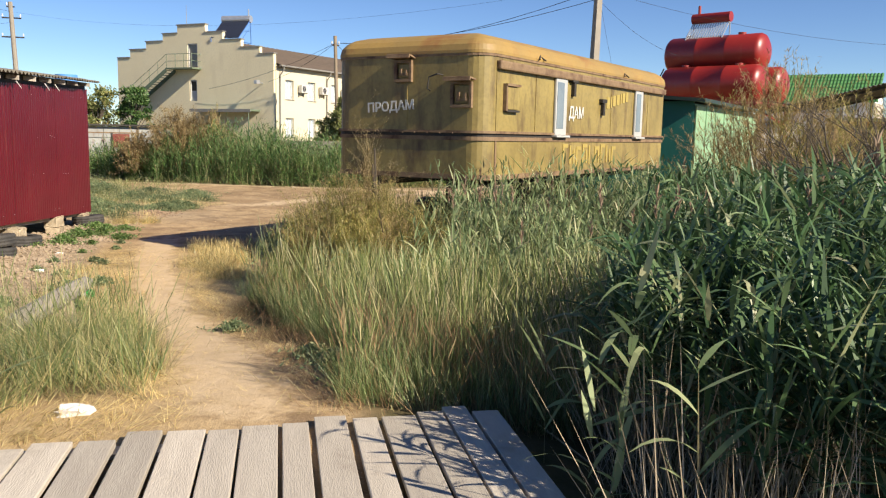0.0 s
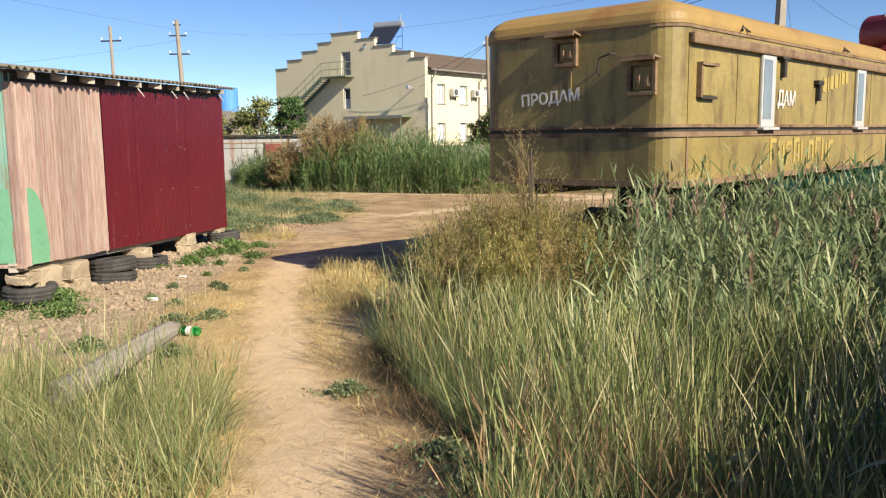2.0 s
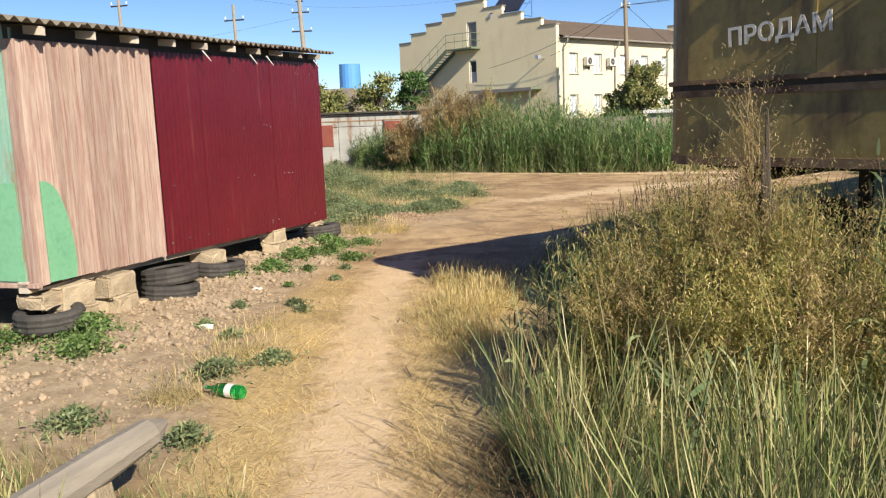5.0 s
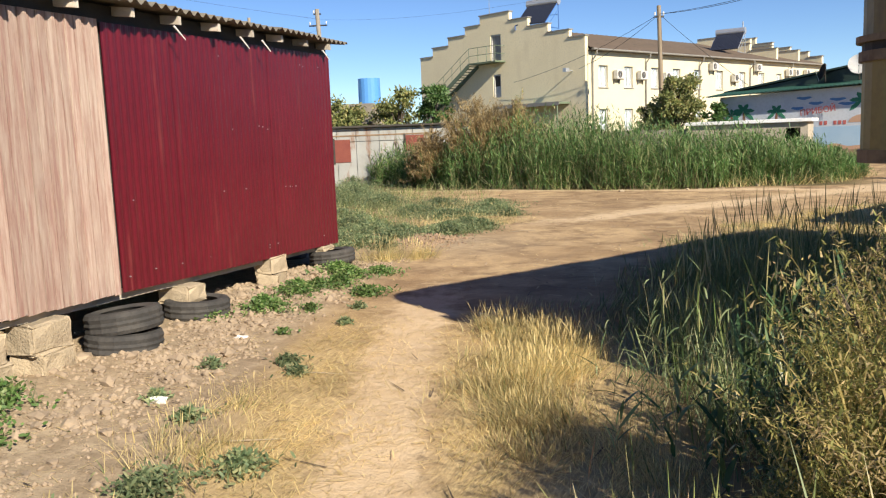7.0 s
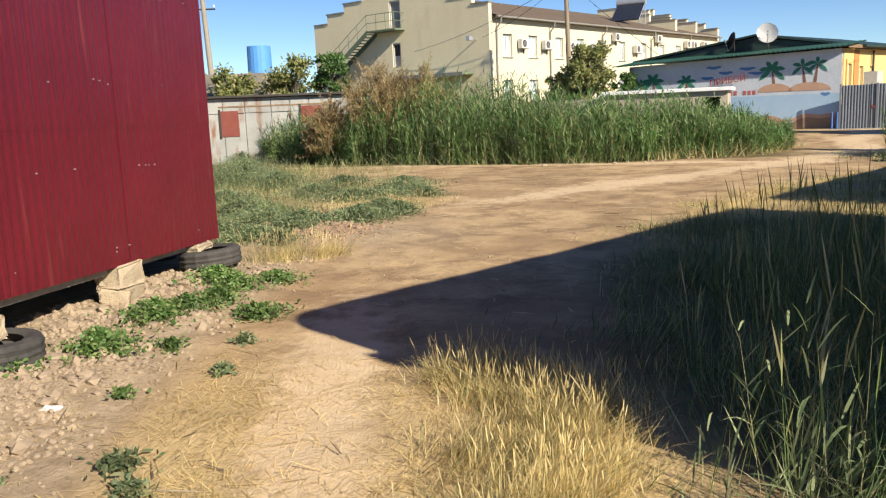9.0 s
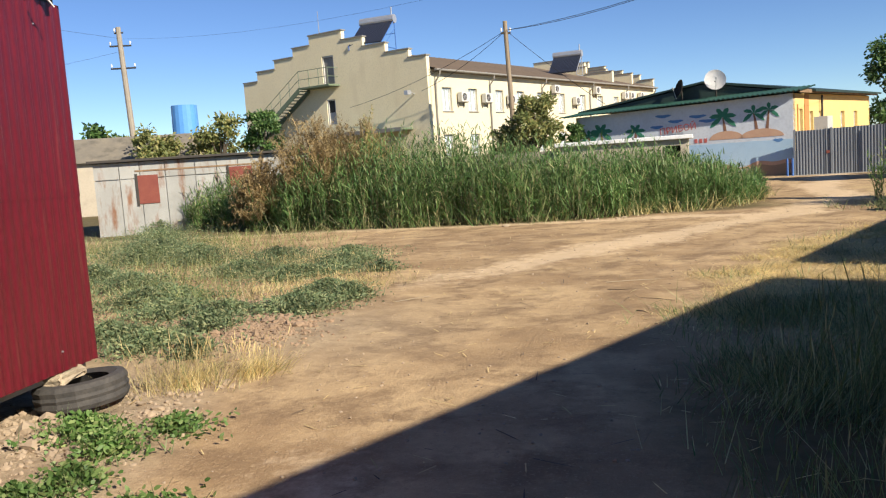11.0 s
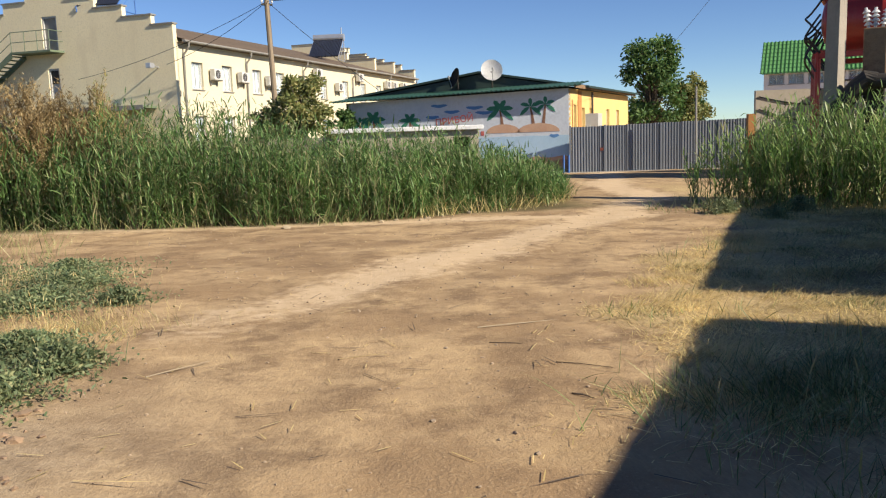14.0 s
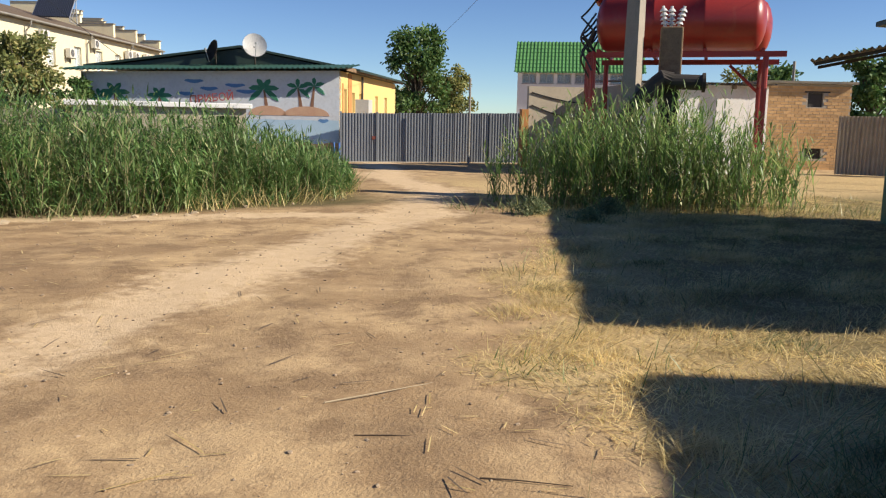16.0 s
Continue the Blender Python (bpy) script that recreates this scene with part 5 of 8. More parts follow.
def build_guest_house():
    g = thing("guest_house", Matrix(), "low guest house with a palm-tree mural and green roof", "building")
    b = holed(bmesh.new(), 9.6, -0.62, 2.72, 0.28, [], bpt)
    for v in b.verts:
        if v.co.z > 2.7:
            u = (v.co - B0).dot(BX)
            v.co.z = 2.95 - 0.025 * u
    part("mural_wall", b, "mural_wall", g, "pale blue wall painted with palms and sea")
    holes = [(0.75, 1.15, 1.0, 2.3), (2.0, 2.45, 1.3, 2.2), (3.2, 3.65, 1.3, 2.2), (6.2, 6.8, 1.2, 2.2), (8.2, 8.8, 1.2, 2.2)]
    b = holed(bmesh.new(), 10.8, -0.62, 2.95, 0.28, holes, lambda d, t, v: B0 + BY * (d + 0.003) + BX * t + Vector((0, 0, v)))
    part("side_wall", b, "yellow_wall", g, "sunlit yellow side wall")
    for u0, u1, v0, v1 in holes:
        window_set(g, u0, v0, u1 - u0, v1 - v0, lambda p, d, q: B0 + BY * (p + 0.003) + BX * d + Vector((0, 0, q)))
    for d0, d1, z0, z1 in ((1.35, 1.85, -0.5, 2.9), (0.45, 0.55, 0.4, 2.5), (1.3, 1.34, 0.4, 2.5)):
        b = bmesh.new()
        prism(b, [(d0, z0), (d1, z0), (d1, z1), (d0, z1)], lambda p, q, k: B0 + BY * p - BX * (0.03 * k) + Vector((0, 0, q)))
        part("trim", b, "orange", g)
    b = bmesh.new()
    prism(b, [(2.5, 1.15), (3.2, 1.15), (3.2, 1.95), (2.5, 1.95)], lambda p, q, k: B0 + BY * p - BX * (0.55 * k) + Vector((0, 0, q)))
    part("white_panel", b, "white_frame", g)
    b = bmesh.new()
    tube(b, [B0 - BX * 0.1 + BY * 3.3 + Vector((0, 0, z)) for z in (2.9, 2.6, 1.0, -0.5)], [0.05] * 4)
    part("downpipe", b, "dark_steel", g)
    back = bmesh.new()
    holed(back, 9.6, -0.62, 2.7, 0.2, [], lambda u, d, v: bpt(u, 10.6 + d, v))
    holed(back, 10.8, -0.62, 2.7, 0.2, [], lambda d, t, v: bpt(9.4 + t, d, v))
    part("back_wall", back, "plinth", g)
    # roof: a green edge sheet over the painted wall and a darker hipped body
    b = bmesh.new()
    rows = wavy(b, 10.5, [(-0.5, -0.02), (1.4, 0.22)], 0.2, 0.025, "wave", 0.03, 6)
    sheet(b, rows, lambda u, y, z, h: bpt(u - 0.45, y, 3.06 - 0.026 * u + z + h))
    part("roof_edge", b, "green_edge", g, "green tiled roof edge")
    b = bmesh.new()
    prism(b, [(-0.3, 2.98), (4.2, 3.78), (10.0, 2.92)], lambda u, v, k: bpt(u, 1.38 + 9.4 * k, v))
    part("roof_body", b, "dark_green_roof", g, "dark green gabled roof")
    b = bmesh.new()
    for u0, z0, u1, z1 in ((-0.5, 3.0, 4.2, 3.82), (4.2, 3.82, 10.2, 2.95)):
        prism(b, [(u0, z0), (u1, z1), (u1, z1 + 0.09), (u0, z0 + 0.09)], lambda u, v, k: bpt(u, 1.25 + 9.8 * k, v))
    part("roof_sheet", b, "dark_green_roof", g)
    b = bmesh.new()
    prism(b, [(-0.35, 2.95), (-0.3, 2.95), (-0.3, 3.1), (-0.35, 3.1)], lambda u, v, k: bpt(u, -0.2 + 11.2 * k, v))
    part("verge", b, "rusty_rail", g)
    # mural
    wave = [(-0.0, -0.1)] + [(u, 0.12 + 0.10 * math.sin(u * 2.1) + 0.07 * math.sin(u * 4.7 + 1)) for u in np.arange(0.0, 9.61, 0.15)] + [(9.6, -0.1)]
    flat("painted_sea", [(0.0, 0.0)] + [(u, 1.06 + 0.012 * math.sin(u * 5)) for u in np.arange(0.0, 9.61, 0.4)] + [(9.6, 0.0)], "mural_sea", g, 0.004)
    flat("painted_shore", wave, "mural_sand", g, 0.008)
    flat("painted_plinth", [(0.0, -0.6)] + [(u, w - 0.16) for u, w in wave[1:-1]] + [(9.6, -0.6)], "plinth", g, 0.012)
    for u, r in ((2.72, 0.72), (1.25, 0.88)):
        flat("painted_island", blob(u, 1.22, r, 0.36), "mural_sand", g, 0.008)
    palm(g, 2.75, 1.46, 0.72, 0.10, 0.62)
    palm(g, 1.45, 1.48, 0.78, 0.12, 0.50, 5)
    palm(g, 1.05, 1.48, 0.86, -0.10, 0.46, 5)
    palm(g, 8.35, 1.50, 0.42, 0.05, 0.62)
    palm(g, 9.0, 1.50, 0.28, 0.0, 0.45, 5)
    palm(g, 6.75, 1.50, 0.34, 0.0, 0.52)
    for u, v, w in ((5.45, 2.45, 0.36), (4.9, 2.18, 0.34), (3.92, 2.32, 0.38), (3.5, 2.10, 0.40), (5.75, 1.98, 0.3), (0.6, 1.05, 0.2)):
        b = [(u + w * math.cos(a), v + 0.07 * math.sin(a) * (1 + 0.35 * math.sin(3 * a))) for a in np.linspace(0, 2 * math.pi, 15)[:-1]]
        flat("painted_cloud", b, "mural_blue", g, 0.008)
    mt = Matrix(((-BX.x, 0, -BY.x, 0), (-BX.y, 0, -BY.y, 0), (0, 1, 0, 0), (0, 0, 0, 1)))
    letters("lettering", "ПРИБОЙ", 0.40, "mural_red", g, Matrix.Translation(bpt(5.62, -0.012, 1.60)) @ mt, "red painted name lettering")
    for k in range(9):
        u = 5.35 - k * 0.21
        if k in (2, 5):
            continue
        flat("painted_mark", [(u, 1.14), (u - 0.13, 1.14), (u - 0.13, 1.32), (u, 1.32)], "mural_red", g, 0.010)


build_guest_house()


def build_dish(p, r, aim, label, mat):
    d = thing("satellite_dish", Matrix.Translation(p) @ Vector(aim).to_track_quat("Z", "Y").to_matrix().to_4x4(), label, "dish")
    b = bmesh.new()
    rs = []
    for k in range(6):
        q = r * k / 5
        rs.append([b.verts.new((q * math.cos(a), q * math.sin(a), 0.35 * (q / r) ** 2 * r)) for a in np.linspace(0, 2 * math.pi, 25)[:-1]] if k else [b.verts.new((0, 0, 0))])
    for i in range(24):
        b.faces.new((rs[0][0], rs[1][i], rs[1][(i + 1) % 24]))
        for a, c in zip(rs[1:], rs[2:]):
            b.faces.new((a[i], c[i], c[(i + 1) % 24], a[(i + 1) % 24]))
    bmesh.ops.solidify(b, geom=b.faces[:], thickness=0.015)
    part("reflector", b, mat, d)
    b = bmesh.new()
    rod(b, (0, -r, 0.3 * r), (0, -0.1 * r, 0.95 * r), 0.015)
    rod(b, (0, -0.15 * r, 0.9 * r), (0, 0, 0.98 * r), 0.05)
    part("feed_arm", b, "silver", d)
    inv = d.matrix_world.inverted()
    b = bmesh.new()
    rod(b, inv @ Vector(p), inv @ (Vector(p) + Vector((0.1, 0.25, -0.9))), 0.035)
    part("mast", b, "dark_steel", d)


build_dish(bpt(3.55, 1.0, 3.85), 0.47, (-0.05, -1, 0.3), "white satellite dish on a mast above the roof", "whitewash")
build_dish(bpt(5.0, 0.9, 3.6), 0.44, (-0.95, -0.25, 0.3), "dark mesh satellite dish seen edge-on above the roof", "dark_steel")


# ---- profiled metal fence and gate ----
def build_fence():
    f = thing("metal_fence", pose(4.86, 49.05, 0, 0, 0, math.degrees(math.atan2(-0.19, 0.981))), "grey profiled sheet metal fence with a gate", "fence")
    x, k = 0.1, 0
    while x < 8.9:
        w = 1.1
        b = bmesh.new()
        rows = wavy(b, w, [(-0.48, 0), (1.36 + 0.02 * x, 0)], 0.115, 0.015, "trap", 0.008, 10)
        sheet(b, rows, lambda u, t, _, h, x=x: (x + u, h, t))
        part("sheet", b, "fence_grey", f)
        x += w
    for x in (0.05, 1.45, 3.7, 6.0, 8.4):
        part("post", boxed(x - 0.04, x + 0.04, -0.06, -0.018, -0.62, 1.42), "fence_grey", f)
    for z in (-0.3, 1.2):
        part("rail", boxed(0.05, 8.4, 0.02, 0.06, z, z + 0.05), "fence_grey", f)
    part("lock_box", boxed(1.25, 1.38, -0.05, -0.02, 0.38, 0.5), "rust_red", f)
    part("kerb", boxed(-0.5, 9.5, -0.5, 0.3, -0.66, -0.46, bevel=0.02), "concrete", f, "low concrete strip under the fence")
    for x in (-0.25, -0.05):
        part("bollard", rod(bmesh.new(), (x, -0.35, -0.6), (x, -0.35, 0.25), 0.04), "blue_steel", f)


build_fence()


# ---- low shack before the painted wall ----
def build_shack():
    s = thing("low_shack", pose(-0.45, 40.6, 0, 0, 0, 172), "low pale rendered outbuilding almost hidden by reeds", "outbuilding")
    part("wall", holed(bmesh.new(), 4.2, -0.55, 1.32, 0.2, [(0.25, 0.75, 0.55, 1.12)], lambda u, d, v: (u, -d, v)), "beige_wall", s)
    part("side_wall", boxed(0.0, 0.2, -2.2, -0.203, -0.55, 1.32), "beige_wall", s)
    part("back_wall", boxed(0.203, 4.2, -2.4, -2.2, -0.55, 1.32), "beige_wall", s)
    part("roof", boxed(-0.15, 4.35, -2.5, 0.15, 1.323, 1.45, bevel=0.02), "whitewash", s)
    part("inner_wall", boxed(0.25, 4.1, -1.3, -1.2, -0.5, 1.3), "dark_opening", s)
    b = bmesh.new()
    box(b, 4.4, 9.5, -0.6, -0.4, -0.55, 1.22)
    part("garden_wall", b, "concrete", s)


build_shack()


# ---- metal garages ----
def build_garage():
    g = thing("metal_garage", pose(-18.4, 35.56, 0, 0, 0, 26) @ Matrix.Diagonal((1.18, 1, 1.08, 1)), "rust-stained white sheet metal garage row with red hatches", "garage")
    x, k = 0.0, 0
    for w in (0.62, 0.5, 0.62, 0.75, 0.55, 0.55, 0.66, 0.8, 0.8, 0.8, 0.8):
        part("panel", boxed(x + 0.01, x + w - 0.01, -0.04, 0.0, -0.55, 1.12 + 0.01 * (k % 2)), "garage_metal", g)
        part("panel", boxed(x + 0.01, x + w - 0.01, -0.05, 0.0, 1.15, 1.60), "garage_metal", g)
        x += w
        k += 1
    for x0, x1, z0, z1 in ((1.05, 1.55, 0.42, 1.22), (3.35, 3.95, 0.75, 1.30)):
        p = part("hatch", boxed(x0, x1, -0.07, -0.052, z0, z1), "rust_red", g)
        part("hatch_edge", boxed(x0 - 0.06, x0, -0.08, -0.052, z0 - 0.05, z1 + 0.05), "dark_steel", p)
    part("lintel", boxed(1.0, 4.4, -0.066, -0.052, 1.325, 1.37), "rusty_rail", g)
    part("body", boxed(0.03, 7.4, 0.001, 4.0, -0.6, 1.58), "garage_metal", g)
    part("roof", boxed(-0.12, 7.6, -0.25, 4.2, 1.62, 1.69, bevel=0.01), "dark_steel", g)


build_garage()


# ---- green kiosk behind the trailer ----
def build_kiosk():
    k = thing("green_kiosk", pose(5.72, 19.35, 0, 0, 0, 60), "teal and light green panelled kiosk with a flat roof", "kiosk")
    for y0 in (0.0, 0.95, 1.9):
        part("front_panel", boxed(-0.03, 0.0, y0 + 0.01, y0 + 0.94, -0.45, 2.55 + 0.06 * y0), "kiosk_teal", k)
    for i in range(8):
        part("side_panel", boxed(i * 1.03 + 0.01, i * 1.03 + 1.02, -0.03, 0.0, -0.45, 2.45), "kiosk_light", k)
        part("batten", boxed(i * 1.03 - 0.02, i * 1.03 + 0.02, -0.05, -0.031, -0.45, 2.45), "kiosk_light", k)
    part("body", boxed(0.001, 8.25, 0.001, 2.85, -0.55, 2.5), "kiosk_teal", k)
    b = bmesh.new()
    prism(b, [(-0.3, 2.52), (3.1, 2.76), (3.1, 2.84), (-0.3, 2.60)], lambda u, v, q: (-0.35 + 8.9 * q, u, v))
    part("roof", b, "dark_green_roof", k)


build_kiosk()


# ---- water tanks on their stand ----
def tank_mesh(L, r):
    b = bmesh.new()
    seg, prof = 28, [(-0.30 * r * 1.0, 0.0)]
    prof = [(-0.34 * r, 0.001), (-0.31 * r, 0.35 * r), (-0.22 * r, 0.68 * r), (-0.08 * r, 0.92 * r), (0.06, r), (L * 0.33, r), (L * 0.33 + 0.02, r + 0.012), (L * 0.33 + 0.05, r), (L * 0.66, r),
            (L * 0.66 + 0.02, r + 0.012), (L * 0.66 + 0.05, r), (L - 0.06, r), (L + 0.08 * r, 0.92 * r), (L + 0.22 * r, 0.68 * r), (L + 0.31 * r, 0.35 * r), (L + 0.34 * r, 0.001)]
    rs = [[b.verts.new((x, q * math.cos(a), q * math.sin(a))) for a in np.linspace(0, 2 * math.pi, seg + 1)[:-1]] for x, q in prof]
    for a, c in zip(rs, rs[1:]):
        for i in range(seg):
            f = b.faces.new((a[i], a[(i + 1) % seg], c[(i + 1) % seg], c[i]))
            f.smooth = True
    return b


def build_tanks():
    m = pose(10.88, 40.42, 0, 0, 0, math.degrees(math.atan2(36.9 - 40.2, 14.6 - 11.1)))
    L = 4.4
    st = thing("tank_stand", m, "red steel stand carrying water tanks", "stand")
    b = bmesh.new()
    for y in (-0.75, 2.4):
        box(b, -0.55, 5.1, y - 0.07, y + 0.07, 3.12, 3.28)
    part("beam", b, "red_steel", st)
    b = bmesh.new()
    for x in (-0.3, 1.2, 2.8, 4.4):
        box(b, x, x + 0.1, -0.9, 2.6, 3.28, 3.36)
    part("cross_beam", b, "red_steel", st)
    for x in (-0.4, 4.55):
        for y in (-0.75, 2.4):
            part("leg", rod(bmesh.new(), (x, y, -0.55), (x, y, 3.12), 0.085, seg=10), "red_steel", st)
    b = bmesh.new()
    rod(b, (4.55, -0.75, 3.0), (4.55, 2.4, 2.4), 0.05)
    rod(b, (3.6, 2.4, 3.1), (4.55, 2.4, 2.2), 0.05)
    part("brace", b, "red_steel", st)
    group = "water tanks on the stand"
    for k, (y, z) in enumerate(((-0.05, 4.20), (1.70, 4.20), (0.85, 5.66))):
        t = part("water_tank", tank_mesh(L, 0.85), "red_tank")
        t.matrix_world = m @ pose(-0.15 + (0.0, 0.25, -0.35)[k], y, z)
        tagged(t, "large red horizontal cylinder water tank", "tank", group)
        for x in (0.8, 3.4):
            part("hatch_cap", rod(bmesh.new(), (x, 0, 0.84), (x, 0, 0.93), 0.18, seg=14), "red_steel", t)
    # tangle of hoses at the tank ends
    rng = np.random.default_rng(8)
    h = thing("hose_tangle", m, "black hoses and pipes hanging at the tank ends", "hoses")
    for k in range(9):
        y, z0, fall, out = rng.uniform(-0.8, 1.0), rng.uniform(3.7, 5.0), rng.uniform(0.7, 2.0), rng.uniform(0.25, 0.6)
        p = [(-0.40 - out * math.sin(math.pi * j / 12), y + 0.25 * math.sin(j * 0.4 + k), z0 - fall * j / 12 - 0.12 * math.sin(2 * math.pi * j / 12)) for j in range(13)]
        part("hose", tube(bmesh.new(), p, [0.032] * 13, 7), "cable", h)
    for k in range(5):
        x, y = -0.4 - 0.1 * k, -0.9 + 0.35 * k
        part("pipe", rod(bmesh.new(), (x, y, -0.5), (x, y, 3.3), 0.04), "red_steel", h)


build_tanks()


# ---- whitewashed pump house, brick store, walls ----
def build_pump_house():
    m = pose(12.2, 40.75, 0, 0, 0, -18)
    p = thing("pump_house", m, "whitewashed pump house with a slate roof edge", "building")
    part("wall", holed(bmesh.new(), 4.6, -0.6, 2.46, 0.25, [(0.5, 1.1, -0.5, 1.3)], lambda u, d, v: (u, d, v)), "whitewash", p)
    part("door_leaf", boxed(0.5, 1.1, 0.1, 0.14, -0.5, 1.3), "dark_opening", p)
    part("side_wall", boxed(4.35, 4.6, 0.253, 3.5, -0.6, 2.46), "whitewash", p)
    part("side_wall", boxed(0.0, 0.25, 0.253, 3.5, -0.6, 2.46), "beige_wall", p)
    part("back_wall", boxed(0.253, 4.35, 3.3, 3.5, -0.6, 2.46), "whitewash", p)
    b = bmesh.new()
    rows = wavy(b, 5.0, [(-0.25, 2.51), (3.8, 2.7)], 0.15, 0.025, "wave", 0.012, 6)
    sheet(b, rows, lambda u, y, z, h: (u - 0.2, y, z + h))
    part("roof", b, "slate", p)
    for x in (0.3, 1.3, 2.3, 3.3, 4.3):
        part("rafter_end", boxed(x, x + 0.09, -0.18, 0.0, 2.34, 2.46), "pole_wood", p)


build_pump_house()


def build_brick_store():
    m = pose(19.6, 42.65, 0, 0, 0, -23)
    s = thing("brick_store", m, "sand-coloured brick store with a small dark window", "building")
    L, z0, z1 = 3.6, -0.5, 2.80
    hole = (1.9, 2.5, 1.93, 2.47)
    low = (1.9, 2.6, -0.05, 0.35)
    w = part("wall", holed(bmesh.new(), L, z0, z1, 0.24, [hole, low], lambda u, d, v: (u, 0.012 + d, v)), "mortar", s)
    # Dark slabs in both holes stand in for the unlit room behind.
    part("window", boxed(hole[0], hole[1], 0.10, 0.13, hole[2], hole[3]), "dark_opening", s)
    part("vent_opening", boxed(low[0], low[1], 0.10, 0.13, low[2], low[3]), "dark_opening", s)
    part("lintel", boxed(1.75, 2.75, -0.02, 0.01, 2.475, 2.53), "dark_steel", s)
    part("roof", boxed(-0.1, L + 0.15, -0.2, 3.6, z1, z1 + 0.1, bevel=0.01), "slate", s)
    part("side_wall", boxed(L - 0.24, L, 0.255, 3.4, z0, z1 - 0.002), "mortar", s)
    part("back_wall", boxed(0, L - 0.243, 3.1, 3.3, z0, z1 - 0.002), "mortar", s)
    for x, y in ((0.6, 1.0), (1.9, 1.4)):
        part("vent_pipe", rod(bmesh.new(), (x, y, z1), (x, y, z1 + 0.95), 0.06), "coping", s)
    first = None
    row, v = 0, z0 + 0.02
    while v < z1 - 0.1:
        u = -0.0 if row % 2 else -0.14
        while u < L - 0.05:
            a, c = max(u, 0.0), min(u + 0.27, L)
            mid = (a + c) / 2
            if c - a > 0.08 and not any(q[0] - 0.1 < mid < q[1] + 0.1 and q[2] - 0.09 < v + 0.05 < q[3] + 0.03 for q in (hole, low)):
                if c - a > 0.26:
                    if first is None:
                        first = part("brick", boxed(0, 0.27, 0, 0.02, 0, 0.105), "brick", w)
                        first.matrix_basis = pose(a, -0.002, v)
                    else:
                        again(first, w, pose(a, -0.002, v))
                else:
                    part("brick", boxed(a, c, -0.002, 0.018, v, v + 0.105), "brick", w)
            u += 0.283
        v += 0.119
        row += 1


build_brick_store()


def build_yard_walls():
    w = thing("yard_wall", pose(10.5, 44.6, 0, 0, 0, -16), "beige rendered yard wall with drooping cables", "wall")
    part("wall", boxed(0.0, 4.6, 0.0, 0.25, -0.6, 2.42), "beige_wall", w)
    part("pillar", boxed(-0.25, 0.0, -0.05, 0.3, -0.6, 1.6), "orange", w)
    for k in range(2):
        pts = [(0.1 + i * 0.42, -0.03, 2.2 - 0.45 * k - 0.5 * math.sin(math.pi * (i / 10)) * (0.7 + 0.3 * k)) for i in range(11)]
        part("cable", tube(bmesh.new(), pts, [0.022] * 11, 5), "cable", w)
    g = thing("slat_fence", pose(19.55, 38.95, 0, 0, 0, -52), "grey corrugated yard fence panels", "fence")
    for k in range(4):
        b = bmesh.new()
        rows = wavy(b, 1.1, [(-0.45, 0), (1.55, 0)], 0.12, 0.02, "wave", 0.012, 6)
        sheet(b, rows, lambda u, t, _, h, k=k: (k * 1.1 + u, h, t))
        part("sheet", b, "concrete", g)
    c = thing("slate_canopy", pose(12.9, 34.5, 0, 0, 0, -50.5), "corrugated slate canopy roof on posts", "canopy")
    b = bmesh.new()
    rows = wavy(b, 6.0, [(0.0, 2.86), (4.0, 3.02)], 0.17, 0.035, "wave", 0.014, 6)
    sheet(b, rows, lambda u, y, z, h: (u, y, z + h + 0.20 * u))
    part("roof", b, "slate_dark", c)
    for x in (2.9, 5.6):
        for y in (0.4, 3.6):
            part("post", rod(bmesh.new(), (x, y, -0.55), (x, y, 2.80 + 0.04 * y + 0.2 * x), 0.05), "dark_steel", c)
    for y in (0.3, 3.6):
        b = bmesh.new()
        prism(b, [(0.1, 2.70), (5.9, 3.86), (5.9, 3.96), (0.1, 2.79)], lambda u, v, k, y=y: (u, y + 0.08 * k, v + 0.04 * y + 0.02))
        part("beam", b, "dark_steel", c)


build_yard_walls()


def build_green_house():
    h = thing("green_roofed_house", pose(28.1, 75.7, 0, 0, 0, -33), "far house with a bright green tiled roof", "house")
    W, D = 9.5, 7.0
    holes = [(0.35 + k * 1.35, 1.45 + k * 1.35, 4.25, 5.0) for k in range(6)]
    part("wall", holed(bmesh.new(), W, -0.6, 5.1, 0.25, holes, lambda u, d, v: (u, d, v)), "whitewash", h)
    part("body", boxed(0.0, W, 0.6, D, -0.6, 5.05), "beige_wall", h)
    for u0, u1, v0, v1 in holes:
        window_set(h, u0, v0, u1 - u0, v1 - v0, lambda p, d, q: (p, d, q))
    b = bmesh.new()
    rows = wavy(b, W + 0.5, [(-0.3, 5.08), (1.2, 6.35), (2.7, 7.65)], 0.28, 0.035, "wave", 0.04, 5)
    sheet(b, rows, lambda u, y, z, q: (u - 0.25, y, z + q))
    part("roof", b, "tile_green", h, "bright green tiled roof slope")
    b = bmesh.new()
    prism(b, [(-0.25, 5.0), (2.7, 7.55), (D, 4.9)], lambda u, v, k: (0.02 + (W - 0.04) * k, u, v))
    part("gable", b, "whitewash", h)
    b = bmesh.new()
    for k in range(8):
        box(b, -0.3, W + 0.3, -0.28 + 0.37 * k, -0.255 + 0.37 * k, 5.13 + 0.3165 * k, 5.16 + 0.3165 * k)
    part("tile_step", b, "tile_green", h)


build_green_house()


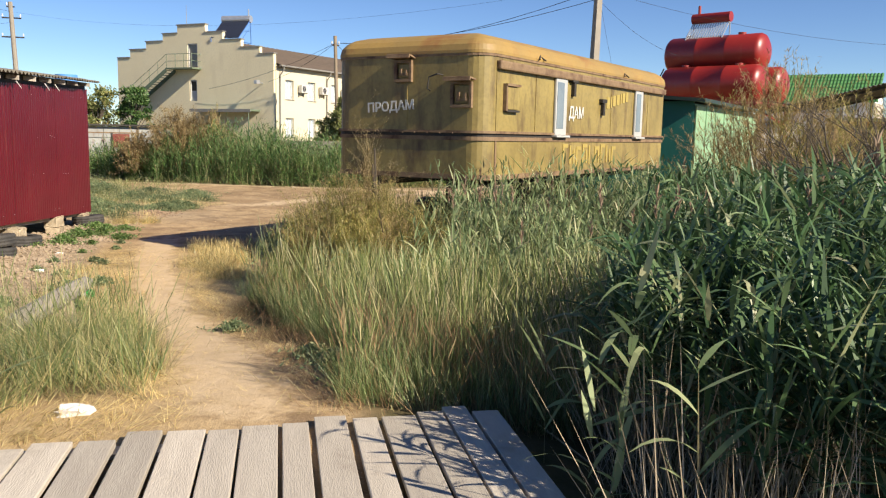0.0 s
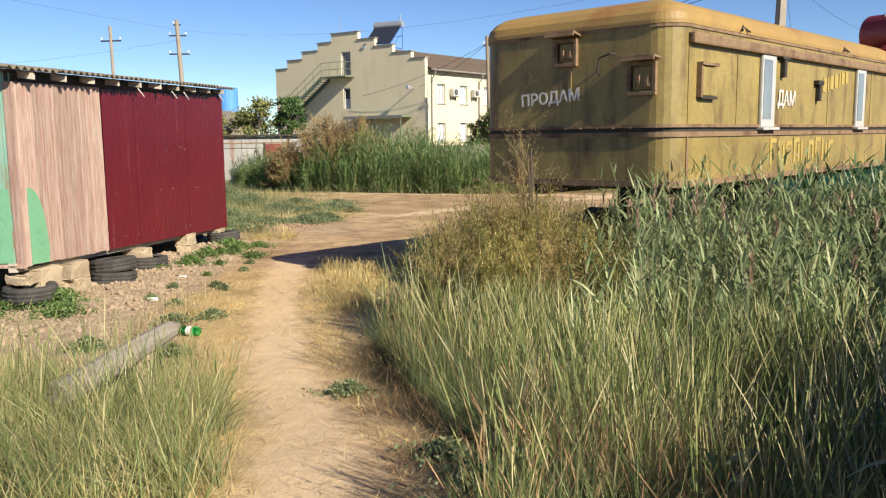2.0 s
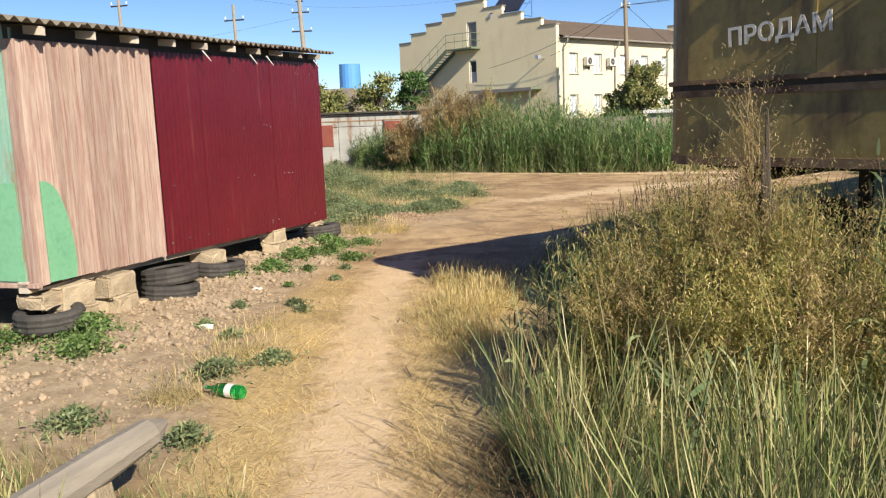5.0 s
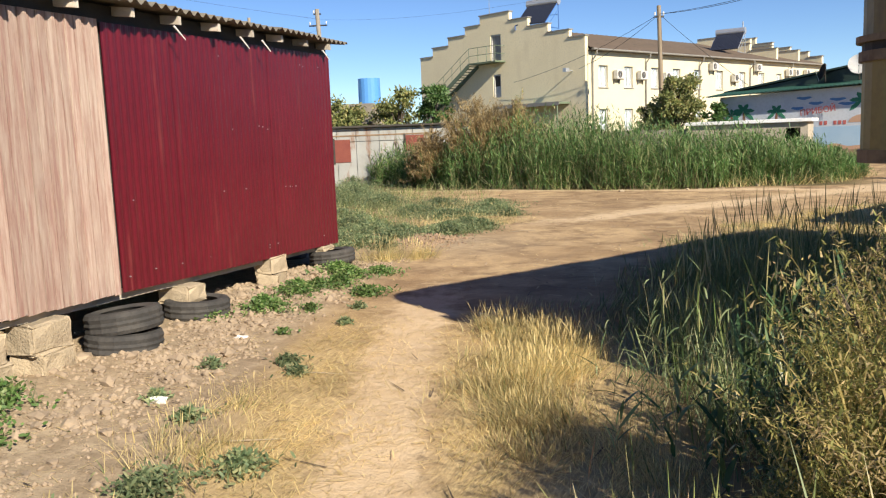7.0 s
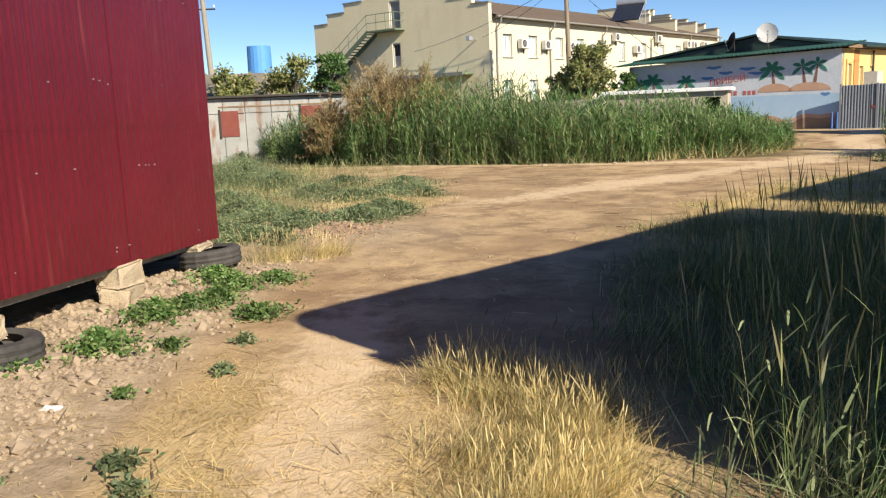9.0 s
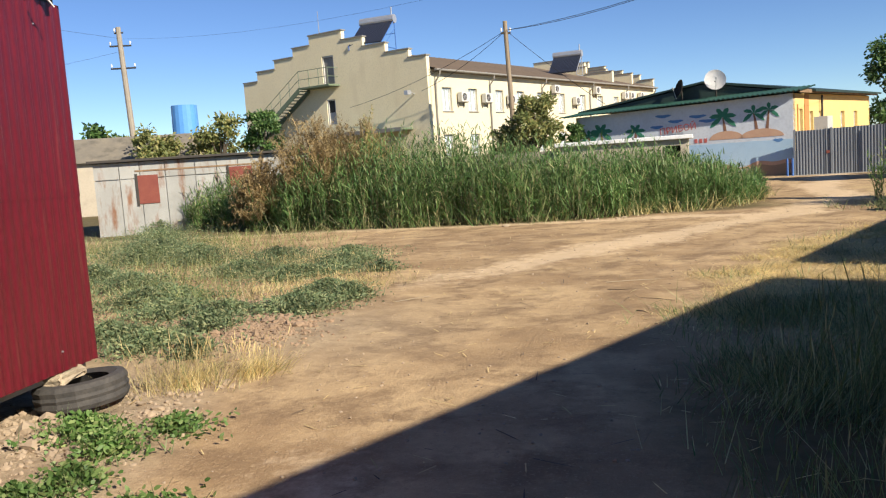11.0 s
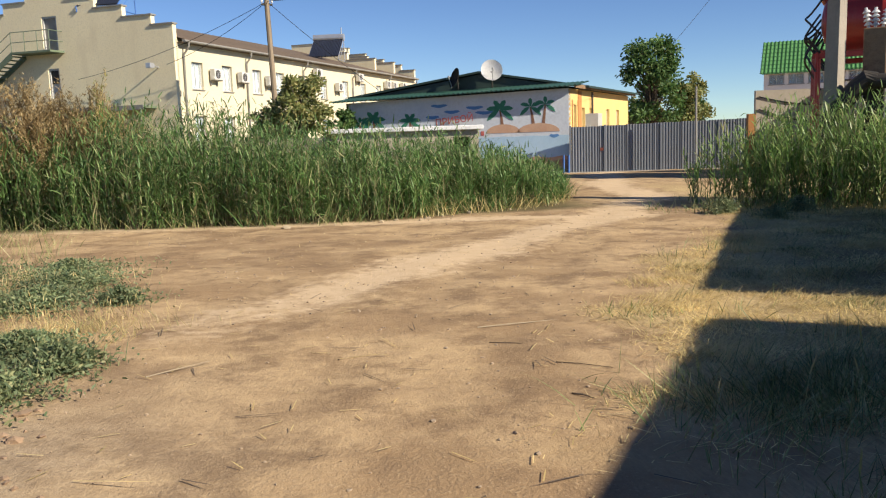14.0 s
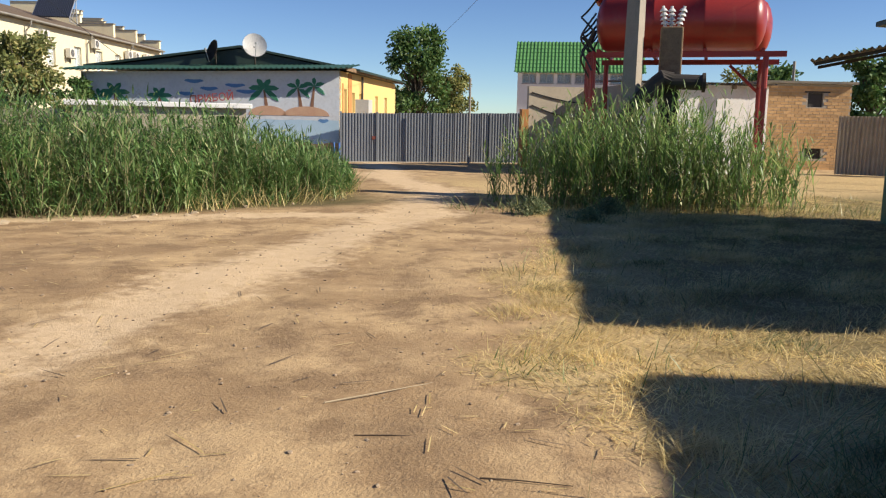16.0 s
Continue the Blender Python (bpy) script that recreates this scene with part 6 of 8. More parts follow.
# ---- poles, transformer, wires ----
def build_pole(name, base, top, r0, r1, mat, label, arms=(), seg=10, square=False):
    p = thing(name, Matrix.Translation(base), label, "pole")
    d = Vector(top) - Vector(base)
    b = bmesh.new()
    n = 6
    tube(b, [d * (k / n) for k in range(n + 1)], [r0 + (r1 - r0) * k / n for k in range(n + 1)], 4 if square else seg)
    part("shaft", b, mat, p)
    for t, half, az, ins in arms:
        c = d * t
        v = Vector((math.cos(radians(az)), math.sin(radians(az)), 0))
        a = part("cross_arm", rod(bmesh.new(), c - v * half, c + v * half, 0.05, seg=6), "dark_steel", p)
        for k in range(ins):
            q = c + v * half * (2 * k / max(1, ins - 1) - 1) * 0.92
            b = bmesh.new()
            rod(b, q, q + Vector((0, 0, 0.12)), 0.015, seg=6)
            rod(b, q + Vector((0, 0, 0.1)), q + Vector((0, 0, 0.26)), 0.055, 0.035, 10)
            part("insulator", b, "insulator", a)
    return p


build_pole("utility_pole", (-7.0, 55.0, -0.6), (-7.22, 55.0, 7.85), 0.15, 0.11, "pole_wood", "brown wooden utility pole with small insulators", [(0.93, 0.25, 20, 2)])
build_pole("utility_pole", (5.55, 32.4, -0.5), (5.75, 32.55, 8.0), 0.23, 0.15, "concrete", "tapered square concrete utility pole", [(0.9, 0.35, 10, 2)], square=True)
build_pole("utility_pole", (-29.1, 57.6, -0.6), (-29.5, 57.6, 9.95), 0.2, 0.14, "concrete", "concrete utility pole with cross arms and insulators", [(0.9, 0.6, 15, 3), (0.78, 0.7, 15, 3), (0.97, 0.25, 15, 1)])
build_pole("utility_pole", (-32.2, 53.8, -0.6), (-32.3, 53.8, 9.2), 0.13, 0.1, "concrete", "thin utility pole with cross arms", [(0.9, 0.7, 5, 3)])
build_pole("utility_pole", (-38.8, 50.8, -0.6), (-38.9, 50.8, 10.4), 0.13, 0.1, "concrete", "thin utility pole with cross arms", [(0.9, 0.6, 5, 3)])
build_pole("street_lamp", (9.35, 47.0, -0.6), (9.35, 47.0, 2.75), 0.05, 0.04, "coping", "slim grey lamp post beside the fence")


def build_transformer():
    t = thing("transformer", pose(6.35, 32.2, 0, 0, 0, -38), "rusty old pole transformer with white insulators", "transformer")
    part("cabinet", boxed(-0.22, 0.22, -0.2, 0.2, 2.0, 3.05, bevel=0.03), "rusty_rail", t)
    part("stand", boxed(-0.20, 0.20, -0.18, 0.18, -0.5, 1.998, bevel=0.02), "dark_steel", t)
    for k, (x, a) in enumerate(((-0.14, -8), (0.12, 14), (-0.02, 0))):
        b = bmesh.new()
        rod(b, (0, 0, 0), (0, 0, 0.42), 0.03, seg=8)
        for j in range(4):
            rod(b, (0, 0, 0.06 + j * 0.085), (0, 0, 0.11 + j * 0.085), 0.085, 0.05, 12)
        i = part("bushing", b, "insulator", t, "white ribbed porcelain bushing")
        i.matrix_basis = pose(x, -0.05 + 0.1 * (k == 2), 3.05, 0, a, 0)
    b = bmesh.new()
    tube(b, [(-0.85, -0.38, 1.15), (-0.70, -0.38, 1.35), (-0.30, -0.38, 1.85), (-0.12, -0.38, 2.02), (0.05, -0.38, 1.98)], [0.19, 0.19, 0.19, 0.18, 0.16], 16)
    part("chute", b, "dark_steel", t, "slanting dark metal chute")
    b = bmesh.new()
    rod(b, (-0.05, -0.38, 1.96), (0.66, -0.38, 1.94), 0.15, seg=16)
    rod(b, (0.62, -0.38, 1.94), (0.68, -0.38, 1.94), 0.19, seg=16)
    part("elbow_pipe", b, "dark_steel", t)


build_transformer()


def wire(a, b, sag, r=0.0065, n=14, label="thin black overhead wire"):
    a, b = Vector(a), Vector(b)
    pts = [a.lerp(b, k / n) - Vector((0, 0, sag * 4 * (k / n) * (1 - k / n))) for k in range(n + 1)]
    o = part("overhead_wire", tube(bmesh.new(), pts, [r] * (n + 1), 5), "cable")
    tagged(o, label, "wire", "overhead wires")


P1, P2, P3 = (-7.2, 55.0, 7.4), (5.72, 32.55, 7.25), (-29.4, 57.6, 9.3)
wire(P1, (5.72, 32.55, 6.9), 0.5, 0.012)
wire(P1, P2, 0.7, 0.012)
wire(P1, (-12.2, 57.9, 5.0), 0.25, 0.012)
wire(P1, (-17.0, 60.6, 4.6), 0.35, 0.012)
wire(P1, (-2.6, 51.8, 3.2), 0.1, 0.012)
wire(P2, (28.0, 40.0, 6.5), 0.9)
wire(P2, (13.0, 62.0, 4.2), 0.4)
wire((5.72, 32.55, 6.9), (10.9, 40.0, 5.6), 0.3)
wire(P3, (-52.0, 20.0, 14.0), 0.5)
wire(P3, (5.72, 32.55, 7.4), 1.2, 0.004)
wire((-29.4, 57.6, 8.6), (-60.0, 60.0, 7.5), 0.6)


# ---- blue water tank and low roofs beyond the garages ----
def build_blue_tank():
    t = thing("blue_water_tank", pose(-25.2, 56.0, 0), "blue plastic water tank on a stand", "tank")
    part("tank", rod(bmesh.new(), (0, 0, 3.45), (0, 0, 5.1), 0.72, 0.69, 20), "barrel_blue", t)
    part("stand", boxed(-0.9, 0.9, -0.9, 0.9, -0.6, 3.44), "concrete", t)
    h = thing("low_house", pose(-29.5, 50.5, 0, 0, 0, 20), "low house with a pale slate roof", "house")
    part("wall", boxed(0, 6, 0, 4, -0.6, 2.2), "beige_wall", h)
    b = bmesh.new()
    prism(b, [(-0.3, 2.2), (2.0, 3.5), (4.3, 2.2)], lambda u, v, k: (-0.3 + 6.6 * k, u, v))
    part("roof", b, "slate", h)


build_blue_tank()


# ---- plants ----
def at_land(x, y, dz=0.0):
    return np.stack([x, y, land(x, y) + dz], 1)


def scatter(rng, n, x0, x1, y0, y1, keep):
    x, y = rng.uniform(x0, x1, n), rng.uniform(y0, y1, n)
    ok = rng.uniform(0, 1, n) < keep(x, y)
    return x[ok], y[ok]


def clumpy(x, y, s=2.0):
    return np.clip(0.55 + 0.6 * wob(x * 1.3 + 3, y * 1.3, s), 0.08, 1)


def stuff(name, st, mats, label, category):
    return tagged(new(name, st.mesh(name, mats)), label, category, kind="stuff")


def seeded(st, rng, xyz, h, mat, head, width=0.0028, lean=0.28):
    """Straight seed-bearing stems: a thin stalk with a spike at its tip."""
    n = len(xyz)
    d = flat_dirs(rng, n) * (lean * rng.uniform(0.1, 1.0, n) * h)[:, None]
    d[:, 2] = h
    side = flat_dirs(rng, n) * width
    st.add(xyz, d * 0.85, h * 0, side, [1.0, 0.9], mat)
    top = xyz + d * 0.72
    hd = d * 0.34
    bend = flat_dirs(rng, n) * (0.05 * h)[:, None]
    st.add(top, hd + bend, h * 0.03, side * 2.3, [0.5, 1.0, 0.8], head)


def meadow_left():
    rng = np.random.default_rng(21)

    def keep(x, y):
        off = x - path_x(y)
        edge = -0.50 - 0.16 * wob(y * 2, x * 0.3, 1.5)
        m = (off < edge) * smooth(3.6, 4.6, y + 0.2 * x + 0.9) * np.where(x > -2.8, smooth(4.3, 4.8, y), 1) * (1 - smooth(7.6, 9.3, y + 0.6 * wob(x, y)))
        bare = np.clip(1.6 * np.exp(-(((x + 2.15) / 0.62) ** 2 + ((y - 4.75) / 0.55) ** 2)), 0, 1)
        return m * clumpy(x, y) * (1 - bare) * np.where(cell_hash(x, y, 0.33, 5.0) < 0.25, 0.3, 1.0)
    x, y = scatter(rng, 120000, -8.5, -1.3, 3.2, 9.3, keep)
    st = Strips()
    n = len(x)
    fade = (1 + 0.32 * np.exp(-(((x + 2.5) / 1.2) ** 2 + ((y - 5.9) / 1.0) ** 2))) * (0.68 + 0.5 * cell_hash(x, y, 0.38)) * (1 - 0.5 * smooth(6.6, 8.6, y)) * (1 - 0.42 * np.exp(-((x + 3.8) / 0.3) ** 2) * smooth(7.2, 7.6, y)) * (0.7 + 0.3 * clumpy(x, y, 0.9))
    blades(st, rng, at_land(x, y), rng.uniform(0.16, 0.60, n) * fade, 0.85, 0.0016, 0)
    k = rng.uniform(0, 1, n) < 0.16
    seeded(st, rng, at_land(x[k], y[k]), rng.uniform(0.40, 0.82, k.sum()) * fade[k], 0, 0, 0.0012, 0.55)
    g = rng.uniform(0, 1, n) < 0.10
    blades(st, rng, at_land(x[g], y[g]), rng.uniform(0.25, 0.55, g.sum()) * fade[g], 0.8, 0.0042, 2)
    g = rng.uniform(0, 1, n) < 0.22
    blades(st, rng, at_land(x[g], y[g]), rng.uniform(0.15, 0.62, g.sum()) * fade[g], 0.75, 0.0016, 1)
    g = rng.uniform(0, 1, n) < 0.18 * (cell_hash(x, y, 0.5, 9.0) > 0.6)
    blades(st, rng, at_land(x[g], y[g]), rng.uniform(0.2, 0.5, g.sum()) * fade[g], 1.1, 0.0055, 3)
    stuff("meadow_grass", st, ["grass", "grass_dry", "grass_green", "weed"], "tall yellow-green meadow grass with seed heads", "grass")


BUSHES = ((-1.35, 10.5, 1.05), (-0.7, 10.3, 1.05), (-1.9, 10.3, 0.5), (-1.5, 9.6, 0.45))


def in_bush(x, y):
    """How far a place lies inside the tamarisk bushes: 1 at their heart, 0 outside."""
    return np.max([np.clip(1.5 - 1.5 * np.hypot(x - cx, y - cy) / r, 0, 1) for cx, cy, r in BUSHES], 0)


def meadow_right():
    rng = np.random.default_rng(22)

    def keep(x, y):
        off = x - path_x(y)
        edge = 0.62 + 0.62 * smooth(5.2, 6.2, y) - 0.14 * smooth(7.0, 8.4, y) + 0.18 * wob(y * 1.5, x * 0.3, 1.6)
        m = (off > edge) * smooth(4.95, 5.3, y) * (1 - smooth(10.0, 11.5, y + 0.5 * (off < 1.9))) * (1 - smooth(1.9, 3.0, x))
        return m * np.clip(clumpy(x, y) + 0.1, 0, 1) * (1 - 0.95 * in_bush(x, y)) * np.where(cell_hash(x, y, 0.36, 3.0) < 0.22, 0.25, 1.0)
    x, y = scatter(rng, 225000, -4, 2.9, 4.8, 12, keep)
    n = len(x)
    off = x - path_x(y)
    grow = (0.76 + 0.24 * smooth(0.9, 1.5, off)) * (0.66 + 0.46 * cell_hash(x, y, 0.42)) * (0.86 + 0.2 * clumpy(x, y, 1.1)) * (1 - 0.22 * smooth(8.6, 9.6, y))
    st = Strips()
    blades(st, rng, at_land(x, y), rng.uniform(0.34, 0.92, n) * grow, 0.62, 0.0017, 0)
    # pale stems with seed spikes, standing well above the leaves
    k = rng.uniform(0, 1, n) < 0.25
    seeded(st, rng, at_land(x[k], y[k]), rng.uniform(0.72, 1.2, k.sum()) * grow[k], 0, 1, 0.0012, 0.46)
    # rusty stems low among them
    q = rng.uniform(0, 1, n) < 0.10 + 0.34 * np.exp(-(((x - 0.35) / 0.8) ** 2 + ((y - 6.2) / 1.2) ** 2))
    seeded(st, rng, at_land(x[q], y[q]), rng.uniform(0.25, 0.66, q.sum()), 3, 3, 0.0014, 0.7)
    # brown thatch and a low dry skirt at the path's edge
    q = rng.uniform(0, 1, n) < 0.14
    blades(st, rng, at_land(x[q], y[q]), rng.uniform(0.06, 0.26, q.sum()), 1.5, 0.003, 3, 2)
    fx, fy = scatter(rng, 26000, -4, 0.6, 4.9, 10.2, lambda a, b: smooth(0.40, 0.58, a - path_x(b) + 0.12 * wob(b * 2, a, 1.4)) * (1 - smooth(1.0, 1.3, a - path_x(b))) * clumpy(a, b, 1.6) * (1 - 0.65 * smooth(0.7, 0.9, a - path_x(b)) * (1 - smooth(6.8, 7.6, b))))
    f = len(fx)
    blades(st, rng, at_land(fx, fy), rng.uniform(0.05, 0.26, f) * (0.55 + 0.6 * smooth(0.5, 1.1, fx - path_x(fy))), 1.0, 0.0018, 3)
    g = rng.uniform(0, 1, f) < 0.12
    blades(st, rng, at_land(fx[g], fy[g]), rng.uniform(0.05, 0.22, g.sum()), 1.1, 0.0018, 2)
    # broad blue-green blades here and there
    q = (rng.uniform(0, 1, n) < 0.03) & (clumpy(x + 7, y, 0.8) > 0.6)
    blades(st, rng, at_land(x[q], y[q]), rng.uniform(0.3, 0.75, q.sum()) * grow[q], 0.9, 0.0050, 4)
    stuff("meadow_grass", st, ["grass_green", "grass", "grass_dry", "rust_stem", "reed_lit_tone"], "dense green grass with pale seed spikes beside the path", "grass")


def dry_fringe():
    rng = np.random.default_rng(23)
    st = Strips()

    def keep(x, y):
        off = x - path_x(y)
        a = np.exp(-((off - 0.62) / 0.16) ** 2) * (0.3 + 0.7 * smooth(8.4, 10, y)) + np.exp(-((off + 0.62) / 0.22) ** 2) * 0.7 + 0.06 * (np.abs(off) < 0.5)
        return np.clip(a, 0, 1) * smooth(4.7, 5.2, y) * (1 - smooth(13.5, 15, y)) * clumpy(x, y, 3)
    x, y = scatter(rng, 60000, -6.2, 0.5, 4.7, 15, keep)
    blades(st, rng, at_land(x, y), rng.uniform(0.03, 0.15, len(x)), 1.4, 0.0018, 0, 2)
    x, y = rng.normal(-2.3, 0.4, 1500), rng.normal(4.62, 0.28, 1500)
    ok = (y > 4.28 + 0.19 * (x + 2.57)) & (x - path_x(y) < -0.35)
    blades(st, rng, at_land(x[ok], y[ok]), rng.uniform(0.02, 0.16, ok.sum()), 1.6, 0.0018, 0, 2)
    # trodden straw lying along both sides of the footpath
    def lying(x, y):
        off = x - path_x(y)
        a = np.exp(-((off - 0.50) / 0.22) ** 2) * (0.35 + 0.65 * smooth(8.4, 10, y)) + 0.9 * np.exp(-((off + 0.65) / 0.42) ** 2) + 0.05 + 0.30 * smooth(9.5, 11.5, y) * np.exp(-(off / 1.2) ** 2) + 0.5 * smooth(10.8, 12, y) * np.exp(-((off - 1.1) / 0.5) ** 2)
        return np.clip(a, 0, 1) * smooth(4.7, 5.2, y) * (1 - smooth(14.2, 15.4, y)) * clumpy(x, y, 1.8)
    x, y = scatter(rng, 105000, -6.6, 0.6, 4.7, 15.4, lying)
    d = flat_dirs(rng, len(x)) * rng.uniform(0.03, 0.15, len(x))[:, None]
    d[:, 2] = rng.uniform(-0.004, 0.03, len(x))
    st.add(at_land(x, y, 0.008), d, np.zeros(len(x)), np.cross(d, [0, 0, 1]) / np.linalg.norm(d, axis=1)[:, None] * 0.0017, [1, 0.9], 0)
    # golden tufts at the rim of the trailer's shade
    for cx, cy, r, h, m in ((-3.65, 13.0, 0.28, 0.24, 900), (-3.4, 12.4, 0.28, 0.22, 700), (-3.6, 13.4, 0.26, 0.22, 700), (-3.95, 13.6, 0.25, 0.22, 700), (-4.3, 14.75, 0.25, 0.22, 700), (-4.0, 14.45, 0.28, 0.22, 1200), (-3.65, 14.2, 0.30, 0.26, 1400), (-3.6, 13.9, 0.28, 0.24, 700), (-3.55, 13.5, 0.3, 0.16, 700),
                            (-3.5, 12.7, 0.34, 0.16, 500), (-3.9, 12.9, 0.3, 0.12, 400), (-3.3, 11.9, 0.3, 0.14, 400), (-2.85, 12.1, 0.3, 0.12, 420), (-2.6, 11.7, 0.3, 0.14, 420), (-7.2, 18.5, 0.35, 0.30, 600), (-6.75, 18.75, 0.22, 0.26, 320),
                            (-5.15, 11.4, 0.35, 0.22, 320), (-5.4, 12.2, 0.3, 0.16, 220), (-5.0, 10.3, 0.25, 0.2, 300), (-7.2, 23.6, 0.7, 0.18, 700), (-8.6, 25.6, 1.0, 0.22, 800), (-8.0, 23.3, 0.9, 0.16, 700)):
        m = int(m * 1.2)
        x, y = rng.normal(cx, r * 0.55, m), rng.normal(cy, r * 0.55, m)
        blades(st, rng, at_land(x, y), rng.uniform(0.25, 1.05, m) * h, 1.05, 0.0019, 0)
        q = rng.uniform(0, 1, m) < 0.28
        blades(st, rng, at_land(x[q], y[q]), rng.uniform(0.3, 1.0, q.sum()) * h, 0.9, 0.0021, 1)
        q = rng.uniform(0, 1, m) < 0.12
        seeded(st, rng, at_land(x[q], y[q]), rng.uniform(0.8, 1.25, q.sum()) * h, 0, 0, 0.0014, 0.5)
    # bleached tufts along the verge of the road
    for k in range(150):
        cy = rng.uniform(20.5, 31.5)
        cx = float(road_edge(cy)) + rng.uniform(0.0, 5.0)
        m, r, h = 220, rng.uniform(0.18, 0.48), rng.uniform(0.07, 0.17)
        x, y = rng.normal(cx, r * 0.6, m), rng.normal(cy, r * 0.5, m)
        blades(st, rng, at_land(x, y), rng.uniform(0.3, 1.1, m) * h, 1.3, 0.0030, 1 if k % 4 == 0 else 0, 2)
    stuff("dry_grass", st, ["grass_dry", "grass"], "golden dried grass tufts along the footpath", "dry grass")


def shade_grass():
    rng = np.random.default_rng(24)
    st = Strips()

    def keep(x, y):
        off = x - path_x(y)
        inner = (0.45 * smooth(0.75, 1.5, off + 0.35 * wob(x, y, 1.2)) * smooth(13.6, 14.6, y) * (1 - smooth(15.6, 16.6, y)) + smooth(1.45, 2.3, off + 0.35 * wob(x, y, 1.2))).clip(0, 1) * smooth(11.2, 12.5, y) * (1 - smooth(18.3, 20.5, y + 0.5 * wob(x, y))) * (1 - smooth(16.2, 17.2, y) * (1 - smooth(-3.6, -2.9, x)))
        return inner * clumpy(x, y) * (0.65 + 0.35 * smooth(-3.4, -1.8, x))
    x, y = scatter(rng, 100000, -4.9, 4.0, 11, 20.5, keep)
    n = len(x)
    tall = 0.45 + 0.55 * smooth(-3.4, -2.0, x)
    tall = tall * (1 - 0.5 * smooth(17.5, 19.5, y)) * (0.3 + 0.7 * smooth(1.2, 2.2, x - path_x(y)))
    blades(st, rng, at_land(x, y), rng.uniform(0.2, 0.72, n) * tall, 0.6, 0.0030, 0)
    k = (rng.uniform(0, 1, n) < 0.07) & (x - path_x(y) > 1.9)
    seeded(st, rng, at_land(x[k], y[k]), rng.uniform(0.6, 1.15, k.sum()) * tall[k], 0, 1, 0.002)
    # low tussocks on the trodden ground farther along
    for cx, cy in zip(rng.uniform(-3.0, 1.0, 80), rng.uniform(17.3, 21.0, 80)):
        m, r, h = 260, rng.uniform(0.14, 0.38), rng.uniform(0.10, 0.30) * float(smooth(-4.2, -2.6, cx))
        x, y = rng.normal(cx, r, m), rng.normal(cy, r, m)
        blades(st, rng, at_land(x, y), rng.uniform(0.25, 1.1, m) * h, 1.0, 0.0030, 0)
    stuff("shade_grass", st, ["grass_green", "grass"], "dark green grass in the shade of the trailer", "grass")


def straw_verge():
    rng = np.random.default_rng(25)
    st = Strips()

    def keep(x, y):
        return smooth(-0.35, 0.5, x - road_edge(y) + 0.6 * wob(x, y, 1.5)) * smooth(19, 21, y) * (1 - smooth(33, 36, y)) * clumpy(x, y, 2.4)
    x, y = scatter(rng, 150000, -4.5, 11, 19, 36, keep)
    n = len(x)
    blades(st, rng, at_land(x, y), rng.uniform(0.02, 0.11, n), 1.9, 0.0028, 0, 2)
    g = (rng.uniform(0, 1, n) < 0.07) * (clumpy(x + 5, y, 1.1) > 0.55)
    blades(st, rng, at_land(x[g], y[g]), rng.uniform(0.08, 0.25, g.sum()), 0.8, 0.004, 1)
    # lying straw
    m = 85000
    x, y = scatter(rng, m * 3, -4.5, 11, 18.5, 34, lambda a, b: np.clip(keep(a, b), 0, 1))
    p = at_land(x, y, 0.012)
    d = flat_dirs(rng, len(x)) * rng.uniform(0.04, 0.14, len(x))[:, None]
    d[:, 2] = rng.uniform(-0.008, 0.025, len(x))
    st.add(p, d, np.zeros(len(x)), np.cross(d, [0, 0, 1]) / np.linalg.norm(d, axis=1)[:, None] * 0.0026, [1, 1], 0)
    stuff("straw_verge", st, ["grass_dry", "grass_green"], "sun-bleached short straw verge beside the dirt road", "dry grass")
    # loose stalks on the bare road and soil
    st = Strips()
    x, y = scatter(rng, 2200, -9, 1, 9.5, 31, lambda a, b: 0.5 + 0 * a)
    p = at_land(x, y, 0.012)
    d = flat_dirs(rng, len(x)) * (rng.uniform(0.04, 0.2, len(x)) * (1 + 1.2 * (rng.uniform(0, 1, len(x)) > 0.93)))[:, None]
    d[:, 2] = rng.uniform(-0.005, 0.02, len(x))
    st.add(p, d, np.zeros(len(x)), np.cross(d, [0, 0, 1]) / np.linalg.norm(d, axis=1)[:, None] * 0.004, [1, 0.9, 1], 0)
    x, y = scatter(rng, 520, -8, 1, 10, 30, lambda a, b: 0.5 + 0 * a)
    p = at_land(x, y, 0.012)
    d = flat_dirs(rng, len(x)) * rng.uniform(0.05, 0.30, len(x))[:, None]
    d[:, 2] = rng.uniform(-0.003, 0.025, len(x))
    st.add(p, d, np.zeros(len(x)), np.cross(d, [0, 0, 1]) / np.linalg.norm(d, axis=1)[:, None] * 0.005, [1, 0.9, 0.8], 1)
    stuff("loose_straw", st, ["grass_dry", "twig"], "loose straw stalks scattered on the bare dirt", "straw")


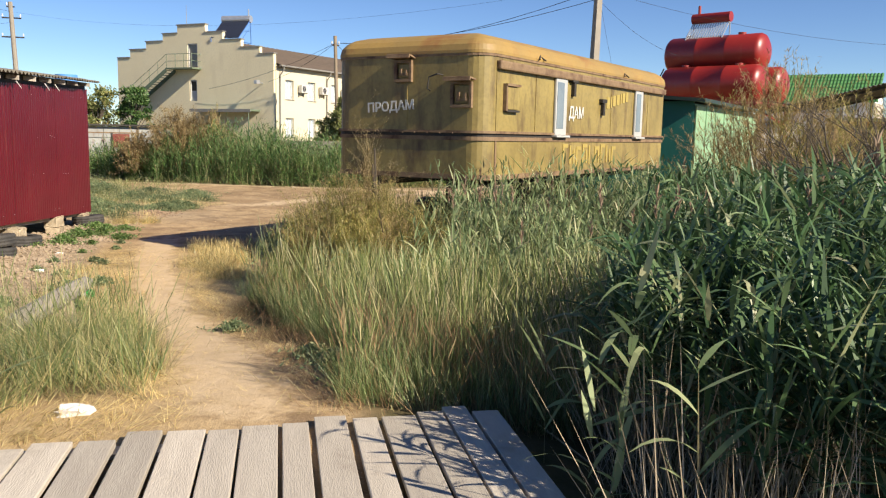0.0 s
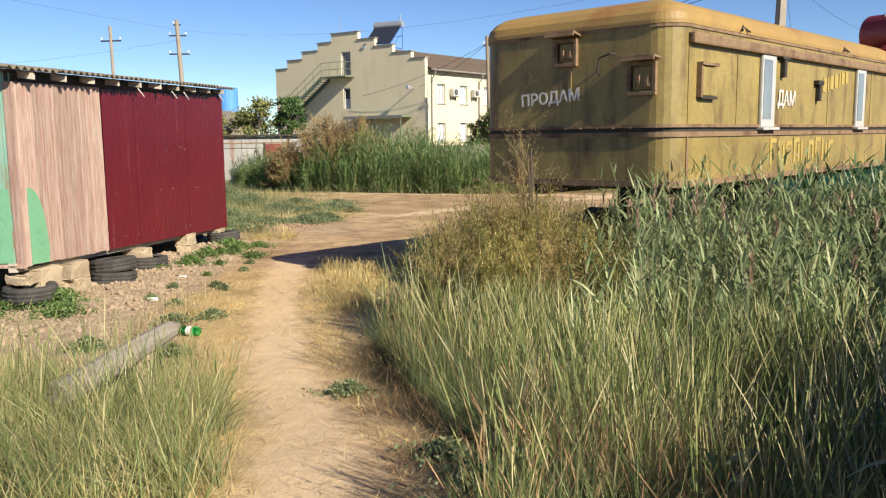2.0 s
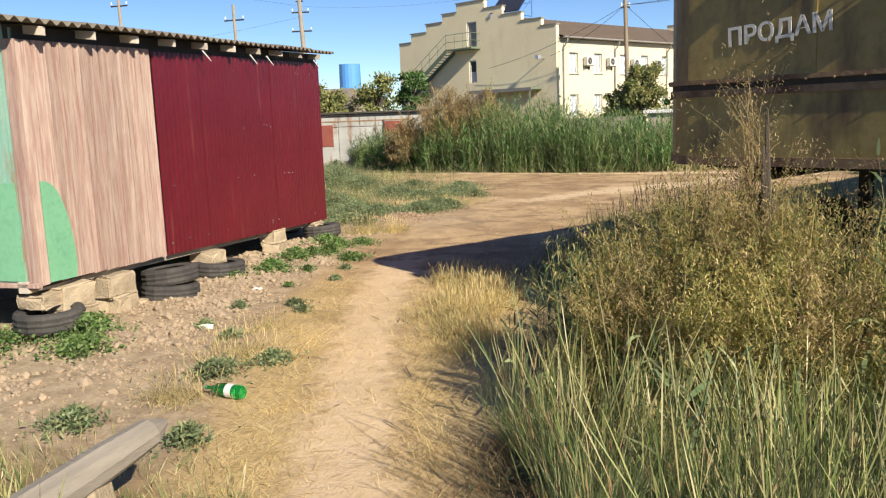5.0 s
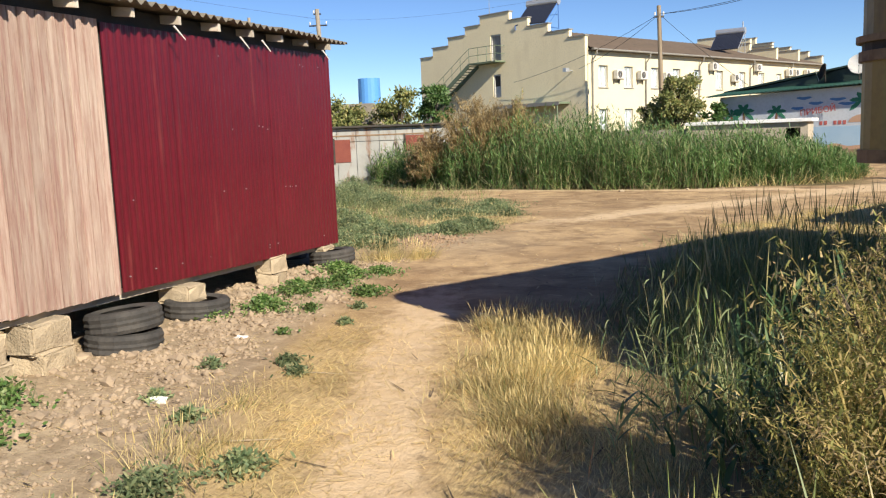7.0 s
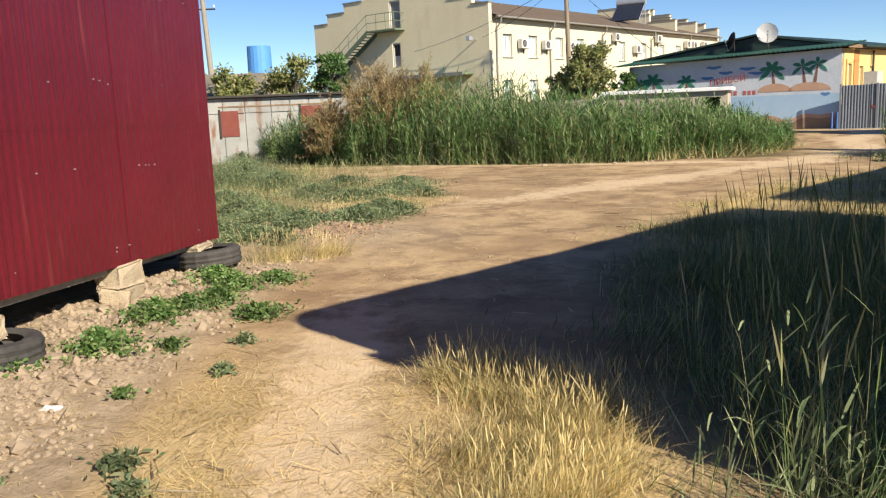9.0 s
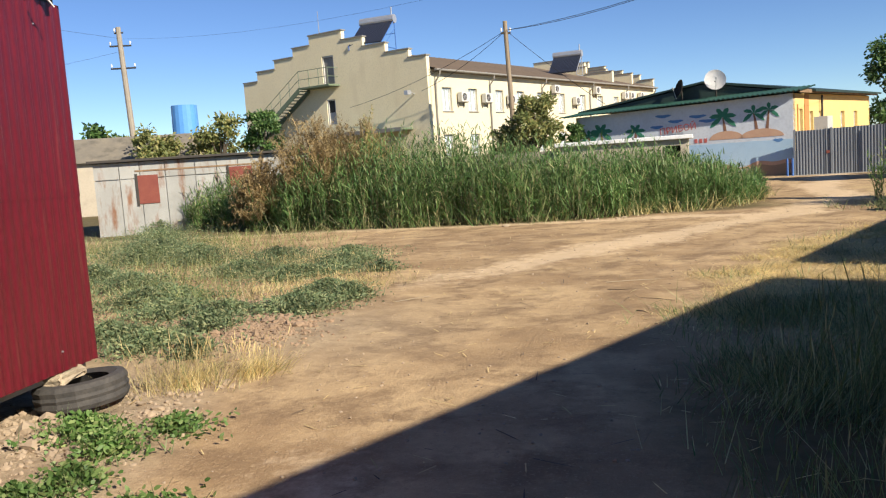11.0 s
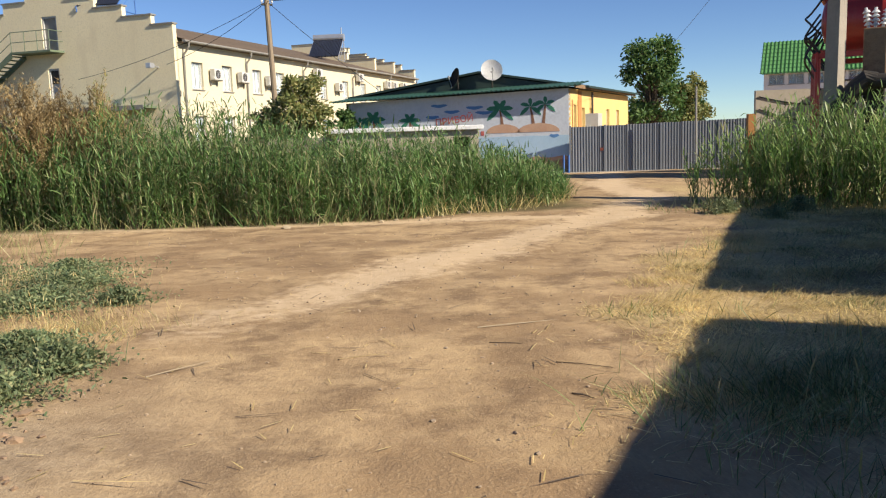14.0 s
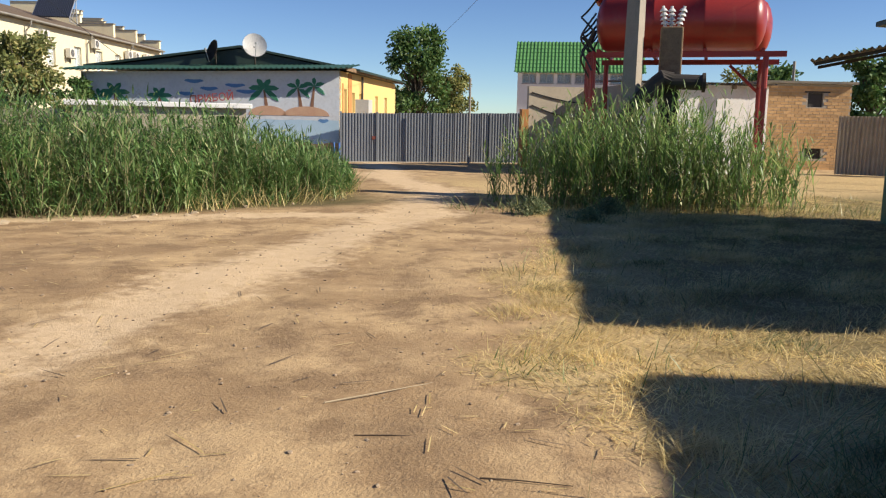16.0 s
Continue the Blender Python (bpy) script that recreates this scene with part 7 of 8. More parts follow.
def reeds(st, rng, xyz, H, leaves, ll, lw, stem_w=0.004, lean=0.12, prof=(0.55, 1.0, 0.8, 0.45), low=0.22, leaf_mat=0, rise=(38, 74)):
    """Reed stems (material 1) with alternate drooping leaves (material 0)."""
    n = len(xyz)
    d = flat_dirs(rng, n) * (lean * rng.uniform(0.1, 1, n) * H)[:, None]
    d[:, 2] = H
    bend = 0.06 * H
    st.add(xyz, d, bend, flat_dirs(rng, n) * stem_w, [1.0, 0.9, 0.7], 1)
    az = rng.uniform(0, 2 * np.pi, n)
    for k in range(leaves):
        t = np.clip(low + (1 - low) * (k + rng.uniform(0, 0.8, n)) / leaves, 0, 0.98)
        p = xyz + d * t[:, None]
        p[:, 2] -= bend * t * t
        a = az + (k % 2) * np.pi + rng.normal(0, 0.5, n)
        L = ll * rng.uniform(0.55, 1.15, n) * (0.65 + 0.5 * np.sin(np.pi * np.clip(t, 0.1, 1)))
        el = np.radians(rng.uniform(*rise, n))
        dd = np.stack([np.cos(a) * np.cos(el), np.sin(a) * np.cos(el), np.sin(el)], 1) * L[:, None]
        tilt = rng.uniform(-0.6, 0.6, n)
        sd = np.stack([-np.sin(a), np.cos(a), tilt], 1) * (lw * rng.uniform(0.7, 1.2, n))[:, None]
        st.add(p, dd, L * rng.uniform(0.0, 0.75, n), sd, list(prof), leaf_mat)


def plumes(st, rng, xyz, size, mat):
    for k in range(14):
        n = len(xyz)
        d = flat_dirs(rng, n) * (size * rng.uniform(0.1, 0.35, n))[:, None]
        d[:, 2] = size * rng.uniform(0.4, 1.0, n)
        p = xyz.copy()
        p[:, 2] += size * 0.05 * k
        st.add(p, d * 0.6, size * 0.15 * np.ones(n), flat_dirs(rng, n) * 0.008, [0.6, 1.0], mat)


def reed_height(x):
    return np.interp(x, [-17, -14, -11, -9, -5.5, -2.7, -0.6, 0.8], [1.5, 1.9, 2.4, 2.75, 2.35, 1.95, 1.45, 0.8])


def far_reed_bed():
    rng = np.random.default_rng(31)

    def front(x):
        return np.interp(x, [-17, -12, -9, -5.5, -3, -0.3, 0.6, 1.2], [37.0, 34.0, 32.9, 32.25, 32.7, 34.1, 35.2, 37.0])

    def keep(x, y):
        f = front(x)
        return (y > f + 0.25 * wob(x * 2.3, y, 1.5)) * (y < f + np.interp(x, [-17, -8, 0, 1.2], [5.0, 6.5, 5.5, 2.0])) * (1 - 0.75 * smooth(1.2, 3.0, y - f))
    x, y = scatter(rng, 17000, -17, 1.2, 31.5, 41, keep)
    st = Strips()
    H = reed_height(x) * rng.uniform(0.62, 1.12, len(x)) * (0.88 + 0.14 * wob(x, y, 1.6) + 0.12 * wob(x * 0.7, y, 0.7)) * (0.62 + 0.38 * smooth(-0.1, 0.9, y - front(x)))
    reeds(st, rng, at_land(x, y), H, 11, 0.42, 0.0130, 0.004, 0.24, (0.6, 1.0, 0.6), 0.03, 0, (30, 78))
    # browned skirt
    x, y = scatter(rng, 16000, -17, 1.4, 31.4, 37.5, lambda a, b: np.exp(-((b - front(a) - 0.1) / 0.28) ** 2) * clumpy(a, b))
    blades(st, rng, at_land(x, y), rng.uniform(0.12, 0.5, len(x)), 0.8, 0.007, 2)
    x, y = scatter(rng, 9000, -17, 0.4, 31.4, 37.5, lambda a, b: np.exp(-((b - front(a) - 0.25) / 0.3) ** 2) * clumpy(a, b))
    blades(st, rng, at_land(x, y), rng.uniform(0.25, 0.85, len(x)), 0.8, 0.010, 0)
    x, y = scatter(rng, 1500, -3.2, 1.2, 32.5, 36.5, lambda a, b: np.exp(-((b - front(a)) / 0.4) ** 2))
    blades(st, rng, at_land(x, y), rng.uniform(0.2, 0.6, len(x)), 0.9, 0.006, 3)
    stuff("reed_bed", st, ["reed", "reed_stem", "grass", "grass_dry"], "dense green reed bed behind the dirt road", "reeds")


def right_reed_clump():
    rng = np.random.default_rng(32)

    def keep(x, y):
        return np.clip(1.4 - (((x - 5.3) / 2.45) ** 2 + ((y - 31.3 + 0.42 * (x - 5.6)) / 1.35) ** 2), 0, 1)
    x, y = scatter(rng, 6000, 1.5, 10.5, 27.5, 35.5, keep)
    st = Strips()
    H = (1.25 + 1.0 * np.exp(-((x - 5.3) / 1.9) ** 2)) * rng.uniform(0.55, 1.1, len(x))
    reeds(st, rng, at_land(x, y), H, 15, 0.40, 0.0125, 0.005, 0.30, (0.6, 1.0, 0.6), 0.0, 0, (45, 78))
    x, y = scatter(rng, 9000, 1.3, 10.8, 27, 34, lambda a, b: np.exp(-((b - 29.9 + 0.42 * (a - 5.6)) / 0.55) ** 2) * clumpy(a, b))
    blades(st, rng, at_land(x, y), rng.uniform(0.12, 0.45, len(x)), 0.8, 0.006, 2)
    stuff("reed_clump", st, ["reed_pale", "reed_stem", "grass"], "leafy green reed clump under the concrete pole", "reeds")


def near_reeds():
    rng = np.random.default_rng(33)

    def keep(x, y):
        b = np.interp(y, [0.5, 2.2, 3.3, 4.5, 5.2, 6, 8, 11, 13], [2.2, 1.85, 1.15, 0.85, 0.95, 1.5, 2.2, 2.6, 2.6])
        m = smooth(-0.05, 0.25, x - b) * (1 - 0.7 * smooth(3.6, 5.0, x)) * (0.5 + 0.5 * (x < 3.2) * (y < 6.5))
        trailer = ((x - 0.4) * 0.84 - (y - 11.0) * 0.54 < 0) * (y > 10.6)
        return m * (1 - trailer)
    x, y = scatter(rng, 8200, 0.6, 7.5, 0.8, 13.5, keep)
    st = Strips()
    H = np.interp(x, [0.8, 1.6, 2.6, 5], [1.25, 1.62, 1.92, 2.05]) * rng.uniform(0.72, 1.06, len(x))
    H = H * np.interp(y, [1, 3, 6, 13], [0.92, 0.98, 1.0, 0.9])
    reeds(st, rng, at_land(x, y), H, 14, 0.50, 0.0125, 0.0045, 0.20, (0.45, 0.9, 1.0, 0.7, 0.35), 0.52, 0, (15, 74))
    q = (rng.uniform(0, 1, len(x)) < 0.05) * (y > 5)
    tops = at_land(x[q], y[q])
    tops[:, 2] += H[q] * 0.93
    plumes(st, rng, tops, 0.26, 2)
    # reeds among the grass, before the trailer
    x, y = scatter(rng, 1250, -1.3, 2.8, 7.6, 11.9, lambda a, b: (0.18 + 0.82 * smooth(-0.5, 1.2, a + 0.25 * (b - 9))) * (1 - 0.92 * in_bush(a, b)))
    keep2 = (x > -0.35 - 0.25 * wob(y, x)) & (x - path_x(y) > 1.7) & ((x - 0.4) * 0.84 - (y - 11.0) * 0.54 > -0.9)
    x, y = x[keep2], y[keep2]
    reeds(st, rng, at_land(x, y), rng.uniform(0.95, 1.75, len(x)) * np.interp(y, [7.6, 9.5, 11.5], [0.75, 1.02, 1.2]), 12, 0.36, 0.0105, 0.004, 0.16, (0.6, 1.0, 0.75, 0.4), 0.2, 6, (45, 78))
    # brown plumes before the trailer
    q = rng.uniform(0, 1, len(x)) < 0.045
    tops = at_land(x[q], y[q])
    tops[:, 2] += 1.55 * rng.uniform(0.75, 1.0, q.sum())
    plumes(st, rng, tops, 0.24, 2)
    # reeds at the rim of the shade and round the trailer's legs
    x, y = np.concatenate([rng.normal(-1.5, 0.4, 14), rng.uniform(1.5, 6.5, 480)]), np.concatenate([rng.normal(11.7, 0.4, 14), rng.uniform(10.4, 13.0, 480)])
    ok = (x - path_x(y) > 1.1) & ((x < 0) | ((x - 0.62) * 0.84 - (y - 11.15) * 0.54 > 0.15))
    reeds(st, rng, at_land(x[ok], y[ok]), rng.uniform(0.5, 1.0, ok.sum()) * np.where(x[ok] > 0, 2.05, 0.7), 9, 0.32, 0.014, 0.004, 0.2, (0.45, 0.9, 1.0, 0.7, 0.35), 0.2)
    x, y = rng.normal(-2.45, 0.26, 44), rng.normal(12.9, 0.5, 44)
    reeds(st, rng, at_land(x, y), rng.uniform(0.45, 0.95, 44), 8, 0.24, 0.0052, 0.0022, 0.28, (0.5, 1.0, 0.8, 0.4), 0.15, 6, (35, 76))
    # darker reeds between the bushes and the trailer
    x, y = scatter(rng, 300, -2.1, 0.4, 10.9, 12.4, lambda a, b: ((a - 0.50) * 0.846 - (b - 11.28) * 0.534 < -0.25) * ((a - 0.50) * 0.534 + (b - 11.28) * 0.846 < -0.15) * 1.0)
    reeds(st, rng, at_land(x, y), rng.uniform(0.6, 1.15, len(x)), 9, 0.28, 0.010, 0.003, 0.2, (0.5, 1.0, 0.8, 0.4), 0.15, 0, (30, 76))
    # broad-leaved reeds at the path side of the bushes
    x, y = rng.normal(-2.0, 0.28, 26), rng.normal(11.5, 0.26, 26)
    reeds(st, rng, at_land(x, y), rng.uniform(0.45, 0.85, 26), 9, 0.26, 0.012, 0.003, 0.2, (0.5, 1.0, 0.8, 0.4), 0.12, 0, (30, 76))
    # a few reeds before the bushes, in the green with sunlight put in
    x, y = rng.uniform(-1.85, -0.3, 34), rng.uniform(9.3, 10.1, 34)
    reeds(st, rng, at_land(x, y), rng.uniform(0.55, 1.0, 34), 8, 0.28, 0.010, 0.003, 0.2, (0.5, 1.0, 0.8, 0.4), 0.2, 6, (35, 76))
    # dead stalks at the foot
    x, y = scatter(rng, 6000, 0.55, 4.5, 1.6, 7, lambda a, b: smooth(0.7, 1.0, a) * (0.25 + 0.75 * (1 - smooth(1.4, 3.0, a))))
    n = len(x)
    d = flat_dirs(rng, n) * rng.uniform(0.05, 0.6, n)[:, None]
    d[:, 2] = rng.uniform(0.25, 1.25, n)
    st.add(at_land(x, y), d, np.zeros(n), flat_dirs(rng, n) * 0.0032, [1, 0.9, 0.8], 3)
    stuff("reed_thicket", st, ["reed_near", "reed_stem", "plume", "dead_stalk", "reed", "reed_pale", "reed_lit_tone"], "tall dense reed thicket with broad dark leaves", "reeds")


def single_reeds():
    rng = np.random.default_rng(34)
    for k, (x, y, h, n) in enumerate(((0.70, 3.5, 1.5, 18), (0.62, 3.62, 1.1, 13), (0.95, 4.3, 1.0, 11), (0.98, 3.0, 1.3, 13), (1.35, 3.4, 1.5, 14), (0.55, 4.5, 0.8, 9), (0.85, 5.2, 0.85, 10), (-0.35, 9.9, 1.35, 12), (-0.1, 10.2, 1.5, 13), (0.25, 9.8, 1.4, 12), (-2.75, 4.15, 0.75, 9), (-2.5, 4.35, 0.6, 8), (0.25, 5.6, 0.62, 8),
                                      (-1.35, 9.0, 0.9, 10), (-2.3, 10.1, 0.55, 8))):
        st = Strips()
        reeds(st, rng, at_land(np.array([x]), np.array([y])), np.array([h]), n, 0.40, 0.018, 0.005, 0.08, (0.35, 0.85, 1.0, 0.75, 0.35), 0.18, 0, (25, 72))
        o = new("reed_plant", st.mesh("reed_plant", ["reed_lit_tone", "reed_stem"]))
        tagged(o, "single reed with long pointed leaves, sunlight put into its green", "reed", "single reeds beside the path")


def shrub(name, cx, cy, r, h, twigs, mats, label, seed, droop=0.25, fine=26, wid=0.004, ln=0.10, loose=0):
    """Feathery shrub: woody limbs with many thin sprays."""
    rng = np.random.default_rng(seed)
    base = Vector((cx, cy, land1(cx, cy)))
    t = thing(name, Matrix.Translation(base), label, "shrub")
    b = bmesh.new()
    for k in range(7):
        a, q = rng.uniform(0, 6.28), rng.uniform(0.2, 0.7)
        e = Vector((math.cos(a) * r * q, math.sin(a) * r * q, h * rng.uniform(0.55, 0.85)))
        tube(b, [(0, 0, -0.05), e * 0.35 + Vector((0, 0, 0.05)), e * 0.7 + Vector((0.03, 0.02, 0)), e], [0.022 * h, 0.016 * h, 0.010 * h, 0.004 * h], 5)
    part("branchwork", b, "bark", t)
    st = Strips()
    n = twigs
    a = rng.uniform(0, 2 * np.pi, n)
    q = np.sqrt(rng.uniform(0, 1, n))
    z = rng.uniform(0.10, 0.86, n) ** (0.8 if loose else 1.0) * (1 - 0.45 * q ** 2)
    lump = 0.72 + 0.28 * np.sin(3 * a + 5 * z) * np.cos(2 * a - 3 * z + seed)
    p = np.stack([np.cos(a) * q * r * lump, np.sin(a) * q * r * lump, z * h], 1)
    d = np.stack([np.cos(a) * q * 0.5, np.sin(a) * q * 0.5, rng.uniform(0.5, 1.0, n)], 1) + rng.normal(0, 0.25, (n, 3))
    d = d / np.linalg.norm(d, axis=1)[:, None] * (h * rng.uniform(0.16, 0.34, n))[:, None]
    st.add(p.copy(), d.copy(), droop * h * 0.25 * rng.uniform(0, 1, n), flat_dirs(rng, n) * wid * 0.8, [1, 0.8], 0)
    for k in range(fine):
        u = rng.uniform(0.05, 1, n)
        pp = p + d * u[:, None]
        pp[:, 2] -= droop * h * 0.12 * u * u
        dd = rng.normal(0, 1, (n, 3)) + d / np.linalg.norm(d, axis=1)[:, None] * (0.5 if loose else 1.1)
        if loose:
            pp = pp + rng.normal(0, 0.022, (n, 3))
        dd = dd / np.linalg.norm(dd, axis=1)[:, None] * (ln * rng.uniform(0.4, 1.2, n))[:, None]
        sd = flat_dirs(rng, n) * wid
        tinted = np.sin(4 * a + 6 * z + seed) + 0.7 * np.sin(9 * z - 2 * a) > 0.75
        for mk, mi in ((tinted, len(mats) - 1), (~tinted, 0)):
            if mk.any():
                st.add(pp[mk], dd[mk], ln * 0.2 * np.ones(mk.sum()), sd[mk], [1.0, 0.7], mi)
    o = new("sprays", st.mesh("sprays", mats))
    o.parent = t
    return t


def tree(cx, cy, h, crown_r, crown_z, leaf, mat, label, seed, trunk=0.13, lumps=11, per=120):
    """Tapered trunk, limbs, and a crown of leaf clumps with gaps."""
    rng = np.random.default_rng(seed)
    z0 = land1(cx, cy)
    t = thing("tree", Matrix.Translation((cx, cy, z0)), label, "tree")
    b = bmesh.new()
    tube(b, [(0, 0, -0.1), (0.04, 0.02, h * 0.2), (-0.03, 0.05, h * 0.45), (0.05, 0, h * 0.8)], [trunk, trunk * 0.8, trunk * 0.6, trunk * 0.2], 9)
    part("trunk", b, "bark", t)
    st = Strips()
    b = bmesh.new()
    for k in range(lumps * 3):
        a, q = rng.uniform(0, 6.28), rng.uniform(0.15, 1.0) ** 0.6
        zz = crown_z + (h - crown_z) * rng.uniform(0.05, 0.9)
        taper = 1 - 0.55 * max(0, (zz - crown_z) / (h - crown_z))
        c = np.array([math.cos(a) * crown_r * q * taper * 0.95, math.sin(a) * crown_r * q * taper * 0.95, zz])
        tube(b, [(0, 0, max(0.25 * h, zz * 0.55)), Vector(c) * 0.6 + Vector((0, 0, zz * 0.25)), Vector(c)], [trunk * 0.35, trunk * 0.2, trunk * 0.06], 5)
        R = crown_r * rng.uniform(0.12, 0.30)
        v = rng.normal(0, 1, (per, 3))
        v = v / np.linalg.norm(v, axis=1)[:, None] * (R * rng.uniform(0.2, 1.35, per))[:, None]
        v[:, 2] *= 0.75
        d = rng.normal(0, 1, (per, 3)) + v / R * 0.9
        d[:, 2] -= 0.3
        d = d / np.linalg.norm(d, axis=1)[:, None] * (0.75 * leaf * rng.uniform(0.6, 1.3, per))[:, None]
        s = np.cross(d, rng.normal(0, 1, (per, 3)))
        s = s / np.linalg.norm(s, axis=1)[:, None] * leaf * 0.2
        st.add(c + v, d, np.zeros(per), s, [0.5, 1.0], 0)
    part("branchwork", b, "bark", t)
    o = new("crown", st.mesh("crown", [mat]))
    o.parent = t


def y_near(cx, cy):
    """Broader, fresher leaves grow along the shed's foot."""
    return cx < -6.2 and cy < 18.5


def weeds():
    rng = np.random.default_rng(41)
    st = Strips()
    spots = [(-7.35, 22.7, 0.5, 0.26, 1500), (-7.9, 20.4, 0.45, 0.26, 1300), (-8.1, 21.3, 0.45, 0.24, 1200), (-9.7, 22.9, 0.6, 0.3, 1500), (-7.6, 19.3, 0.3, 0.2, 500), (-7.9, 25.9, 0.8, 0.26, 1500), (-12.6, 27.6, 1.1, 0.6, 1800),
             (-7.3, 21.5, 0.62, 0.30, 2600), (-6.9, 22.2, 0.38, 0.26, 1300), (-7.95, 24.9, 0.75, 0.26, 1500), (-7.15, 24.85, 0.35, 0.24, 700), (-8.5, 24.6, 0.9, 0.26, 1800), (-9.6, 25.3, 1.0, 0.3, 1800),
             (-8.9, 21.6, 0.7, 0.26, 2200), (-9.8, 22.6, 0.9, 0.28, 2200), (-8.2, 19.7, 0.5, 0.24, 1500), (-8.9, 20.2, 0.6, 0.26, 1600), (-10.8, 24.0, 1.0, 0.35, 1700), (-9.6, 27.0, 1.2, 0.35, 1600),
             (-11.2, 27.2, 1.2, 0.5, 1800), (-12.4, 28.0, 1.3, 0.6, 2200), (-13.5, 30.0, 1.5, 0.7, 2400), (-11.0, 21.0, 1.0, 0.3, 1600), (-12.0, 25.0, 1.2, 0.4, 1600), (-8.2, 26.9, 0.8, 0.3, 1200), (-14.5, 32.0, 1.5, 0.8, 2000),
             (-7.25, 17.2, 0.35, 0.22, 900), (-6.95, 16.9, 0.26, 0.2, 600), (-6.85, 16.4, 0.26, 0.18, 560), (-7.0, 15.7, 0.3, 0.22, 760), (-6.95, 14.9, 0.3, 0.22, 800), (-6.35, 16.1, 0.3, 0.16, 500), (-7.25, 14.4, 0.2, 0.16, 360),
             (-7.0, 11.6, 0.4, 0.26, 1300), (-7.6, 11.0, 0.5, 0.26, 1300), (-6.7, 11.1, 0.35, 0.2, 800), (-8.3, 10.4, 0.6, 0.3, 1300), (-5.7, 13.3, 0.14, 0.1, 120), (-5.45, 13.05, 0.12, 0.1, 90), (-6.2, 13.0, 0.12, 0.1, 90),
             (-5.1, 10.9, 0.3, 0.16, 420), (-4.8, 11.3, 0.2, 0.14, 260), (-5.6, 11.9, 0.16, 0.1, 140), (-6.1, 12.2, 0.12, 0.1, 90), (-6.3, 14.2, 0.1, 0.08, 80), (-5.9, 14.7, 0.1, 0.08, 80), (-5.3, 9.6, 0.25, 0.2, 300),
             (-4.35, 9.55, 0.2, 0.18, 220), (-2.05, 9.6, 0.3, 0.16, 400), (-0.85, 6.25, 0.3, 0.16, 420), (-0.6, 5.85, 0.28, 0.18, 420), (-1.1, 6.7, 0.22, 0.14, 260), (-7.0, 16.15, 0.22, 0.16, 420), (-6.75, 17.35, 0.3, 0.14, 420), (-6.5, 15.1, 0.14, 0.1, 120), (-6.05, 15.3, 0.12, 0.08, 90), (-2.2, 8.4, 0.22, 0.14, 260), (2.3, 30.7, 0.4, 0.4, 900), (3.6, 30.3, 0.4, 0.42, 800), (2.7, 29.6, 0.4, 0.3, 500)]
    for cx, cy, r, h, m in spots:
        fresh = y_near(cx, cy)
        m = int(m * (1.5 if fresh else 2.6))
        a, q = rng.uniform(0, 2 * np.pi, m), np.sqrt(rng.uniform(0, 1, m))
        lump = 0.85 + 0.45 * np.sin(3 * a + cx * 7) * np.cos(2 * a + cy * 3) + 0.2 * rng.normal(0, 1, m)
        q = np.abs(rng.normal(0, 0.48, m))
        x, y = cx + r * q * lump * np.cos(a), cy + r * q * lump * np.sin(a)
        q = np.clip(q, 0, 1)
        p = at_land(x, y)
        p[:, 2] += 0.85 * h * rng.uniform(0, 0.9, m) * (1 - 0.6 * q)
        d = flat_dirs(rng, m) * rng.uniform(0.3, 1, m)[:, None]
        d[:, 2] = rng.uniform(0.0, 1.0, m)
        d = d / np.linalg.norm(d, axis=1)[:, None] * rng.uniform(0.03, 0.075, m)[:, None] * (0.8 if fresh else 0.9)
        s = np.cross(d, rng.normal(0, 1, (m, 3)))
        s = s / np.linalg.norm(s, axis=1)[:, None] * (0.0115 if fresh else 0.0085)
        st.add(p, d, 0.01 * np.ones(m), s, [0.7, 1.0], 2 if fresh else 0)
        n = m // 10
        blades(st, rng, at_land(x[:n], y[:n]), h * rng.uniform(0.4, 1.0, n), 0.6, 0.003, 0)
    # a pale grassy belt before the garages
    x, y = scatter(rng, 15000, -17, -8, 22, 33, lambda a, b: clumpy(a, b, 0.9) * smooth(-7.4, -9.5, a + 0.25 * (b - 25)))
    blades(st, rng, at_land(x, y), rng.uniform(0.06, 0.4, len(x)), 0.7, 0.0045, 1)
    stuff("weed_patches", st, ["weed", "grass", "weed_fresh"], "low grey-green weed patches on the dirt", "weeds")


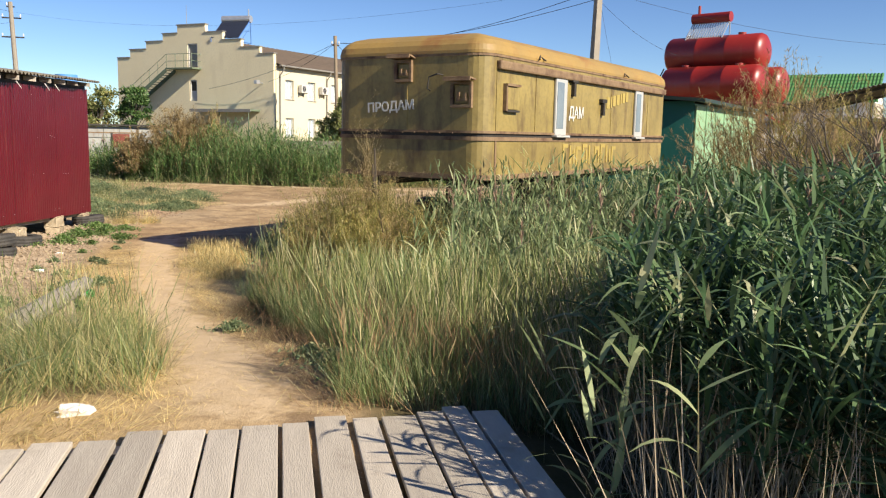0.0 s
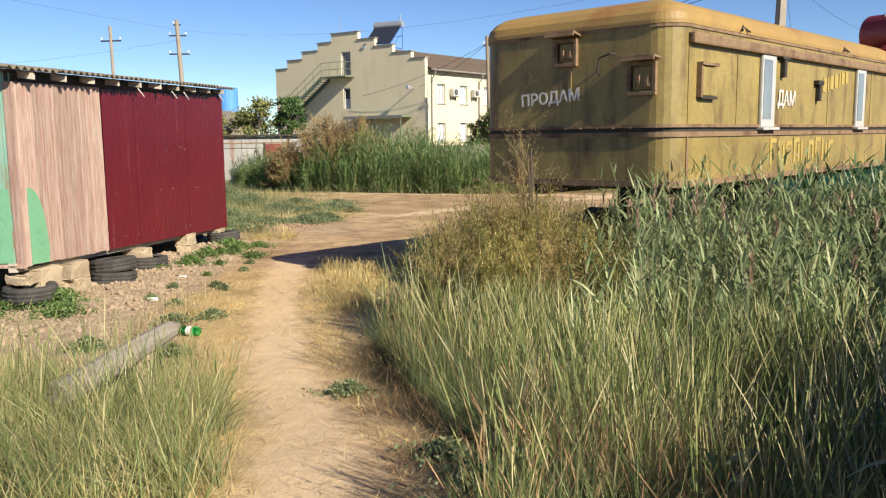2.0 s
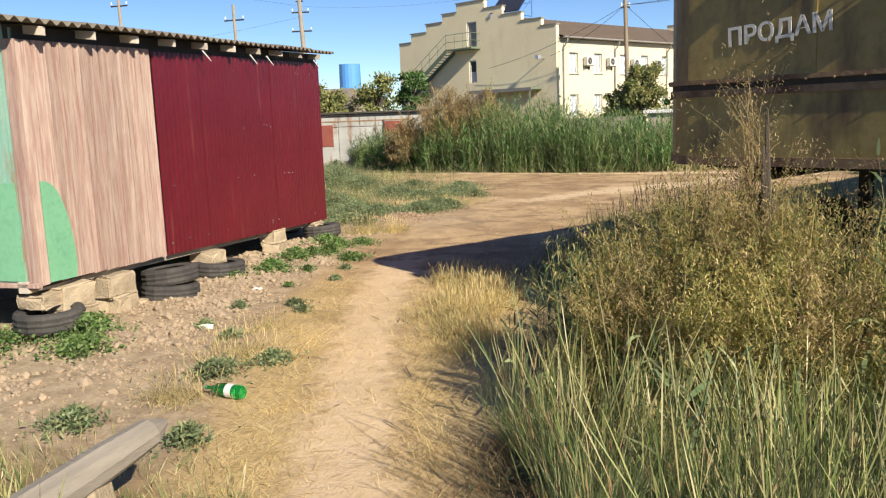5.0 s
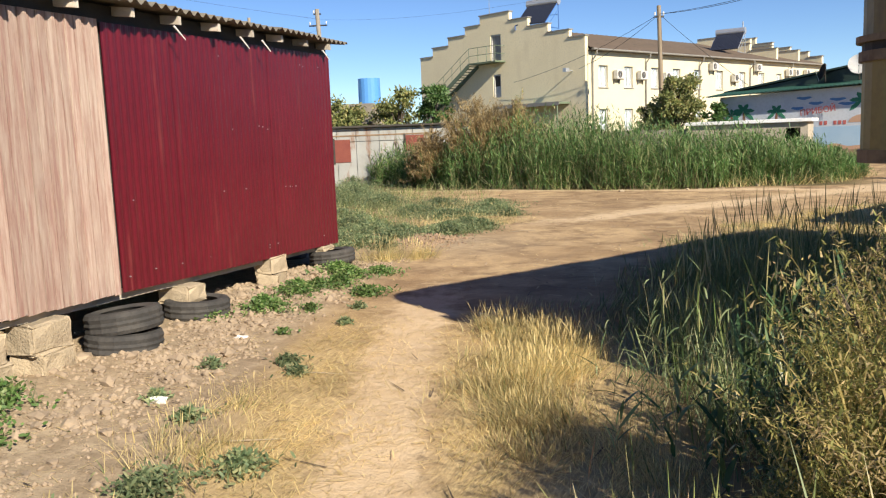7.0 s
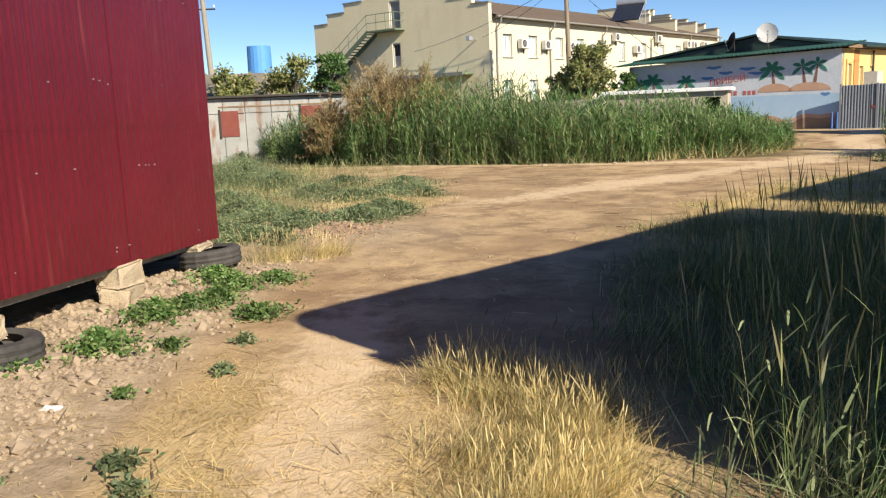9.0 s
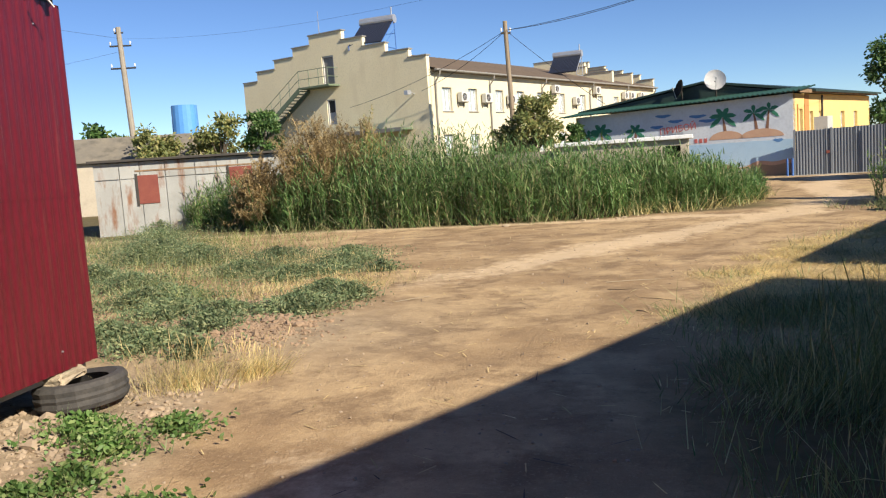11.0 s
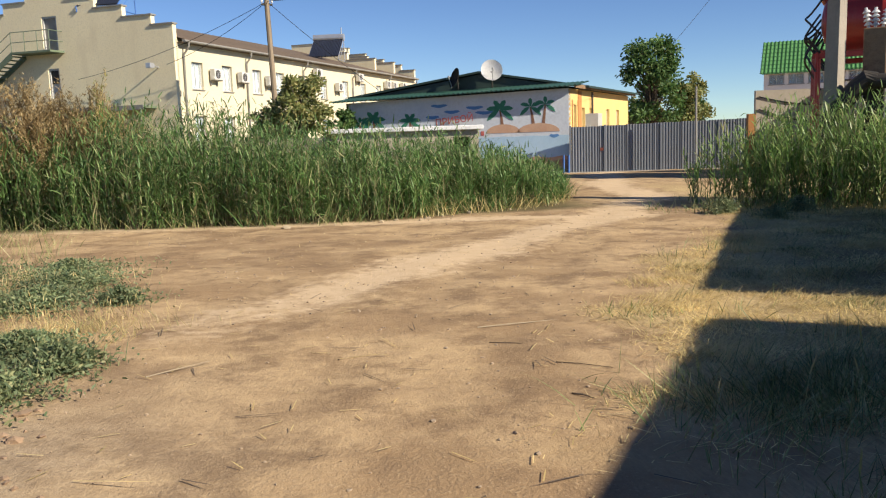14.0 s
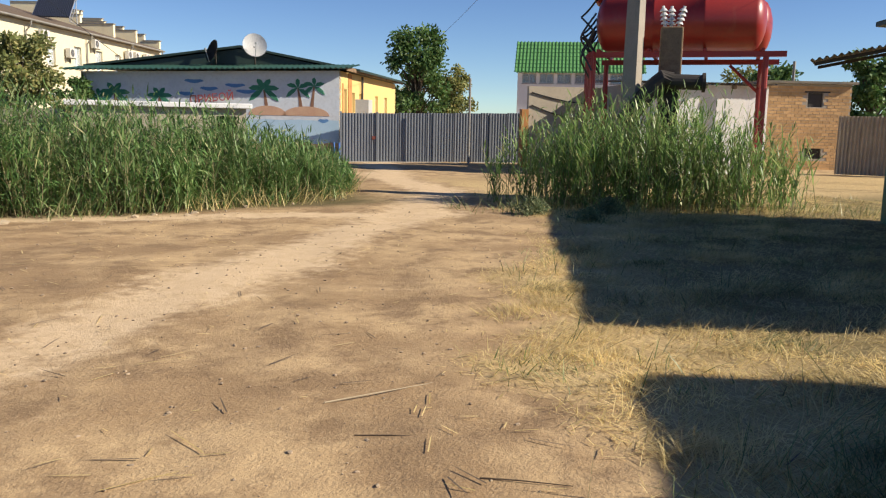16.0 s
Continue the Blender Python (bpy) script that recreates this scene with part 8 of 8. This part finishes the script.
def clods():
    rng = np.random.default_rng(42)
    b = bmesh.new()
    bmesh.ops.create_icosphere(b, subdivisions=1, radius=1)
    base = np.array([v.co[:] for v in b.verts])
    tri = np.array([[v.index for v in f.verts] for f in b.faces])
    b.free()

    def heap(name, x, y, size, label, mat):
        n = len(x)
        v = base[None] * (1 + rng.uniform(-0.36, 0.36, (n, len(base), 1)))
        v = v * (size[:, None, None] * np.stack([rng.uniform(0.7, 1.4, n), rng.uniform(0.7, 1.4, n), rng.uniform(0.45, 0.9, n)], 1)[:, None])
        c = at_land(x, y)
        c[:, 2] += size * 0.2
        v = v + c[:, None]
        f = tri[None] + (np.arange(n) * len(base))[:, None, None]
        me = mesh_np(name, v.reshape(-1, 3), np.zeros((0, 4), int), f.reshape(-1, 3), [mat])
        tagged(new(name, me), label, "clods", kind="stuff")
    x, y = scatter(rng, 30000, -8.2, -4.6, 9.3, 18.5, lambda a, b: smooth(-0.8, -1.6, a - path_x(b)) * clumpy(a, b, 1.7) * (0.3 + 0.7 * smooth(-5.6, -6.6, a)))
    heap("soil_clods", x, y, (0.005 + 0.021 * rng.uniform(0, 1, len(x)) ** 2) * (0.75 + 0.45 * smooth(-5.6, -6.6, x)) * (1 + 1.3 * (rng.uniform(0, 1, len(x)) > 0.93) + 1.2 * (rng.uniform(0, 1, len(x)) > 0.985)), "dry crumbled soil clods in front of the shed", "clod")
    m = 4200
    u = rng.uniform(0, 1, m)
    x, y = -7.15 - 1.2 * u + rng.normal(0, 0.28, m), 19.9 + 1.9 * u + rng.normal(0, 0.42, m)
    heap("earth_heap", x, y, rng.uniform(0.006, 0.024, m) * (1 + 1.1 * (rng.uniform(0, 1, m) > 0.92)), "heap of reddish dry earth clods among weeds", "red_earth")
    x, y = scatter(rng, 6500, -9, 2.5, 16.5, 33, lambda a, b: (a < road_edge(b) + 0.3) * (0.25 + 0.75 * clumpy(a, b, 1.1)))
    heap("road_pebbles", x, y, 0.003 + 0.013 * rng.uniform(0, 1, len(x)) ** 3, "small stones and crumbs on the dirt road", "clod")
    x, y = scatter(rng, 160, -6, 0.6, 31.2, 34.5, lambda a, b: np.exp(-((b - np.interp(a, [-6, -3, 0.5], [31.9, 32.3, 34.6])) / 0.18) ** 2))
    heap("verge_stones", x, y, rng.uniform(0.02, 0.07, len(x)), "pale stones along the reed bed", "limestone")


meadow_left()
meadow_right()
dry_fringe()
shade_grass()
straw_verge()
far_reed_bed()
right_reed_clump()
near_reeds()
single_reeds()
weeds()
clods()
shrub("tamarisk_bush", -1.35, 10.6, 0.85, 1.55, 1150, ["tamarisk", "tamarisk_brown"], "feathery olive-green tamarisk bush beside the path", 51, fine=64, wid=0.0040, ln=0.036, loose=1)
shrub("tamarisk_bush", -1.92, 10.35, 0.36, 0.70, 320, ["tamarisk", "weed"], "low green bush at the path's edge", 52, fine=52, wid=0.0040, ln=0.036, loose=1)
shrub("tamarisk_bush", -0.98, 10.75, 0.17, 2.3, 220, ["tamarisk_brown", "tamarisk"], "tall thin rust-tipped tamarisk sprig", 53, fine=60, wid=0.0036, ln=0.032, loose=1)
shrub("tamarisk_bush", -0.72, 10.3, 0.90, 1.5, 1050, ["tamarisk", "tamarisk_brown"], "feathery olive-green tamarisk bush beside the path", 54, fine=64, wid=0.0040, ln=0.036, loose=1)
shrub("tamarisk_bush", -1.5, 9.6, 0.36, 0.50, 260, ["tamarisk", "weed"], "low green bush at the path's edge", 50, fine=50, wid=0.0040, ln=0.034, loose=1)
shrub("tamarisk_bush", 5.3, 13.4, 1.35, 3.35, 1150, ["tamarisk_brown", "tamarisk"], "tall brownish tamarisk bush beyond the reeds", 55, fine=38, wid=0.006, ln=0.13)
shrub("tamarisk_bush", 7.0, 14.2, 1.5, 3.0, 1000, ["tamarisk", "tamarisk_brown"], "tall greenish tamarisk bush beyond the reeds", 56, fine=34, wid=0.006, ln=0.14)
shrub("tamarisk_bush", -11.2, 35.3, 1.25, 3.05, 820, ["tamarisk_brown", "tamarisk_brown"], "rust-brown tamarisk bush rising from the reeds", 57, fine=44, wid=0.013, ln=0.11, loose=1)
shrub("tamarisk_bush", -10.0, 35.6, 0.95, 2.95, 480, ["tamarisk_brown", "tamarisk"], "rust-brown tamarisk bush rising from the reeds", 58, fine=44, wid=0.013, ln=0.11, loose=1)
shrub("tamarisk_bush", -12.9, 34.9, 0.75, 2.0, 380, ["tamarisk_brown", "tamarisk_brown"], "small rust-brown tamarisk bush before the garages", 59, fine=44, wid=0.013, ln=0.11, loose=1)
tree(13.9, 62.6, 7.2, 2.5, 1.9, 0.30, "leaf_dark", "dark green broadleaf tree behind the guest house", 61, 0.16, 20)
tree(16.4, 63.2, 4.9, 1.7, 1.6, 0.26, "leaf_olive", "smaller olive-green tree behind the fence", 62, 0.1, 11)
tree(-5.9, 51.4, 4.6, 1.5, 1.3, 0.24, "leaf_olive", "bushy dark tree in front of the hotel", 63, 0.1, 15)
tree(-7.3, 51.8, 3.2, 0.9, 1.0, 0.2, "leaf_olive", "small bush in front of the hotel", 64, 0.07, 8)
tree(-4.2, 52.6, 3.0, 0.9, 1.0, 0.2, "leaf_dark", "small bush in front of the hotel", 65, 0.07, 8)
tree(-24.5, 51.4, 4.4, 1.8, 0.6, 0.26, "leaf_olive", "olive-green tree behind the garages", 66, 0.12, 12)
tree(-21.8, 52.6, 5.0, 1.9, 0.6, 0.26, "leaf_olive", "olive-green tree behind the garages", 67, 0.12, 13)
tree(-19.7, 53.2, 5.0, 1.3, 0.9, 0.24, "leaf_dark", "dark green tree beside the hotel stair", 68, 0.1, 11)
tree(29.5, 92.0, 6.2, 2.2, 2.0, 0.34, "leaf_dark", "distant dark green tree", 69, 0.2, 12)
tree(33.5, 48.5, 5.6, 2.2, 1.8, 0.34, "leaf_dark", "dark tree behind the slate canopy", 70, 0.2, 14)
for k, (x, y, h, r) in enumerate(((-42, 70, 5.5, 2.6), (-36, 66, 5.0, 2.2), (-33, 60, 5.2, 2.0), (22, 84, 4.6, 2.4), (40, 62, 6.0, 2.8), (46, 70, 6.5, 3.0), (18, 92, 4.8, 2.4))):
    tree(x, y, h, r, 1.2, 0.42, "leaf_olive" if k % 2 else "leaf_dark", "distant roadside tree with rounded crown", 80 + k, 0.15, 9)


def bare_shrub(cx, cy, h, seed):
    rng = random.Random(seed)
    t = thing("bare_shrub", Matrix.Translation((cx, cy, land1(cx, cy))), "leafless grey shrub rising above the reeds", "shrub")
    b = bmesh.new()

    def grow(p, d, ln, r, depth):
        e = p + d * ln
        tube(b, [p, p.lerp(e, 0.5) + Vector((rng.uniform(-1, 1), rng.uniform(-1, 1), 0)) * ln * 0.05, e], [r, r * 0.8, r * 0.55], 4)
        if depth:
            for k in range(3 if depth > 1 else 4):
                v = (d + Vector((rng.uniform(-1, 1), rng.uniform(-1, 1), rng.uniform(-0.4, 0.6))) * 0.75).normalized()
                grow(p.lerp(e, rng.uniform(0.45, 1.0)), v, ln * rng.uniform(0.5, 0.75), r * 0.55, depth - 1)
    for k in range(4):
        grow(Vector((0, 0, -0.05)), Vector((rng.uniform(-0.35, 0.35), rng.uniform(-0.3, 0.3), 1)).normalized(), h * 0.42, 0.034, 4)
    part("branchwork", b, "bark", t)


bare_shrub(4.9, 9.6, 3.4, 4)
bare_shrub(5.6, 10.6, 3.2, 9)


# ---- small things ----
def build_beam():
    b = thing("old_beam", Matrix(), "weathered grey log propped on a stone block in the grass", "log")
    a, c = Vector((-3.78, 8.52, 0.06)), Vector((-3.86, 7.45, -0.06))
    d = (a - c).normalized()
    m = bmesh.new()
    tube(m, [c - d * 0.3, c, c.lerp(a, 0.33), c.lerp(a, 0.7), a, a + d * 0.12], [0.095, 0.10, 0.097, 0.09, 0.075, 0.02], 10)
    part("log", m, "log_grey", b)


build_beam()
o = part("stone_block", boxed(-0.07, 0.07, -0.10, 0.10, -0.15, 0.34, bevel=0.015), "limestone")
o.matrix_world = pose(-3.80, 8.18, -0.38, 4, -6, 20)
tagged(o, "upright limestone block propping the log", "block")


def build_bottle():
    t = thing("green_bottle", pose(-4.66, 10.44, land1(-4.66, 10.44) + 0.055, 0, 90, 172), "green plastic bottle with a pale label lying on the soil", "bottle")
    b = bmesh.new()
    prof = [(0.045, -0.15), (0.052, -0.13), (0.052, 0.03), (0.046, 0.08), (0.022, 0.14), (0.014, 0.16), (0.014, 0.185)]
    tube(b, [(0, 0, z) for r, z in prof], [r for r, z in prof], 16)
    part("body", b, "bottle_green", t)
    part("cap", rod(bmesh.new(), (0, 0, 0.186), (0, 0, 0.205), 0.016, seg=12), "mural_green", t)
    b = bmesh.new()
    tube(b, [(0, 0, z) for z in (-0.07, -0.01)], [0.0535] * 2, 16)
    part("paper_label", b, "litter", t)


build_bottle()


def crumpled(x, y, s, seed, label):
    b = bmesh.new()
    bmesh.ops.create_icosphere(b, subdivisions=2, radius=1)
    r = random.Random(seed)
    for v in b.verts:
        v.co = Vector((v.co.x * 1.7, v.co.y * 0.8, v.co.z * 0.6)) * s * r.uniform(0.45, 1.3)
    o = part("litter", b, "litter")
    o.matrix_world = pose(x, y, land1(x, y) + s * 0.25, 0, 0, 20)
    tagged(o, label, "litter")


crumpled(-2.28, 4.82, 0.07, 1, "crumpled white paper litter beside the boardwalk")
def lying_twig(name, x, y, ln, az, r, mat, label):
    z = land1(x, y) + r
    d = Vector((math.cos(radians(az)), math.sin(radians(az)), 0)) * ln
    b = bmesh.new()
    tube(b, [(x, y, z), Vector((x, y, z + 0.006)) + d * 0.4 + Vector((0.01, -0.012, 0)), Vector((x, y, z)) + d], [r, r * 0.9, r * 0.5], 5)
    tagged(part(name, b, mat), label, "twig")


lying_twig("straw_stalk", -3.83, 22.8, 0.75, 8, 0.005, "dead_stalk", "pale dry reed stalk lying on the dirt road")
lying_twig("twig", -3.83, 22.3, 0.42, -25, 0.004, "twig", "dark dry twig lying on the dirt road")
lying_twig("twig", -3.5, 21.6, 0.40, -35, 0.004, "twig", "dark dry twig lying on the dirt road")
lying_twig("twig", -3.6, 20.9, 0.16, -50, 0.006, "twig", "short dark twig lying on the dirt road")
lying_twig("straw_stalk", -6.3, 21.9, 0.5, 40, 0.005, "dead_stalk", "pale dry reed stalk lying on the dirt road")
lying_twig("straw_stalk", -5.2, 11.6, 0.45, 22, 0.006, "dead_stalk", "long pale straw lying across the soil")
lying_twig("straw_stalk", -5.5, 13.1, 0.5, 5, 0.006, "dead_stalk", "long pale straw lying across the soil")
crumpled(-6.05, 12.15, 0.05, 2, "small crumpled pale litter on the soil")
crumpled(-6.55, 13.9, 0.035, 3, "small crumpled pale litter on the soil")


def build_heater():
    m = pose(11.88, 41.1, 6.35, 0, 0, -43)
    h = thing("solar_water_heater", m, "red barrel solar heater standing on the water tanks", "solar heater")
    part("tank", rod(bmesh.new(), (0, 0, 1.05), (1.9, 0, 1.05), 0.24, seg=16), "red_tank", h)
    for k in range(14):
        part("glass_tube", rod(bmesh.new(), (0.15 + k * 0.12, 0, 0.9), (0.15 + k * 0.12, -0.75, 0.0), 0.035, seg=6), "silver", h)
    b = bmesh.new()
    for x in (0.05, 1.85):
        rod(b, (x, 0.05, 0.0), (x, 0, 0.9), 0.03, seg=6)
        rod(b, (x, -0.8, 0.0), (x, 0, 0.9), 0.03, seg=6)
    part("stand", b, "silver", h)
    part("valve", rod(bmesh.new(), (0.3, 0, 1.25), (0.3, 0, 1.65), 0.07), "red_steel", h)


build_heater()
